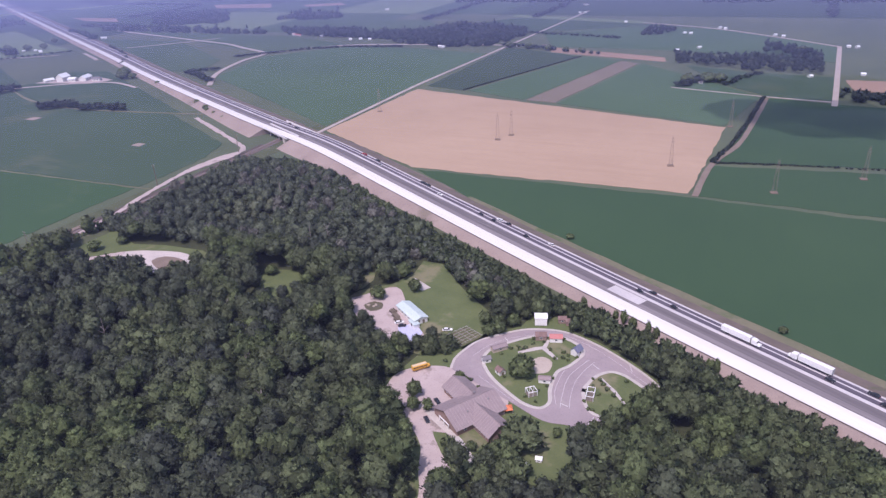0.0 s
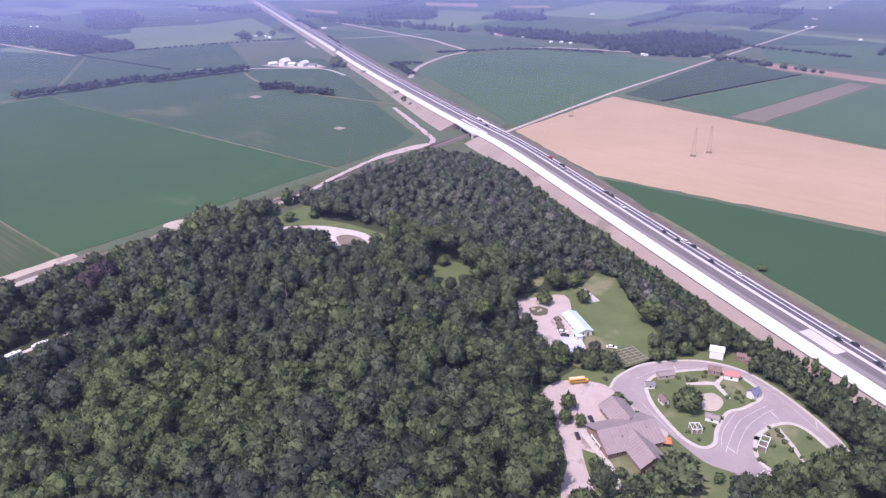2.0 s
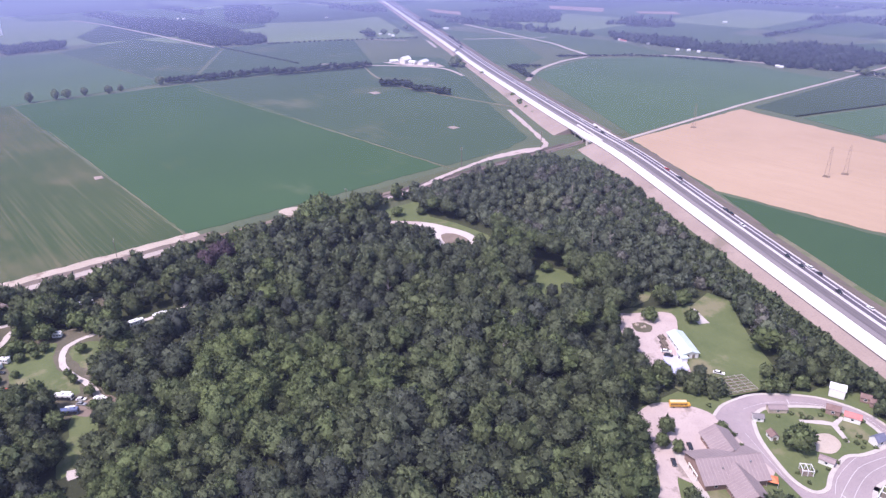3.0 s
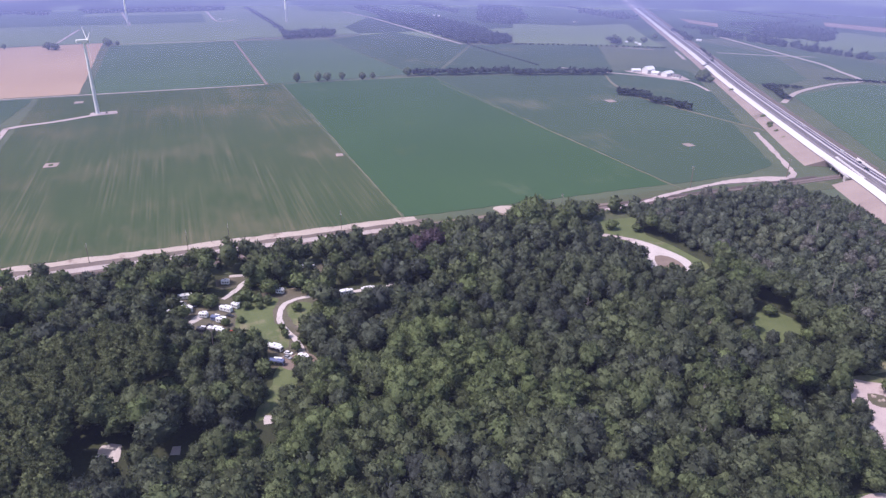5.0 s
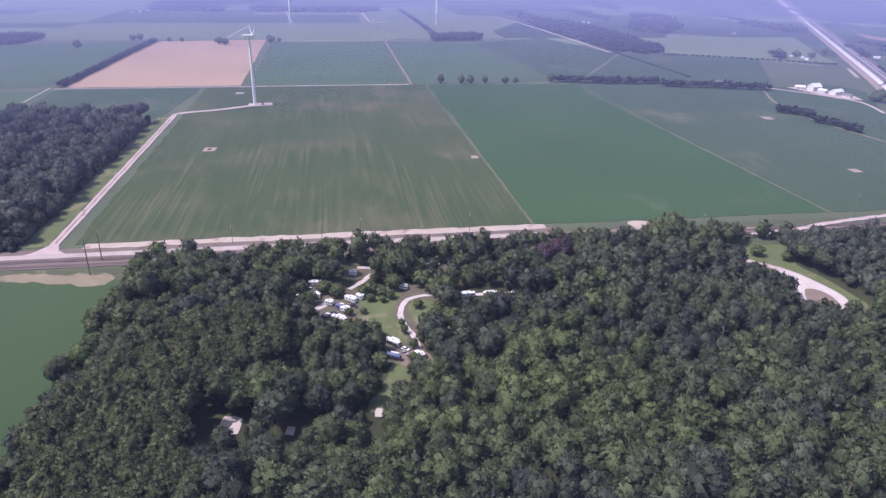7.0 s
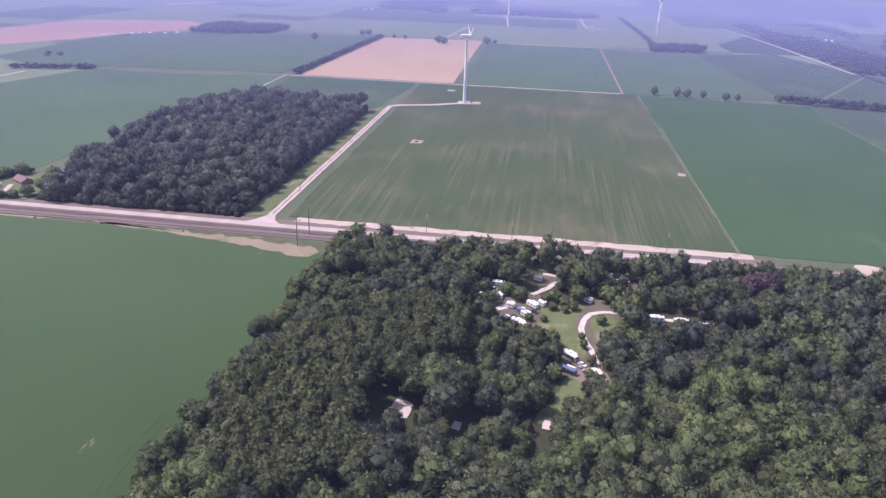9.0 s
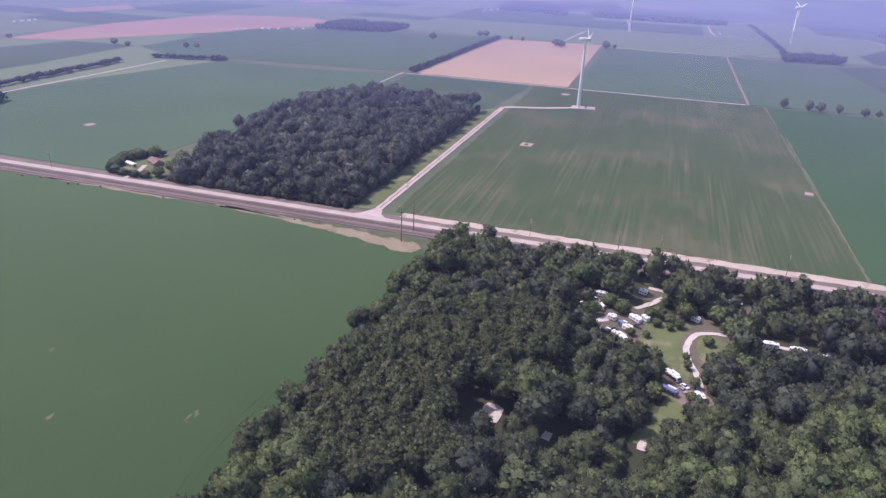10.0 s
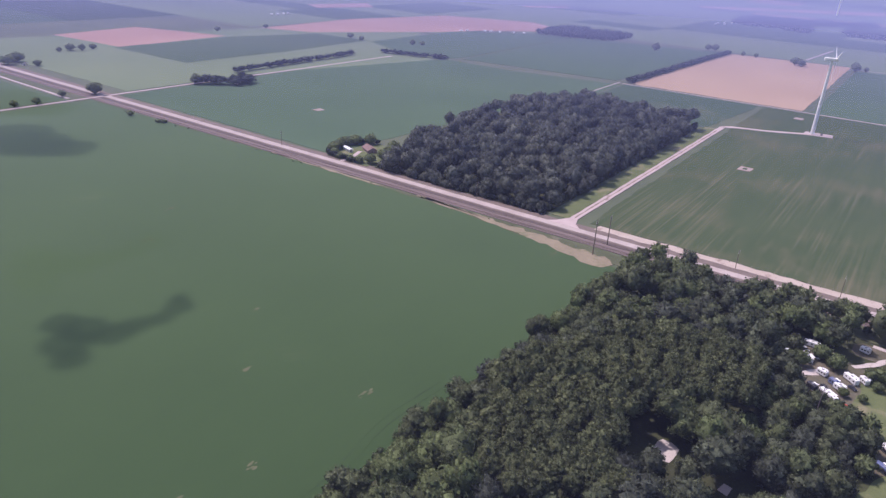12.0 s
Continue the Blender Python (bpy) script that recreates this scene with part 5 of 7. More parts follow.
slab("blue_tarp", [(-162, 283), (-155, 290), (-147, 283), (-145, 275), (-153, 270)], 0.28, 0.4, paint("blue_tarpaulin", (0.50, 0.51, 0.68), 0.5), "pale blue tarpaulin on the gravel", "", "tarpaulin")


def pallet_stack(x, y, ang, L, label):
    b = empty("timber_stack", pose(x, y, 0.3, 0, 0, ang))
    rnd = random.Random(int(x * 7))
    for k in range(7):
        y0 = -1.4 + 0.4 * k
        part("beam", box(bmesh.new(), -L / 2 + rnd.uniform(-.5, .5), L / 2 + rnd.uniform(-.5, .5), y0, y0 + 0.3, 0, 0.3 + 0.35 * rnd.randint(1, 3)), M["wood"], b)
    part("skid", box(bmesh.new(), -L / 2, L / 2, -1.8, -1.6, 0, 0.4), M["dark"], b)
    return tagged(b, label, "timber stack")


pallet_stack(-168, 293, -35, 5.5, "stack of weathered timber beside the workshop")
pallet_stack(-165, 289.5, -35, 5.0, "low stack of dark timber on gravel")
pallet_stack(-172, 297, -30, 4.0, "stack of dark timber at the yard's middle")
leanto = empty("lean_to_shed", pose(-154.2, 287.8, 0.3, 0, 0, -35))
part("wall", box(bmesh.new(), -3.2, 3.2, -1.6, 1.6, 0, 2.2), M["wall_white"], leanto)
part("roof", box(bmesh.new(), -3.6, 3.6, -2.0, 2.0, 2.2, 2.4, 0.05), M["roof_teal"], leanto, "flat pale teal metal roof")
part("door", box(bmesh.new(), -0.6, 0.6, -1.66, -1.58, 0, 2.0), M["dark"], leanto)
tagged(leanto, "low white lean-to with pale teal roof beside the workshop", "shed")
rock_rnd = random.Random(3)
for k in range(7):
    rock = bmesh.new()
    bmesh.ops.create_icosphere(rock, subdivisions=2, radius=rock_rnd.uniform(0.5, 1.0))
    for v in rock.verts:
        v.co *= rock_rnd.uniform(0.8, 1.15)
    tagged(part("boulder", rock, M["pale_sand"]), "pale rough boulder on the earthy island", "boulder", "boulders on the yard island").matrix_world = pose(-187 + rock_rnd.uniform(-4, 3), 299 + rock_rnd.uniform(-3, 3), 0.55)
slab("loop_grass", [(p[0], p[1]) for p in LOOP], -0.1, 0.18, M["lawn"], "grass round the gravel turning loop")
slab("loop_gravel", ring_of([(-394, 300), (-386, 308), (-370, 314), (-348, 318), (-328, 312), (-319, 304), (-324, 294), (-340, 287), (-354, 289), (-366, 295), (-380, 296)], 3), 0.0, 0.3, M["white_gravel"], "pale gravel turning loop")
slab("loop_island", ring_of([(-360, 301), (-356, 309), (-343, 310), (-331, 304), (-334, 295), (-346, 293)], 3), 0.1, 0.36, M["dirt"], "brown earth island inside the loop")
band("loop_drive", smooth_line([(-446, 262), (-430, 266), (-414, 277), (-403, 290), (-388, 304)], 4), -2.6, 2.6, 0.34, M["gravel"], "pale gravel drive", thick=0.3, ragged=0.3)
for pts in CLEAR[4:6]:
    slab("clearing", ring_of(pts, 4), -0.1, 0.18, M["lawn"], "grassy clearing in the wood", ragged=0.8)

slab("camp_glade", ring_of(CLEAR[15], 3), -0.1, 0.19, M["lawn"], "grassy glade leading into the camping ground", ragged=0.6)

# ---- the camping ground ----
slab("camp_floor", [(p[0], p[1]) for p in CAMP], -0.1, 0.17, M["camp_earth"], "bare camp earth with shade put into its colour")
slab("camp_lawn", ring_of([(-388, 26), (-390, 42), (-384, 50), (-374, 46), (-358, 44), (-334, 48), (-326, 44), (-332, 36), (-350, 22), (-364, 24)], 3), 0.0, 0.22, M["lawn"], "mown lawn of the camping ground", ragged=0.8)
slab("camp_green", ring_of([(-374, 54), (-374, 66), (-360, 74), (-340, 73), (-338, 64), (-352, 54)], 3), 0.0, 0.22, M["lawn"], "mown grass inside the camp road", ragged=0.8)
band("camp_road", smooth_line([(-300, 50), (-318, 53), (-334, 52), (-344, 49), (-355, 47), (-366, 48), (-377, 53), (-381, 63), (-381, 74), (-378, 100), (-380, 118), (-400, 126)], 3), -1.6, 1.6, 0.28, M["white_gravel"], "winding pale gravel camp road", thick=0.3, ragged=0.35)
band("camp_lane", smooth_line([(-378, 6), (-372, 0), (-362, -5)], 3), -2.2, 2.2, 0.28, M["white_gravel"], "pale gravel camp lane", thick=0.3, ragged=0.7)
band("camp_lane_far", smooth_line([(-417, 36), (-410, 31), (-403, 26), (-395, 19)], 3), -1.7, 1.7, 0.28, M["white_gravel"], "pale gravel camp lane", thick=0.3, ragged=0.7)
band("camp_lane_end", [Vector((-426, 25)), Vector((-425, 31)), Vector((-424, 37))], -1.5, 1.5, 0.28, M["white_gravel"], "pale gravel end of a camp lane", thick=0.3, ragged=0.4)
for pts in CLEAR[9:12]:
    slab("camp_earth", ring_of(pts, 3), -0.1, 0.2, M["camp_earth"], "bare earth below a camper, shade put into its colour", ragged=0.5)
for px, py, a, b in ((-269.5, -36, 6.5, 4.5), (-262, -10, 3.0, 2.4), (-269.5, 29, 3.6, 2.2)):
    slab("camp_pad", ring_of([(px - a, py - b * 0.6), (px - a * 0.7, py + b), (px + a, py + b * 0.8), (px + a * 0.8, py - b)], 3), -0.1, 0.22, M["white_gravel"], "bare pale gravel camp pad", ragged=0.5)
slab("camp_dirt", ring_of([(-318, 40), (-318, 56), (-306, 58), (-306, 44)], 3), 0.0, 0.25, M["dirt"], "bare brown earth under the trees")
M["rv_white"] = paint("white_camper_shell", (0.74, 0.74, 0.73), 0.4)
M["rv_blue"] = paint("blue_camper_shell", (0.12, 0.15, 0.27), 0.4)
M["rv_dark"] = paint("black_camper_shell", (0.035, 0.035, 0.045), 0.35)
M["rv_red"] = paint("red_paint", (0.55, 0.06, 0.04), 0.4)
M["car_dark"] = paint("dark_car_paint", (0.03, 0.032, 0.04), 0.25)
M["car_grey"] = paint("grey_car_paint", (0.30, 0.31, 0.33), 0.25)
M["car_white"] = paint("white_car_paint", (0.75, 0.75, 0.75), 0.25)
M["car_red"] = paint("red_car_paint", (0.38, 0.03, 0.03), 0.25)


def wheel(parent, x, y, r=0.36, w=0.24):
    t = part("wheel", rod(bmesh.new(), (x, y - w / 2, r), (x, y + w / 2, r), r, r, 14), M["dark"], parent)
    part("rim", rod(bmesh.new(), (x, y - w / 2 - 0.02, r), (x, y + w / 2 + 0.02, r), r * 0.55, r * 0.55, 10), M["steel"], t)


def camper(name, x, y, ang, L, shell, label, drive=False):
    b = empty(name, pose(x, y, 0.22, 0, 0, ang))
    h = 3.1
    part("body", box(bmesh.new(), -L / 2, L / 2, -1.25, 1.25, 0.55, h, 0.18), shell, b)
    part("skirt", box(bmesh.new(), -L / 2 + 0.15, L / 2 - 0.15, -1.15, 1.15, 0.3, 0.6), M["car_grey"], b)
    for k in range(3):
        for s in (-1, 1):
            x0 = -L / 2 + L * (k + 0.6) / 3.4
            part("window", box(bmesh.new(), x0, x0 + 0.9, s * 1.25 - 0.03, s * 1.25 + 0.03, 1.6, 2.3), M["glass"], b)
    part("door", box(bmesh.new(), L * 0.3, L * 0.3 + 0.7, 1.22, 1.29, 0.6, 2.5), M["car_grey"], b)
    part("roof_unit", box(bmesh.new(), -0.6, 0.5, -0.5, 0.5, h, h + 0.28, 0.06), M["car_grey"], b)
    part("roof_hatch", box(bmesh.new(), L * 0.28, L * 0.28 + 0.6, -0.3, 0.3, h, h + 0.14, 0.03), M["glass"], b)
    for xx in ((-0.5, 0.5) if not drive else (-L * 0.3, L * 0.32)):
        for s in (-1, 1):
            wheel(b, xx, s * 1.12)
    if drive:
        for side in (-1, 1):
            part("side_panel", box(bmesh.new(), -L / 2 + 0.3, L / 2 - 0.4, side * 1.27 - 0.02, side * 1.27 + 0.02, 0.7, 2.0), M["rv_dark"], b, "dark lower side panel")
        part("windscreen", box(bmesh.new(), L / 2 - 0.03, L / 2 + 0.04, -1.0, 1.0, 1.4, 2.3), M["glass"], b)
    else:
        part("drawbar", rod(bmesh.new(), (L / 2, 0, 0.5), (L / 2 + 1.2, 0, 0.45), 0.07), M["steel"], b)
    part("awning", box(bmesh.new(), -L * 0.3, L * 0.25, 1.28, 2.9, 2.55, 2.62), M["rv_white"], b)
    return tagged(b, label, "camper", "campers on the camping ground")


RVS = [(-327, 40, 45, 9, "rv_white", "large white motorhome parked on the lawn", True), (-313, 39, 60, 8, "rv_blue", "dark blue camper in shade beside trees", True), (-356, 12.5, 50, 10, "rv_white", "long white motorhome with dark sides", True),
       (-359, 5, 55, 5, "rv_dark", "black and white camper trailer beside a motorhome", False), (-366.5, 16, 53, 6, "rv_white", "white camper trailer on the lawn", False), (-370, 13, 53, 5, "rv_blue", "dark blue camper trailer on the lawn", False), (-379, 19.5, 48, 8, "rv_white", "white camper trailer beside another camper", False),
       (-381.5, 25, 40, 5, "rv_white", "small white camper trailer", False), (-386.5, -1.5, 35, 8, "rv_white", "white camper trailer under trees", False), (-403, -2, 85, 8, "rv_white", "white camper trailer under trees", False), (-415, 22, 70, 5, "rv_white", "white camper trailer in a clearing", False),
       (-382, -90, 60, 8, "rv_white", "white camper trailer under trees", False), (-394, -89, 75, 7, "rv_white", "white camper trailer under trees", False), (-391, 52, 60, 5, "rv_white", "white camper trailer near the road", False)]
RVS += [(-420, 73, 85, 11, "rv_white", "long white camper under trees", False), (-422, 108, 85, 9, "rv_white", "long white camper under trees", False), (-376, 89, 92, 9, "rv_white", "long white camper beside the camp road", False), (-375, 103, 88, 9, "rv_white", "long white camper beside the camp road", False),
        (-424, -23, 70, 7, "rv_white", "white camper trailer under trees", False), (-312, 52, 15, 7, "rv_white", "white camper beside the camp road", False), (-376, 7, 65, 5, "rv_white", "white camper trailer on gravel", False), (-384, -10, 30, 6, "rv_white", "small white camper under trees", False)]
for x, y, a, L, shell, label, drive in RVS:
    camper("motorhome" if drive else "camper_trailer", x, y, a, L, M[shell], label, drive)
for x, y, a in ((-354, 20, 60),):
    q = empty("garden_tractor", pose(x, y, 0.22, 0, 0, a))
    part("body", box(bmesh.new(), -0.3, 1.4, -0.45, 0.45, 0.45, 1.1, 0.12), M["rv_red"], q)
    part("seat", box(bmesh.new(), -0.9, -0.3, -0.35, 0.35, 0.6, 1.2, 0.1), M["dark"], q)
    for xx, r in ((1.0, 0.3), (-0.6, 0.45)):
        for s in (-1, 1):
            wheel(q, xx, s * 0.55, r)
    tagged(q, "small bright red garden tractor on the lawn", "tractor")
CAMP_TREES = [(-388, 32, 8, 4.2), (-378, 31, 5, 2.6), (-384, 38, 6, 3.0)]
CAMP_TREES += [(-392, 4, 9, 4), (-362, 18, 5, 2.2), (-392, 46, 11, 5), (-394, 64, 11, 5), (-388, 80, 11, 5), (-336, 58, 8, 3.8), (-330, 66, 9, 4.4), (-346, 74, 10, 4.8), (-356, 78, 10, 4.6), (-372, 74, 8, 3.8), (-410, 6, 11, 5), (-314, 66, 9, 4.2), (-306, 32, 9, 4.2), (-336, 30, 10, 4.4), (-338, 47, 6, 1.9), (-329, 55, 6, 2.3), (-321, 59, 7, 2.7), (-363, 26, 4, 2.0), (-376, 38, 5, 2.0), (-380, 43, 6, 2.6), (-386, 12, 9, 4), (-378, -4, 9, 4), (-326, 62, 9, 4), (-340, 62, 7, 3.4), (-350, 66, 8, 4)]
CAMP_TREES += [(-360, 70, 8, 4.2), (-366, 58, 6, 2.6), (-384, 70, 10, 5), (-402, 60, 12, 5.5), (-326, 26, 9, 4.0), (-402, 316, 7, 3.6), (-412, 300, 8, 4), (-408, 284, 7, 3.2), (-341, 300, 4, 1.6), (-268, 312, 7, 3.4), (-410, 44, 12, 5.5), (-404, 36, 8, 3.4), (-386, 27, 7, 3.0), (-322, 50.5, 6.5, 2.3), (-346, 46.5, 5, 1.7), (-309, 49, 6, 2.6)]
for k, (x, y, h, r) in enumerate(CAMP_TREES):
    t = copy_thing(ELM[(k + 1) % 4], Matrix())
    t.matrix_basis = pose(x, y, 0.15, 0, 0, (k * 83) % 360) @ Matrix.Diagonal((r / 4.1, r / 4.1, h / 12, 1))
    tagged(t, "leafy green tree on the camping ground" if x > -402 else "leafy green tree at the wood's edge", "tree")


# ---- the highway bridge over the railway ----
def bridge():
    t = Vector((-0.875, 0.484))
    q = Vector((t.y, -t.x))
    ang = math.degrees(math.atan2(t.y, t.x))
    # reference edge nearest the railway crossing
    p = min(HW, key=lambda v: (v - BRIDGE).length)
    b = empty("highway_bridge", pose(p.x, p.y, 0, 0, 0, ang))
    h = deck(p)
    for k, (a, w) in enumerate(((-0.6, 12.4), (13.6, 32.2))):
        part("deck_slab", box(bmesh.new(), -34, 34, -w, -a, h - 1.0, h - 0.28), M["kerb"], b, "concrete bridge deck")
        for s in (a, w):
            part("parapet", box(bmesh.new(), -34, 34, -s - 0.2, -s + 0.2, h - 0.3, h + 0.95), M["concrete"], b, "pale concrete parapet")
        for x in (-11, 11):
            for j in range(3):
                y = -(a + (w - a) * (j + 0.5) / 3)
                part("pier", rod(bmesh.new(), (x, y, 0), (x, y, h - 1.0), 0.7, 0.7, 12), M["kerb"], b)
            part("pier_cap", box(bmesh.new(), x - 0.7, x + 0.7, -w, -a, h - 1.8, h - 1.0), M["kerb"], b)
    for s in (-1, 1):
        part("abutment", box(bmesh.new(), s * 27 - 2.5, s * 27 + 2.5, -36, 0.8, 0, h - 0.9), M["kerb"], b, "pale concrete abutment")
    tagged(b, "concrete highway bridge over the railway", "bridge")


bridge()


# ---- wind turbines ----
def turbine(x, y, hub, ang, spin):
    b = empty("wind_turbine", pose(x, y, 0.4, 0, 0, ang))
    part("foundation", rod(bmesh.new(), (0, 0, 0), (0, 0, 0.5), 5, 4.5, 20), M["kerb"], b, "pale concrete foundation")
    bm = bmesh.new()
    rod(bm, (0, 0, 0.4), (0, 0, hub - 1.6), 2.3, 1.4, 24)
    part("tower", bm, M["white"], b)
    part("nacelle", box(bmesh.new(), -8.5, 3.2, -1.9, 1.9, hub - 1.8, hub + 2.0, 0.6), M["white"], b)
    bm = bmesh.new()
    bmesh.ops.create_uvsphere(bm, u_segments=14, v_segments=8, radius=1.7, matrix=Matrix.Translation((4.2, 0, hub)) @ Matrix.Diagonal((1.3, 1, 1, 1)))
    part("hub", bm, M["white"], b)
    part("door", box(bmesh.new(), -2.35, -2.15, -0.5, 0.5, 0.6, 2.8), M["steel"], b)
    for k in range(3):
        a = radians(spin + 120 * k)
        bm = bmesh.new()
        prev = None
        for s, c, th in ((0, 1.0, 1.0), (3, 1.5, 0.8), (7, 1.5, 0.5), (13, 1.0, 0.3), (19, 0.65, 0.2), (24, 0.25, 0.1)):
            ring = [bm.verts.new((4.2 + u * th * 0.5, v * c, s + 1.2)) for u, v in ((1, -0.3), (0.7, 0.3), (0, 1.0), (-0.7, 0.3), (-1, -0.3), (0, -0.6))]
            if prev:
                for i in range(6):
                    bm.faces.new((prev[i], prev[(i + 1) % 6], ring[(i + 1) % 6], ring[i]))
            else:
                bm.faces.new(ring)
            prev = ring
        bm.faces.new(prev[::-1])
        bmesh.ops.recalc_face_normals(bm, faces=bm.faces)
        bmesh.ops.transform(bm, verts=bm.verts, matrix=Matrix.Translation((0, 0, hub)) @ Matrix.Rotation(a, 4, "X"))
        part("blade", bm, M["white"], b)
    return tagged(b, "tall white wind turbine standing in a field", "wind turbine", "wind turbines in the fields")


turbine(-957, -89, 87.5, 106, 182)
turbine(-2063, -96, 87.5, 117, 170)
turbine(-2038, 310, 87.5, 117, 184)
turbine(-2950, -330, 87.5, 117, 178)
slab("turbine_pad", [(-966, -98), (-968, -68), (-952, -66), (-949, -98)], 0.0, 0.56, M["gravel"], "pale gravel turbine pad")
cab = empty("transformer_cabinet", pose(-957, -79, 0.56))
part("cabinet", box(bmesh.new(), -1.2, 1.2, -1, 1, 0, 2.2, 0.06), M["dark"], cab)
part("door", box(bmesh.new(), 1.18, 1.26, -0.7, 0.7, 0.2, 2.0), M["steel"], cab)
tagged(cab, "dark green transformer cabinet beside the turbine", "cabinet")


# ---- pylons and poles ----
def pylon(x, y, tall, ang, label):
    b = empty("lattice_pylon", pose(x, y, 0.3, 0, 0, ang))
    w0, w1 = 1.7, 0.45
    pts = [(-1, -1), (1, -1), (1, 1), (-1, 1)]
    def at(i, f):
        w = w0 + (w1 - w0) * f
        return (pts[i % 4][0] * w, pts[i % 4][1] * w, tall * f)
    for i in range(4):
        part("leg", rod(bmesh.new(), at(i, 0), at(i, 1), 0.06, 0.04, 5), M["rust"], b)
        bm = bmesh.new()
        for k in range(7):
            f0, f1 = k / 7, (k + 1) / 7
            rod(bm, at(i, f0), at(i + 1, f1), 0.02, 0.02, 4)
            rod(bm, at(i + 1, f0), at(i, f1), 0.02, 0.02, 4)
        part("bracing", bm, M["rust"], b)
    for k, s in ((0.8, 4.2), (0.9, 3.2)):
        part("crossarm", box(bmesh.new(), -s * 0.36, s * 0.36, -0.08, 0.08, tall * k, tall * k + 0.15), M["rust"], b)
        for j in (-1, 1):
            part("insulator", rod(bmesh.new(), (j * s * 0.33, 0, tall * k - 1.0), (j * s * 0.33, 0, tall * k), 0.07), M["rust"], b)
    part("footing", box(bmesh.new(), -2.8, 2.8, -2.8, 2.8, 0, 0.25), M["soil"], b, "rough dark earth round the feet")
    return tagged(b, label, "pylon", "power pylons")


M["rust"] = paint("weathered_steel", (0.33, 0.25, 0.215), 0.7, 0.2, 0.15, 1.0)
for x, y in ((-232, 637), (-224, 656), (-60, 604), (-406, 708)):
    pylon(x, y, 27, 12, "slender rusty lattice pylon in tan stubble")
for x, y in ((-20, 746), (23, 561), (88, 614)):
    pylon(x, y, 27, 12, "slender lattice pylon standing in crops")


def pole(x, y, tall, label, arms=2):
    b = empty("utility_pole", pose(x, y, 0.2, 0, 0, 0))
    part("mast", rod(bmesh.new(), (0, 0, 0), (0, 0, tall), 0.42 if tall > 17 else 0.2, 0.24 if tall > 17 else 0.14, 10), M["wood"], b)
    for k in range(arms):
        z = tall - 0.8 - 1.6 * k
        part("crossarm", box(bmesh.new(), -1.5, 1.5, -0.1, 0.1, z, z + 0.22), M["wood"], b)
        for s in (-1.4, 0.7, 1.4):
            part("insulator", rod(bmesh.new(), (s, 0, z + 0.2), (s, 0, z + 0.55), 0.08, 0.08, 6), M["white"], b)
    return tagged(b, label, "utility pole", "poles along the railway")


for x, y, h in ((-435, -142, 25), (-457, -141, 22), (-471, 419, 20), (-466, 523, 18), (-456, 282, 16), (-479, 2, 14), (-482, 30, 14), (-474, -260, 14), (-480, 110, 14), (-478, -60, 14), (-470, -480, 14)):
    pole(x, y, h, "tall weathered wooden pole by the railway" if h > 17 else "wooden utility pole beside the road")

# Low posts of a fence along the sandy strip.
M["post"] = paint("grey_fence_post", (0.30, 0.26, 0.23), 0.9)
fence = empty("field_fence", pose(-487, -150, 0.3))
for k in range(44):
    part("post", box(bmesh.new(), -0.14, 0.14, k * 7 - 0.14, k * 7 + 0.14, 0, 1.3), M["post"], fence)
tagged(fence, "row of short wooden posts along the field edge", "fence")


# ---- small pads and bare spots in the crops ----
def well_pad(x, y, w, label):
    slab("field_pad", [(x - w, y - w * 0.7), (x + w, y - w * 0.8), (x + w * 0.9, y + w * 0.7), (x - w * 0.8, y + w * 0.8)], 0.0, 0.6, M["sand"], label, ragged=0.5)


for x, y, w in ((-733, -114, 8), (-677, 153, 5), (-817, 562, 8), (-591, 513, 6), (-1040, -118, 7), (-604, -563, 6)):
    well_pad(x, y, w, "small bare sandy pad in the crop")
slab("pad_crop", [(-736, -116), (-730, -116), (-730, -112), (-736, -112)], 0.3, 0.75, M["olive"], "crop inside the bare pad")
M["clover_track"] = surface("pressed_clover", (0.026, 0.050, 0.020), (0.034, 0.062, 0.025), 0.2, 1.0)
M["clover_dry"] = surface("thin_dry_clover", (0.085, 0.100, 0.048), (0.13, 0.135, 0.075), 0.3, 1.2)
M["tan_edge"] = surface("dry_tan_edge", (0.19, 0.162, 0.108), (0.26, 0.22, 0.15), 0.06, 0.8, wear=(0.11, 0.125, 0.06), wear_scale=0.05, wear_at=0.56)
spot_rnd = random.Random(12)
for x, y, a, b in ((-220, -156, 6, 2), (-159, -158, 5, 2), (-257, -372, 7, 2), (-418, -162, 4, 1), (-130, -165, 3, 1), (-240, -250, 4, 1), (-300, -410, 5, 1.5), (-200, -210, 3, 1)):
    for k in range(7):
        cx, cy, s = x + spot_rnd.gauss(0, a * 0.5), y + spot_rnd.gauss(0, b * 0.6), spot_rnd.uniform(0.35, 1.1)
        slab("bare_spot", [(cx + s * 1.7 * math.cos(u) * spot_rnd.uniform(0.6, 1.3), cy + s * 0.8 * math.sin(u) * spot_rnd.uniform(0.6, 1.3)) for u in (0, 0.9, 1.8, 2.7, 3.6, 4.5, 5.4)], 0.1, 0.42 + 0.005 * k, M["clover_dry"], "pale dry spot in the clover")
slab("field_edge_dry", ring_of([(-434, -128), (-438, -165), (-443, -215), (-446, -270), (-447, -300), (-443, -272), (-437, -225), (-429, -180), (-422, -150), (-421, -128)], 6), 0.0, 0.42, M["tan_edge"], "bare tan strip at the field's edge", ragged=2.6)
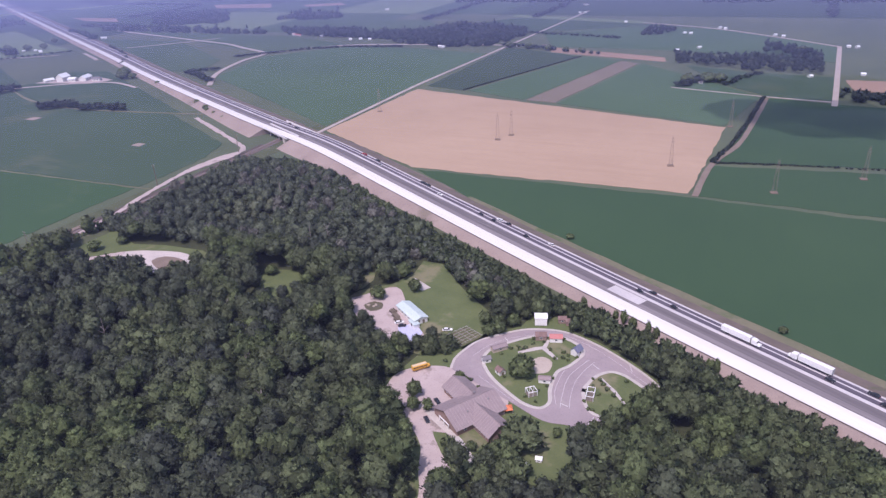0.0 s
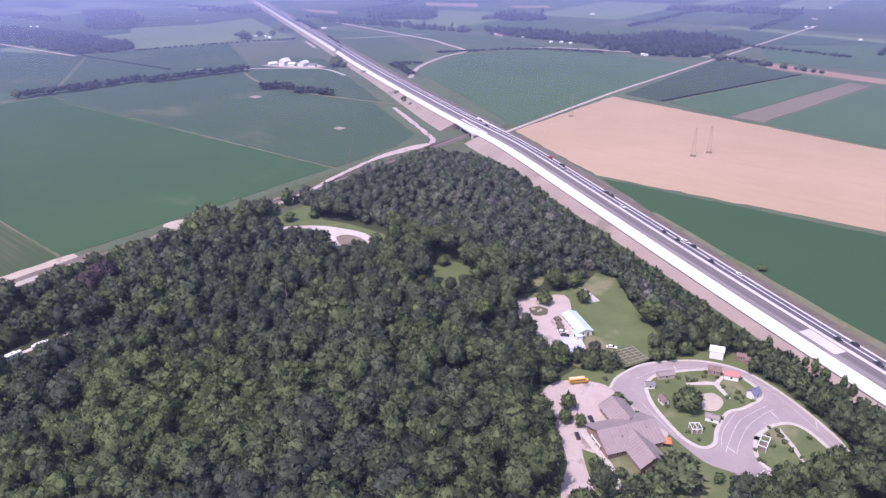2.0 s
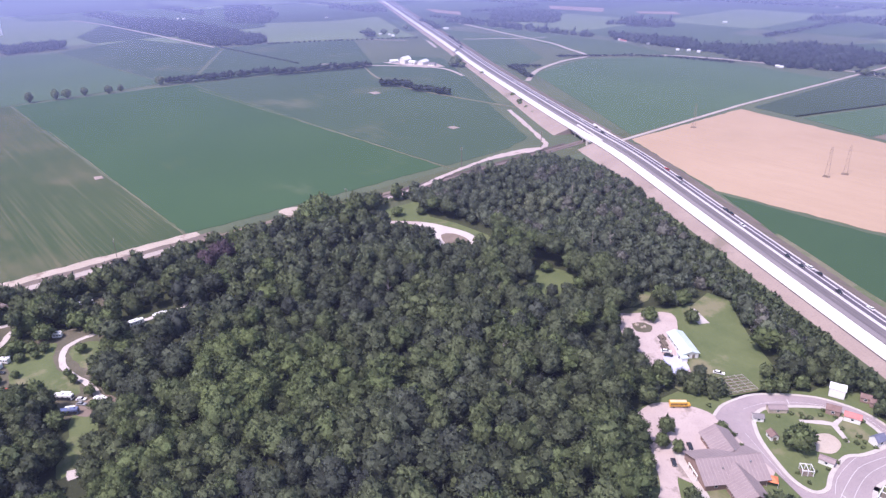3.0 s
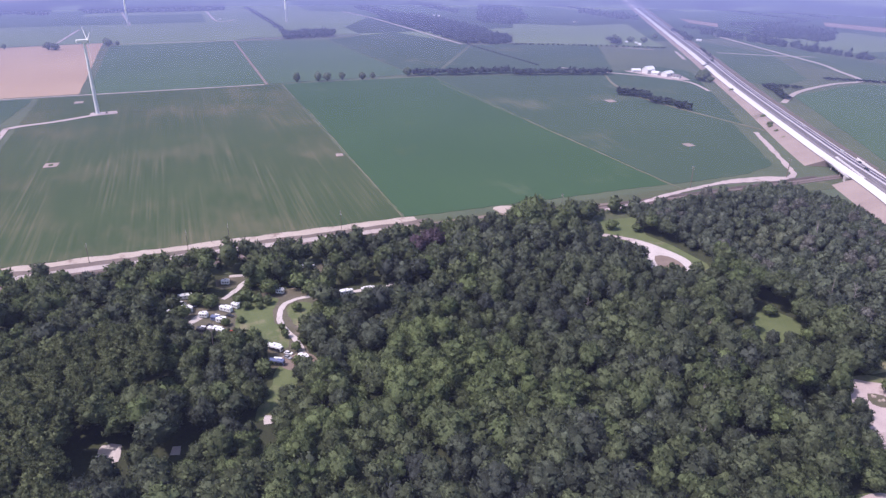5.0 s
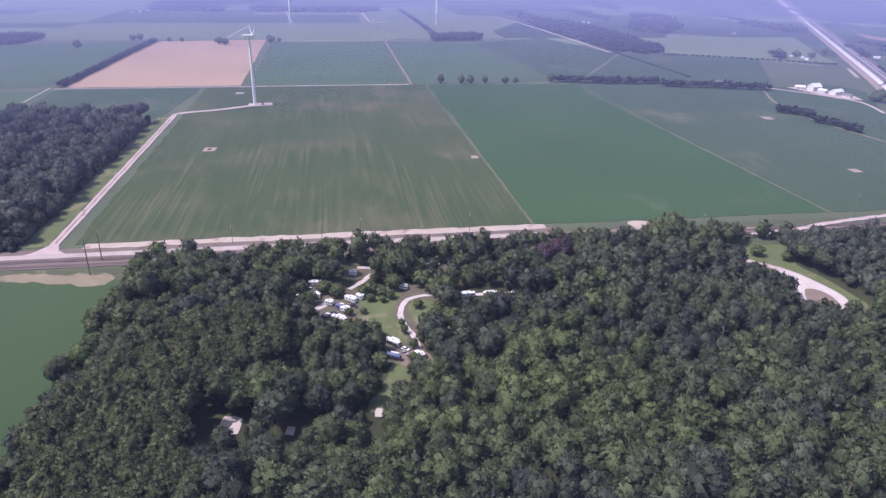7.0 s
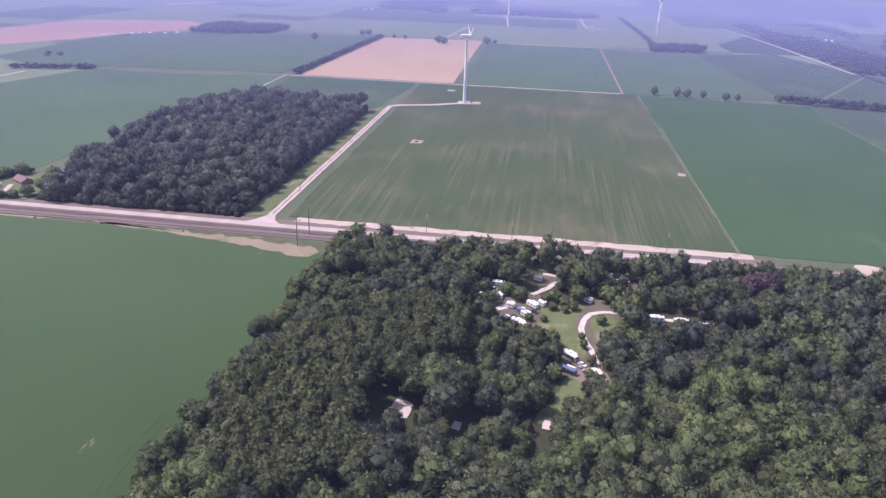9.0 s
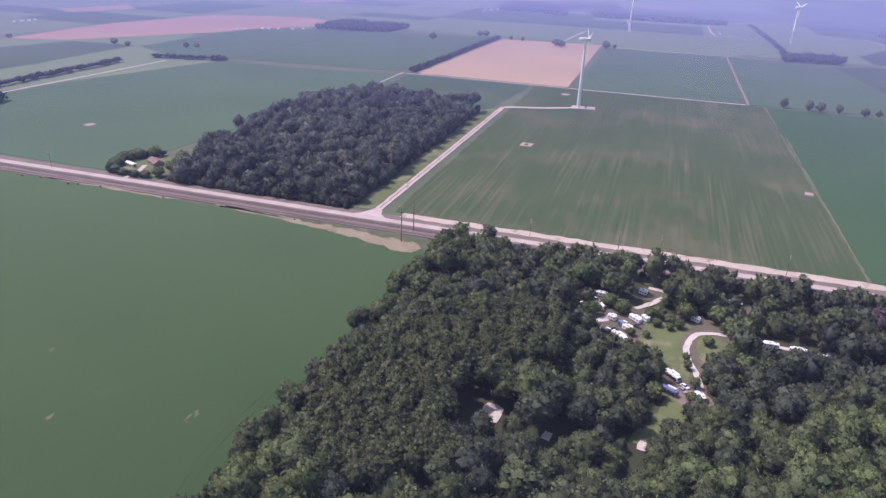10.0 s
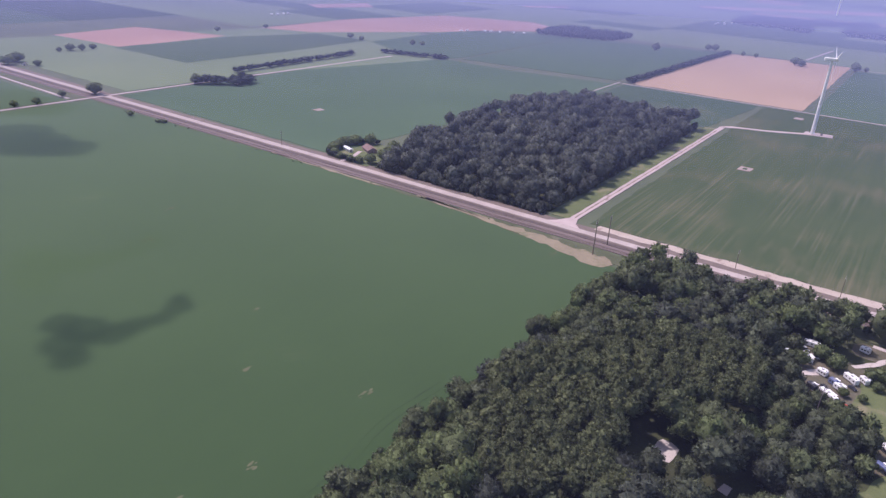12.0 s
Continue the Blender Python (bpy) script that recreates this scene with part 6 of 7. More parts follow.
slab("field_edge_thin", ring_of([(-446, -330), (-447, -400), (-447, -470), (-444, -400), (-443, -340)], 8), 0.0, 0.42, M["tan_edge"], "thin dry strip at the field's edge", ragged=1.2)
band("tractor_track", smooth_line([(-250, -131), (-210, -134), (-170, -128), (-100, -128)], 8), -0.10, 0.10, 0.40, M["clover_track"], "tractor wheel track in the clover", thick=0.15, ragged=0.3)
band("tractor_track", smooth_line([(-250, -135), (-210, -138), (-170, -132), (-100, -132)], 8), -0.10, 0.10, 0.40, M["clover_track"], "tractor wheel track in the clover", thick=0.15, ragged=0.3)

# ---- farms ----
for x, y, a, L, W, e, r, roof, label in ((-1010, 738, 70, 14, 9, 3.5, 5.5, "roof_white", "white-roofed farm barn in a gravel yard"), (-992, 750, 100, 17, 12, 7.0, 11.5, "roof_white", "tall white-roofed farm barn"), (-974, 752, 20, 12, 9, 4.0, 6.0, "roof_white", "small white-roofed farm barn"), (-960, 764, 110, 20, 11, 5.0, 8.0, "roof_white", "long white-roofed farm barn"), (-938, 766, 25, 12, 8, 3.5, 5.5, "roof_grey", "grey-roofed farm shed in a gravel yard")):
    building("barn", x, y, a, L, W, e, r, "wall_white", roof, label, "barn", 0.3, windows=2)
slab("farmyard", [(-1025, 725), (-930, 745), (-915, 775), (-950, 785), (-1020, 760)], 0.0, 0.5, M["gravel"], "pale gravel farmyard")
band("farm_track", smooth_line([(-1090, 640), (-1020, 690), (-960, 735), (-900, 760), (-830, 740)], 12), -2.5, 2.5, 0.55, M["gravel"], "pale farm track", thick=0.4)
band("tree_row_track", smooth_line([(-1010, 676), (-908, 632), (-800, 616), (-613, 638)], 10), -2.0, 2.0, 0.55, M["verge"], "pale grassy farm track", thick=0.4, ragged=0.5)
building("farmhouse", -515, -408, 60, 16, 9, 3.0, 5.4, "wall_brick", "roof_brown", "low brick farmhouse with brown roof", "house")
building("trailer_home", -502, -424, 70, 12, 3.4, 2.8, 3.2, "wall_white", "roof_white", "white trailer home beside hedges", "house")
slab("house_yard", [(-477, -428), (-476, -378), (-535, -380), (-540, -425)], 0.0, 0.55, M["lawn"], "mown yard of the farmhouse")
band("house_drive", smooth_line([(-472, -405), (-490, -407), (-508, -414)], 4), -2, 2, 0.62, M["gravel"], "pale gravel house drive", thick=0.3)


def farmstead(places, ang, tone, label):
    """Small distant buildings of one farm."""
    for k, (x, y) in enumerate(places):
        L = 5.0 + (k * 5) % 5
        building("farm_building", x, y, ang + 35 * (k % 2), L, 4.2 + 0.6 * (k % 3), 2.3, 3.5, "wall_white", "roof_" + tone, label, "farm building", 0.0, windows=2)


farmstead([(-740, 1198), (-722, 1206), (-700, 1204), (-825, 1226), (-527, 1150), (-519, 1146), (-904, 1241)], 20, "white", "distant white farm building beside a wood")
farmstead([(-890, 1232), (-899, 1236), (-880, 1228)], 35, "red", "distant red-roofed farm building beside a wood")
farmstead([(-395, 1640), (-384, 1642), (-265, 1498), (-135, 1365), (-124, 1362), (-80, 1437), (-70, 1428), (15, 1362), (28, 1350)], 15, "white", "distant white farm building by a road")
farmstead([(-125, 1180), (-95, 1212), (120, 1258), (132, 1255), (122, 1040), (60, 1014)], 10, "white", "distant white farm building by a tree belt")
farmstead([(-68, 947), (-390, 1180), (-345, 1186), (-495, -1020)], 20, "grey", "distant grey-roofed farmhouse among trees")
farmstead([(-1374, 940), (-1350, 950), (-1330, 962), (-1312, 958), (-1300, 950)], 30, "white", "distant white farm building before trees")
farmstead([(-1440, -925), (-1455, -918), (-1492, -892), (-1500, -880), (-1512, -862), (-1530, -835), (-1545, -815)], 120, "white", "distant white farm building by pink stubble")
farmstead([(-2436, -600), (-2405, -600), (-2420, -575), (-2470, -590), (-2490, -570)], 100, "white", "distant white farm building in the haze")
farmstead([(-1270, -1385), (-1285, -1380), (-1305, -1380), (-1325, -1385), (-632, -742), (-2155, 142)], 120, "white", "distant white farm building in the fields")
farmstead([(-2080, 760), (-2060, 768), (-1900, 900), (-1885, 905), (-2060, 1040)], 30, "white", "distant white farm building before a wood")

# ---- tree rows, hedges and lone trees in the fields ----
LONE = []
LONE += [(-1098, 181, 16, 5), (-1093, 213, 16, 5.5), (-1090, 227, 15, 6), (-1094, 251, 13, 4.4), (-1087, 282, 13, 5), (-1090, 300, 11, 4), (-1098, 360, 15, 6.5), (-1612, -225, 16, 8), (-1604, -212, 15, 8), (-1626, -118, 18, 9), (-1640, -100, 11, 4), (-1650, -309, 11, 4), (-1656, -337, 11, 4), (-1550, -494, 18, 8), (-1680, -418, 15, 7), (-1690, -405, 15, 7), (-465, -793, 15, 8), (-596, -779, 13, 6), (-590, -772, 14, 6), (-435, -674, 6, 3.6)]
LONE += [(-439, -630, 4, 3.2), (-442, -624, 4, 3.2), (-430, -801, 8, 4), (-392, -782, 8, 4), (-369, -783, 8, 4), (-345, -784, 8, 4), (-606, -1106, 12, 7), (-620, -1097, 11, 5), (-642, -1104, 9, 5), (-587, -1104, 8, 4), (-1113, -977, 12, 7), (-1107, -942, 9, 5), (-1147, -844, 11, 5), (-1160, -830, 8, 5), (-480, -1035, 14, 9), (-500, -1050, 14, 9), (-505, -1005, 9, 5), (-955, -1194, 9, 6), (-1073, -1185, 9, 6), (-660, 680, 7, 3.4)]
LONE += [(-627, 658, 7, 3.6), (-620, 652, 6, 3), (-600, 642, 5, 2.6), (-575, 628, 4, 2.2), (-545, 612, 4, 2), (-813, 766, 6, 3.5), (30, 348, 4, 2.4), (-103, 427, 4, 2.6), (-1396, 1059, 12, 6), (-1380, 940, 15, 8), (-1350, 960, 14, 8), (-1335, 985, 13, 7), (-915, 800, 14, 9), (-930, 812, 14, 9), (-905, 785, 12, 8), (-890, 792, 9, 6), (-60, 955, 14, 9), (-85, 945, 13, 8), (-45, 958, 13, 8), (-400, 1165, 11, 7)]
LONE += [(-365, 1160, 11, 7), (-328, 1150, 10, 6), (-297, 1145, 9, 5), (-270, 1140, 8, 5), (54, 1191, 12, 9), (-490, -432, 9, 5), (-500, -436, 9, 5), (-512, -438, 10, 5.5), (-524, -434, 10, 6), (-534, -424, 11, 6), (-484, -424, 7, 4), (-479, -412, 6, 3.6), (-479, -400, 6, 3.6), (-480, -390, 7, 4.2), (-486, -382, 10, 5), (-500, -378, 12, 5.5), (-516, -382, 12, 6), (-530, -390, 12, 6), (-436, 246, 27, 10), (-433, 235, 22, 8)]
LONE += [(-436, 257, 17, 7), (-446, -118, 6, 3), (-53, 331, 7, 1.5), (-48, 327, 10, 1.8), (-43, 325, 8, 2.1), (-34, 319, 11, 1.5), (-30, 318, 9, 1.8), (-2, 300, 7, 2.1), (1, 298, 10, 1.5), (-72, 337, 8, 1.8)]
for k, (x, y, h, r) in enumerate(LONE):
    t = copy_thing(ELM[k % 4], Matrix())
    t.matrix_basis = pose(x, y, 0.0, 0, 0, (k * 71) % 360) @ Matrix.Diagonal((r / 4.3, r / 4.3, h / 12, 1))
    tagged(t, "dark green tree in a field row" if h > 8 else "low dark green bush at a field edge", "tree" if h > 8 else "bush")


def hedge(pts, wide, tall, label, gap_size=6.0):
    line, out = smooth_line(pts, gap_size), []
    rnd = random.Random(int(pts[0][0]))
    for p in line:
        for k in range(2):
            out.append((p.x + rnd.uniform(-wide, wide) / 2, p.y + rnd.uniform(-wide, wide) / 2, 0, rnd.uniform(0.8, 1.2) * wide * 0.62, tall * 0.5, tall / wide * 0.7, rnd.random()))
    tagged(new("hedgerow", leafy_mesh("hedgerow", out, FAR_CROWNS if gap_size < 2.8 else HAZY_CROWNS, M["leaf_far"], 6)), label, "hedgerow", "", "stuff")


hedge([(-1100, 376), (-1084, 430), (-1072, 525)], 11, 12, "dark row of trees between fields")
hedge([(-1050, 535), (-1030, 600), (-1006, 676)], 12, 11, "dark row of trees between fields")
hedge([(-853, 598), (-836, 612), (-814, 622)], 11, 11, "dark clump of trees between fields")
hedge([(-795, 612), (-765, 622), (-738, 630)], 10, 10, "dark clump of trees between fields")
hedge([(-479, -394), (-479, -412), (-482, -428), (-500, -439), (-528, -437), (-541, -420)], 4, 5, "dense dark hedge round the farmhouse", 2.5)
hedge([(-1104, -378), (-1400, -374), (-1660, -368)], 8, 9, "dark windbreak along the stubble field")
hedge([(-684, -806), (-773, -812), (-860, -818), (-950, -826)], 8, 9, "dark evergreen windbreak")
hedge([(-1017, -809), (-1036, -750), (-1052, -701)], 11, 8, "dark evergreen windbreak")
hedge([(-600, -768), (-615, -752), (-635, -738), (-648, -742)], 15, 12, "trees round a farmstead", 5)
hedge([(-27, 622), (-12, 700), (8, 880)], 2.8, 3.6, "dark hedge beside a track", 3)
hedge([(-27, 622), (106, 640), (430, 654)], 2.2, 2.0, "low dark hedge between fields", 3)
hedge([(-352, 838), (-262, 1104)], 2.4, 2.0, "low hedge between fields", 3)
hedge([(-800, 880), (-830, 850), (-790, 830), (-745, 800)], 8, 6, "scrubby trees near the curving road")
hedge([(-1010, 880), (-1060, 940), (-1110, 975), (-1200, 1030)], 5, 6, "dark trees beside the highway", 16)
hedge([(-1330, 1100), (-1420, 1160), (-1500, 1190)], 12, 9, "dark trees beside the highway", 14)
hedge([(-850, 990), (-740, 1100), (-600, 1140)], 8, 4, "low dark hedge along a road", 9)
hedge([(-1640, 250), (-1866, 264), (-2509, 251)], 10, 8, "dark hedge line running into the distance", 14)
hedge([(120, 905), (200, 900), (330, 910)], 12, 9, "dark trees along a field", 9)
hedge([(-1430, 600), (-1285, 605), (-1125, 612)], 3.5, 3.0, "thin dark hedge between fields", 8)
hedge([(-1395, 695), (-1335, 820), (-1240, 970)], 5, 4.5, "dark hedge between fields", 9)
hedge([(-1325, 905), (-1350, 925), (-1385, 930)], 12, 11, "trees behind a farm", 9)
hedge([(-480, 1350), (-380, 1320), (-240, 1290)], 6, 6, "dark hedge across far fields", 9)
hedge([(-412, 1175), (-360, 1165), (-320, 1152)], 8, 8, "row of trees along a stubble strip", 9)
hedge([(-300, 1140), (-240, 1124)], 5, 6, "row of bushes along a stubble strip", 11)
hedge([(-90, 925), (-60, 965), (-45, 962)], 10, 9, "trees round a farmhouse", 6)
hedge([(-40, 940), (-20, 985), (0, 1020)], 6, 6, "hedge running to a tree belt", 9)
far_rnd = random.Random(77)
for k in range(30):
    a = far_rnd.uniform(1.0, 2.7)
    d = far_rnd.uniform(1700, 3300)
    x, y, s = d * math.cos(a), d * math.sin(a), far_rnd.uniform(80, 260)
    if not (x < -1300 and y < 1250 and d < 2100):
        hedge([(x - s, y), (x, y + 8), (x + s, y)] if k % 2 else [(x, y - s), (x + 8, y), (x, y + s)], 12, 9, "dark distant tree line", 17)
for k in range(12):
    a = far_rnd.uniform(1.2, 2.6)
    d = far_rnd.uniform(1600, 2600)
    building("farm_building", d * math.cos(a), d * math.sin(a), far_rnd.uniform(0, 180), far_rnd.uniform(7, 13), 6, 2.8, 4.2, "wall_white", far_rnd.choice(("roof_white", "roof_white", "roof_grey")), "tiny distant pale farm building", "farm building", 0.0, windows=1)
# Scrub along the highway edge and the railway side of the wood.
edge = []
er = random.Random(31)
for p in smooth_line([(64, 256), (-36, 312), (-105, 348), (-169, 386), (-249, 432), (-323, 482), (-381, 506), (-424, 502)], 3.0):
    edge.append((p.x + er.uniform(-4, 4), p.y + er.uniform(-4, 3), 0, er.uniform(1.6, 3.2), er.uniform(1.4, 3.0), 1.0, er.random()))
for y in range(-112, 500, 4):
    edge.append((-441 + er.uniform(-4, 3), y, 0, er.uniform(1.4, 3.0), er.uniform(1.2, 2.6), 1.0, er.random()))
for x in range(-438, -120, 4):
    edge.append((x, -115 - (x + 438) * 0.028 + er.uniform(-3, 2), 0, er.uniform(1.8, 3.4), er.uniform(1.5, 3.0), 1.0, er.random()))
for k in range(16):
    x, y = er.uniform(-440, -446), er.uniform(-760, -130)
    edge.append((x, y, 0, er.uniform(0.5, 1.3), 0.5, 0.9, er.random()))
tagged(new("scrub", leafy_mesh("scrub", edge, SCRUB_CROWNS, M["leaf_scrub"], 8)), "light green scrub along the wood's edges", "scrub", "", "stuff")
# Bare dead trees standing out of the canopy.
M["dead"] = paint("bleached_dead_wood", (0.30, 0.26, 0.24), 0.9, 0, 0.1)
for k, (x, y) in enumerate(((-250, 250), (-236, 246), (-205, 210), (-180, 190), (-262, 350), (-255, 360), (-338, 420), (-260, 90), (-225, 150), (-300, 210), (-345, -20), (-335, 10))):
    b = empty("dead_tree", pose(x, y, 0, 0, 0, k * 40))
    rnd = random.Random(k)
    part("trunk", rod(bmesh.new(), (0, 0, 0), (0.4, 0.2, 19), 0.3, 0.08, 7), M["dead"], b)
    for j in range(6):
        a, z = rnd.uniform(0, 6.28), rnd.uniform(9, 16)
        part("limb", rod(bmesh.new(), (0.02 * z, 0.01 * z, z), (math.cos(a) * 3, math.sin(a) * 3, z + rnd.uniform(2, 4.5)), 0.12, 0.03, 5), M["dead"], b)
    tagged(b, "bare grey dead tree above the canopy", "dead tree")


# ---- vehicles ----
def car(name, label, paint_mat, m, long=4.7, kind="car"):
    b = empty(name, m)
    L, W = long, 1.85
    bm = bmesh.new()
    box(bm, -L / 2, L / 2, -W / 2, W / 2, 0.32, 0.95, 0.16)
    part("body", bm, paint_mat, b)
    bm = bmesh.new()
    lo = [(-L * 0.40, -W * 0.46), (L * 0.24, -W * 0.46), (L * 0.24, W * 0.46), (-L * 0.40, W * 0.46)]
    hi = [(-L * 0.30, -W * 0.38), (L * 0.06, -W * 0.38), (L * 0.06, W * 0.38), (-L * 0.30, W * 0.38)]
    v = [bm.verts.new((x, y, 0.92)) for x, y in lo] + [bm.verts.new((x, y, 1.48)) for x, y in hi]
    bm.faces.new(v[4:])
    for i in range(4):
        j = (i + 1) % 4
        bm.faces.new((v[i], v[j], v[4 + j], v[4 + i]))
    bmesh.ops.recalc_face_normals(bm, faces=bm.faces)
    part("cabin_glass", bm, M["glass"], b, "dark tinted windows")
    part("roof", box(bmesh.new(), -L * 0.31, L * 0.07, -W * 0.39, W * 0.39, 1.45, 1.53, 0.03), paint_mat, b)
    for x in (-L * 0.31, L * 0.31):
        for s in (-1, 1):
            wheel(b, x, s * 0.82, 0.33, 0.22)
    for s in (-1, 1):
        part("headlight", box(bmesh.new(), L / 2 - 0.05, L / 2 + 0.02, s * 0.65 - 0.2, s * 0.65 + 0.2, 0.6, 0.78), M["white"], b)
        part("tail_light", box(bmesh.new(), -L / 2 - 0.02, -L / 2 + 0.05, s * 0.7 - 0.15, s * 0.7 + 0.15, 0.65, 0.82), M["rv_red"], b)
    return tagged(b, label, kind)


def semi_truck(m, label, trailer):
    b = empty("semi_truck", m)
    t = part("trailer", box(bmesh.new(), -10.6, 5.4, -1.3, 1.3, 1.15, 4.05, 0.05), trailer, b, "long white box trailer")
    part("trailer_door", box(bmesh.new(), -10.66, -10.6, -1.2, 1.2, 1.2, 4.0), M["car_grey"], t)
    part("cab", box(bmesh.new(), 6.0, 9.0, -1.2, 1.2, 0.9, 3.7, 0.2), M["car_white"], b)
    part("bonnet", box(bmesh.new(), 8.9, 10.7, -1.0, 1.0, 0.8, 2.1, 0.2), M["car_white"], b)
    part("windscreen", box(bmesh.new(), 8.95, 9.06, -1.0, 1.0, 2.2, 3.1), M["glass"], b)
    part("fairing", box(bmesh.new(), 6.1, 8.2, -1.1, 1.1, 3.65, 4.0, 0.15), M["car_white"], b)
    part("chassis", box(bmesh.new(), -10.2, 10.2, -0.5, 0.5, 0.6, 1.1), M["dark"], b)
    part("fuel_tank", rod(bmesh.new(), (6.4, 1.0, 0.8), (8.2, 1.0, 0.8), 0.35, 0.35, 10), M["steel"], b)
    for s in (-1, 1):
        part("exhaust_stack", rod(bmesh.new(), (5.8, s, 1.2), (5.8, s, 4.2), 0.1), M["steel"], b)
        for x in (-9.4, -8.2, 4.2, 5.4, 9.6):
            wheel(b, x, s * 1.05, 0.5, 0.35)
    return tagged(b, label, "truck", "trucks on the highway")


def bus(m):
    b = empty("school_bus", m)
    part("body", box(bmesh.new(), -4.6, 3.2, -1.2, 1.2, 0.7, 3.1, 0.2), M["yellow"], b)
    part("bonnet", box(bmesh.new(), 3.1, 4.8, -1.0, 1.0, 0.7, 1.8, 0.15), M["yellow"], b)
    for k in range(8):
        for s in (-1, 1):
            part("window", box(bmesh.new(), -4.2 + k * 0.9, -3.5 + k * 0.9, s * 1.2 - 0.03, s * 1.2 + 0.03, 1.9, 2.6), M["glass"], b)
    for s in (-1, 1):
        part("rub_rail", box(bmesh.new(), -4.5, 3.1, s * 1.22 - 0.03, s * 1.22 + 0.03, 1.3, 1.42), M["dark"], b)
        for x in (-2.8, 3.8):
            wheel(b, x, s * 1.05, 0.48, 0.3)
    part("windscreen", box(bmesh.new(), 3.17, 3.26, -1.0, 1.0, 1.85, 2.8), M["glass"], b)
    part("roof_panel", box(bmesh.new(), -4.4, 3.0, -0.85, 0.85, 3.06, 3.16, 0.04), M["bus_roof"], b, "pale cream roof panel")
    tagged(b, "yellow school bus parked at the lot's edge", "bus")


bus(pose(-133, 252, 0.3, 0, 0, 48))
car("car", "black car parked on the gravel drive", M["car_dark"], pose(-113.5, 217.5, 0.3, 0, 0, -45))
car("car", "dark car parked beside trees", M["car_dark"], pose(-114.5, 231, 0.3, 0, 0, -40))
car("car", "dark car parked beside the workshop", M["car_dark"], pose(-160, 284.5, 0.3, 0, 0, 30))
car("pickup", "white pickup parked in the gravel yard", M["car_white"], pose(-163, 287, 0.3, 0, 0, 35), 5.4)
car("van", "white van parked beside the clearing", M["car_white"], pose(-210, 318, 0.2, 0, 0, 60), 5.2)
car("boat_trailer", "white boat trailer on the lawn", M["car_white"], pose(-135, 289.5, 0.2, 0, 0, 25), 5.5)
for x, y, a, p, l in ((-317, 45, 40, "car_grey", "grey car parked beside a camper"), (-321, 46, 50, "car_white", "white car parked beside a camper"), (-364, 10, 60, "car_dark", "dark car parked among campers"), (-372, 21, 50, "car_dark", "dark car parked among campers"), (-392, 2, 30, "car_grey", "grey car parked among campers"), (-353, 8, 55, "car_dark", "dark car beside a motorhome"), (-397, -4, 50, "car_white", "white car under trees"), (-306, 55, 70, "car_white", "white car beside the camp road")):
    car("car", l, M[p], pose(x, y, 0.22, 0, 0, a))


def on_highway(x, off, flip=False):
    """A pose on the highway at plan x, so many metres across from the white edge."""
    i = min(range(1, len(HW) - 1), key=lambda k: abs((HW[k] + Vector((0.5, 0.87)) * off).x - x))
    t = (HW[i + 1] - HW[i - 1]).normalized()
    q = Vector((t.y, -t.x))
    p = HW[i] + q * off * narrow(HW[i])
    p = p + t * ((x - p.x) / t.x)
    return pose(p.x, p.y, deck(HW[i]) + 0.1, 0, 0, math.degrees(math.atan2(t.y, t.x)) + (0 if flip else 180))


semi_truck(on_highway(10, 25.0), "white semi truck driving on the highway", M["car_white"])
semi_truck(on_highway(41, 29.1, True), "white semi truck driving on the highway", M["car_white"])
TRAFFIC = [(-156, 29.1, "car_white", 7, True), (-148, 29.1, "car_dark", 5, True), (-160, 25.0, "car_dark", 4.6, False), (-219, 25.0, "car_white", 5.6, False), (-243, 29.1, "car_dark", 8, True), (-237, 29.1, "car_dark", 8, True), (-110, 29.1, "car_white", 5, True), (-45.5, 25.0, "car_dark", 4.7, False), (-38, 29.1, "car_dark", 4.7, True), (-25, 25.0, "car_dark", 4.7, False), (49, 25.0, "car_dark", 4.8, False), (66, 29.1, "car_dark", 5.2, True), (70, 25.0, "car_dark", 4.8, False), (-329, 29.1, "car_red", 8, True), (-308, 29.1, "car_dark", 8, True), (-500, 29.1, "car_white", 7, True), (-603, 29.1, "car_white", 6, True), (-173, 25.0, "car_dark", 4.7, False), (-130, 25.0, "car_dark", 4.7, False), (-446, 25.0, "car_dark", 9, False), (-465, 29.1, "car_dark", 6, True), (-720, 25.0, "car_white", 6, False), (-820, 29.1, "car_white", 7, True), (-300, 25.0, "car_grey", 4.7, False)]
for x, off, p, L, flip in TRAFFIC:
    tone = {"car_white": "white", "car_dark": "dark", "car_red": "red", "car_grey": "grey"}[p]
    car("car" if L < 5.5 else "van", tone + (" car" if L < 5.5 else " van") + " driving on the highway lane", M[p], on_highway(x, off, flip), L)


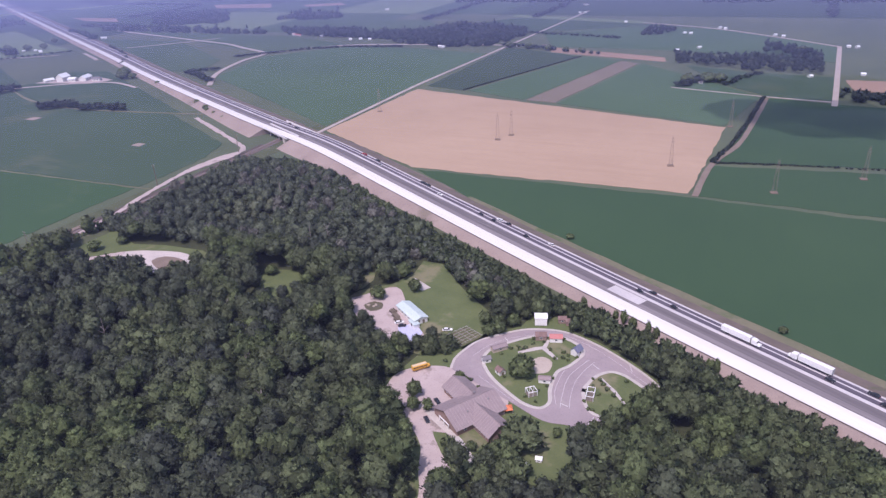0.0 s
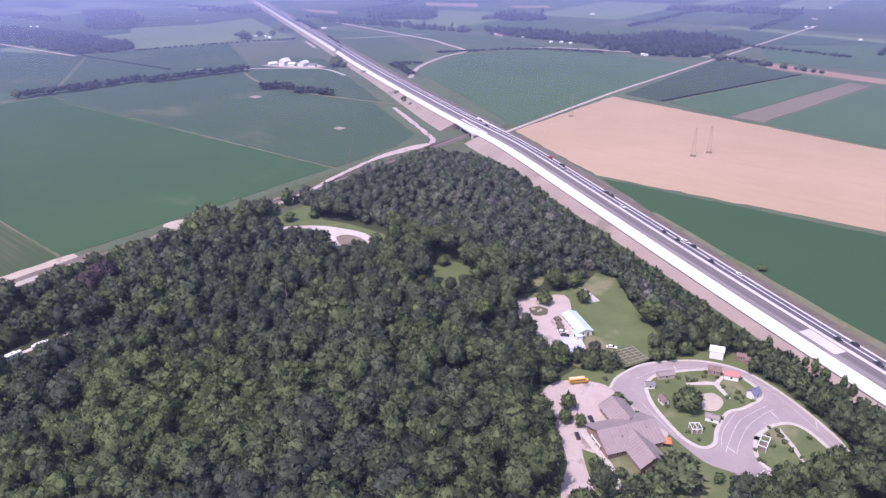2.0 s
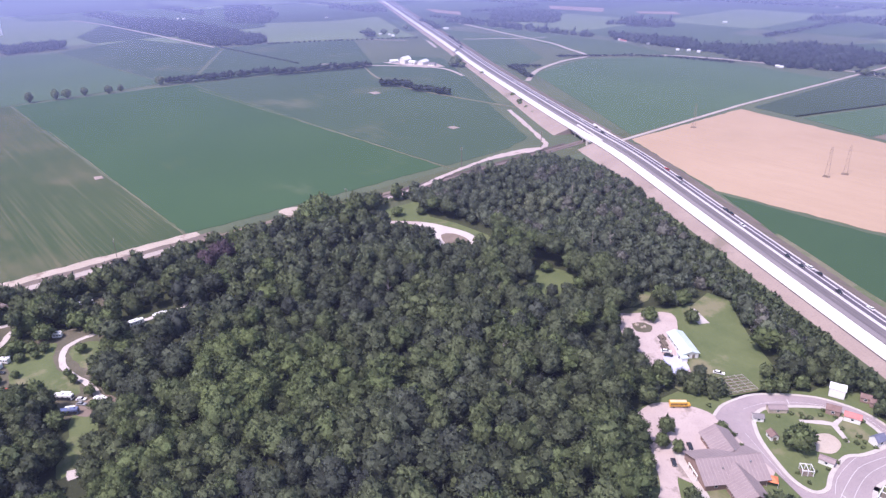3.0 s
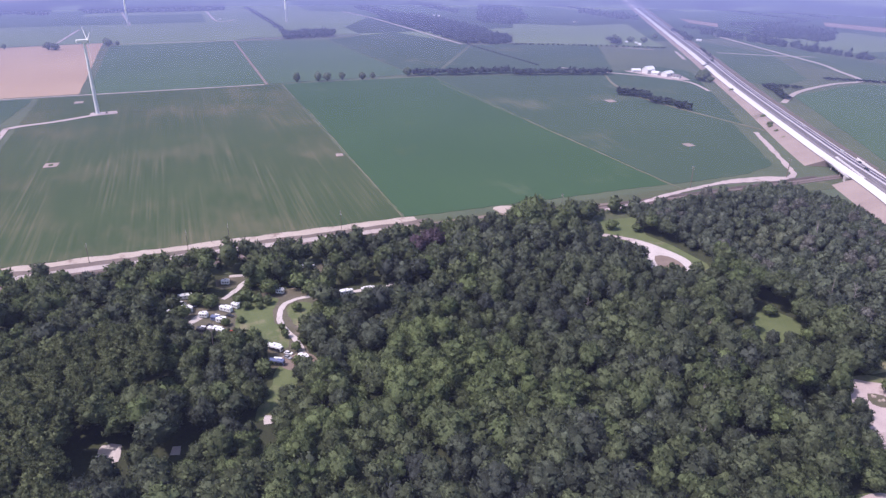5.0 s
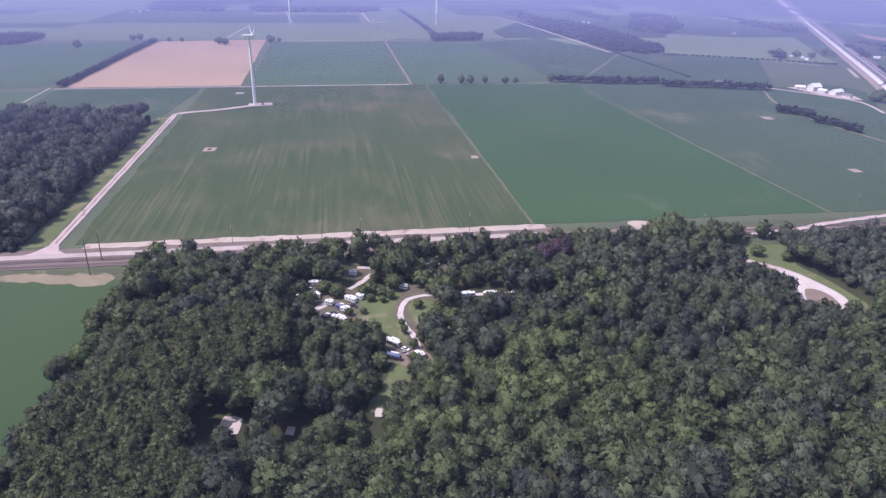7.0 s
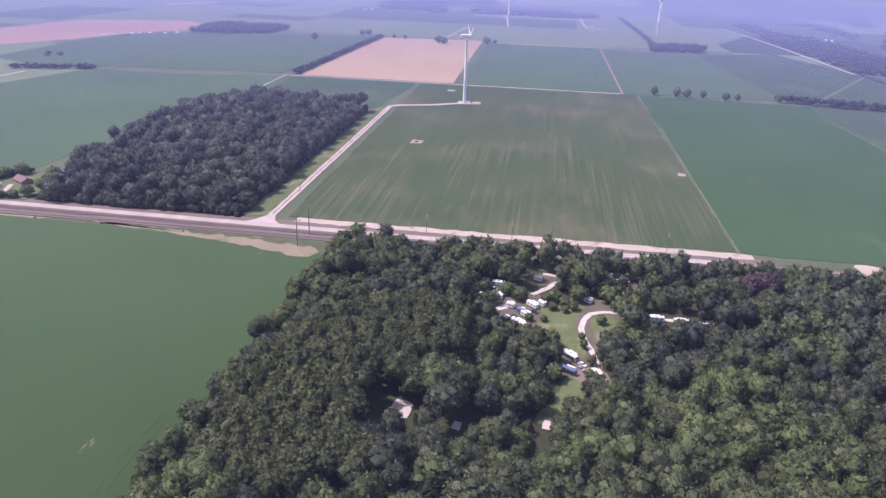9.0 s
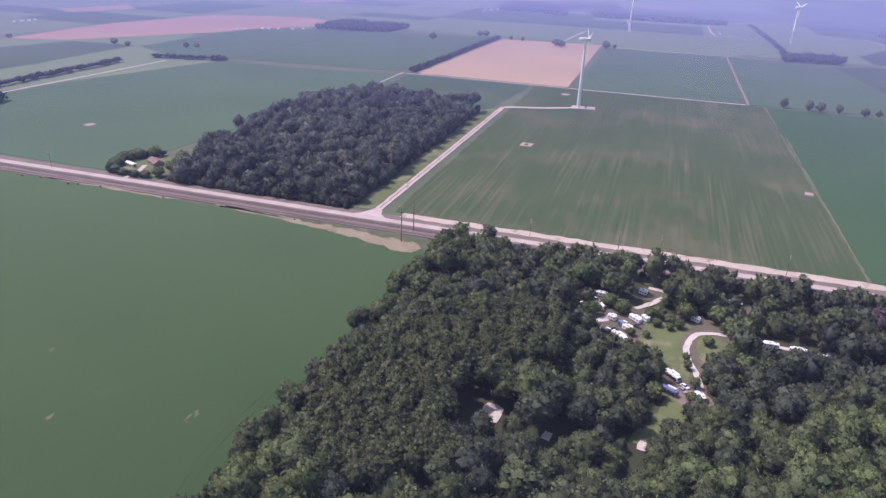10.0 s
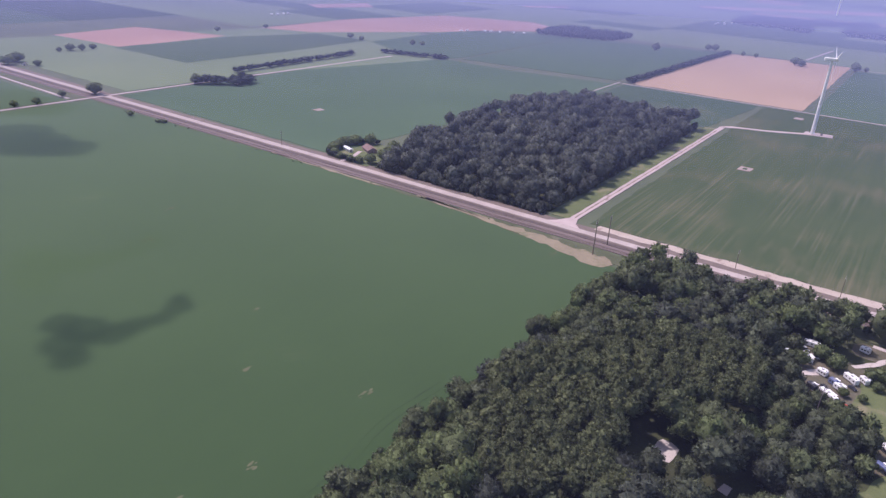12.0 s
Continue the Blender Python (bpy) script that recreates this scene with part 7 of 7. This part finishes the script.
# ---- small clouds high up, out of the walk's sight, that shade the fields ----
def cloud(x, y, lobes, seed):
    """A puffy cloud at 700 m whose shade falls at the plan place x, y."""
    m = bpy.data.materials.new("cloud")
    m.use_nodes = True
    nodes, links = m.node_tree.nodes, m.node_tree.links
    nodes.remove(nodes["Principled BSDF"])
    a, d, mix = nodes.new("ShaderNodeBsdfTransparent"), nodes.new("ShaderNodeBsdfDiffuse"), nodes.new("ShaderNodeMixShader")
    d.inputs["Color"].default_value = (0.85, 0.85, 0.87, 1)
    mix.inputs[0].default_value = 0.42
    links.new(a.outputs[0], mix.inputs[1])
    links.new(d.outputs[0], mix.inputs[2])
    links.new(mix.outputs[0], nodes["Material Output"].inputs["Surface"])
    r = np.random.RandomState(seed)
    sph = ico(2)
    vs, fs, n = [], [], 0
    for cx, cy, rad in lobes:
        v = sph[0] * (rad, rad, rad * 0.4) * (1 + r.uniform(-0.12, 0.12, (len(sph[0]), 1))) + (x + cx, y - 700 * 515 / 857 + cy, 700)
        vs.append(v)
        fs.append(sph[1] + n)
        n += len(v)
    ob = new("cloud", mesh_from("cloud", np.concatenate(vs), np.concatenate(fs).tolist(), m))
    tagged(ob, "small thin white summer cloud", "cloud")


cloud(-180, -285, [(12, -26, 10), (8, -12, 12), (20, -6, 12), (2, 2, 10), (26, 8, 9), (-10, 2, 8), (-22, 6, 7), (-36, 2, 8), (-42, -6, 5)], 3)
cloud(-322, -640, [(0, -40, 30), (8, 0, 34), (-4, 38, 26), (10, 20, 30)], 4)
cloud(60, 790, [(-60, 30, 50), (0, 0, 60), (60, 10, 60), (20, 40, 60), (110, 0, 55)], 5)


# ---- haze ----
def haze_sheet():
    """Flat translucent sheet standing in for distance haze, denser the farther it reaches."""
    m = bpy.data.materials.new("haze")
    m.use_nodes = True
    nodes, links = m.node_tree.nodes, m.node_tree.links
    nodes.remove(nodes["Principled BSDF"])
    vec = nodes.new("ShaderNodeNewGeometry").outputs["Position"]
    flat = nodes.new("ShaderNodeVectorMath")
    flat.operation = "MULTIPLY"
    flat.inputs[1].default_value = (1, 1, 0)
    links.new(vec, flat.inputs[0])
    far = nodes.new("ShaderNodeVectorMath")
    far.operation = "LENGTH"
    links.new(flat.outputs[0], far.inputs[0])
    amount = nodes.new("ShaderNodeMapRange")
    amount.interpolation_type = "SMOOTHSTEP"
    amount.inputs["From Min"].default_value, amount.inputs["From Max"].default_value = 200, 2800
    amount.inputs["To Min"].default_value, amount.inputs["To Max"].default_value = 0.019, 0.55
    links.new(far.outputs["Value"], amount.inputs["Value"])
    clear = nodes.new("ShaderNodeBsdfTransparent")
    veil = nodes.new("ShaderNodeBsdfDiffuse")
    # The bluish haze tone is put into the sheet's own colour.
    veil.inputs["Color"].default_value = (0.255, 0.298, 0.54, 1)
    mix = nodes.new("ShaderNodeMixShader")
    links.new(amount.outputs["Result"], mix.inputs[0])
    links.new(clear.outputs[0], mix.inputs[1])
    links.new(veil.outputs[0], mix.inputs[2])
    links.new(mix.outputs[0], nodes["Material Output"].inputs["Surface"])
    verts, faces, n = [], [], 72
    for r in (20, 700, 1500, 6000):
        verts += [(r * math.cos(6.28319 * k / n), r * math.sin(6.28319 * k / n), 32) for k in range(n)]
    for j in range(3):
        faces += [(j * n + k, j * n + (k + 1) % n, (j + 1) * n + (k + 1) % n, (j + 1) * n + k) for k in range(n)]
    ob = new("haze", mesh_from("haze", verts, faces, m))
    return tagged(ob, "see-through bluish sheet standing in for distant haze", "haze", "", "structure")


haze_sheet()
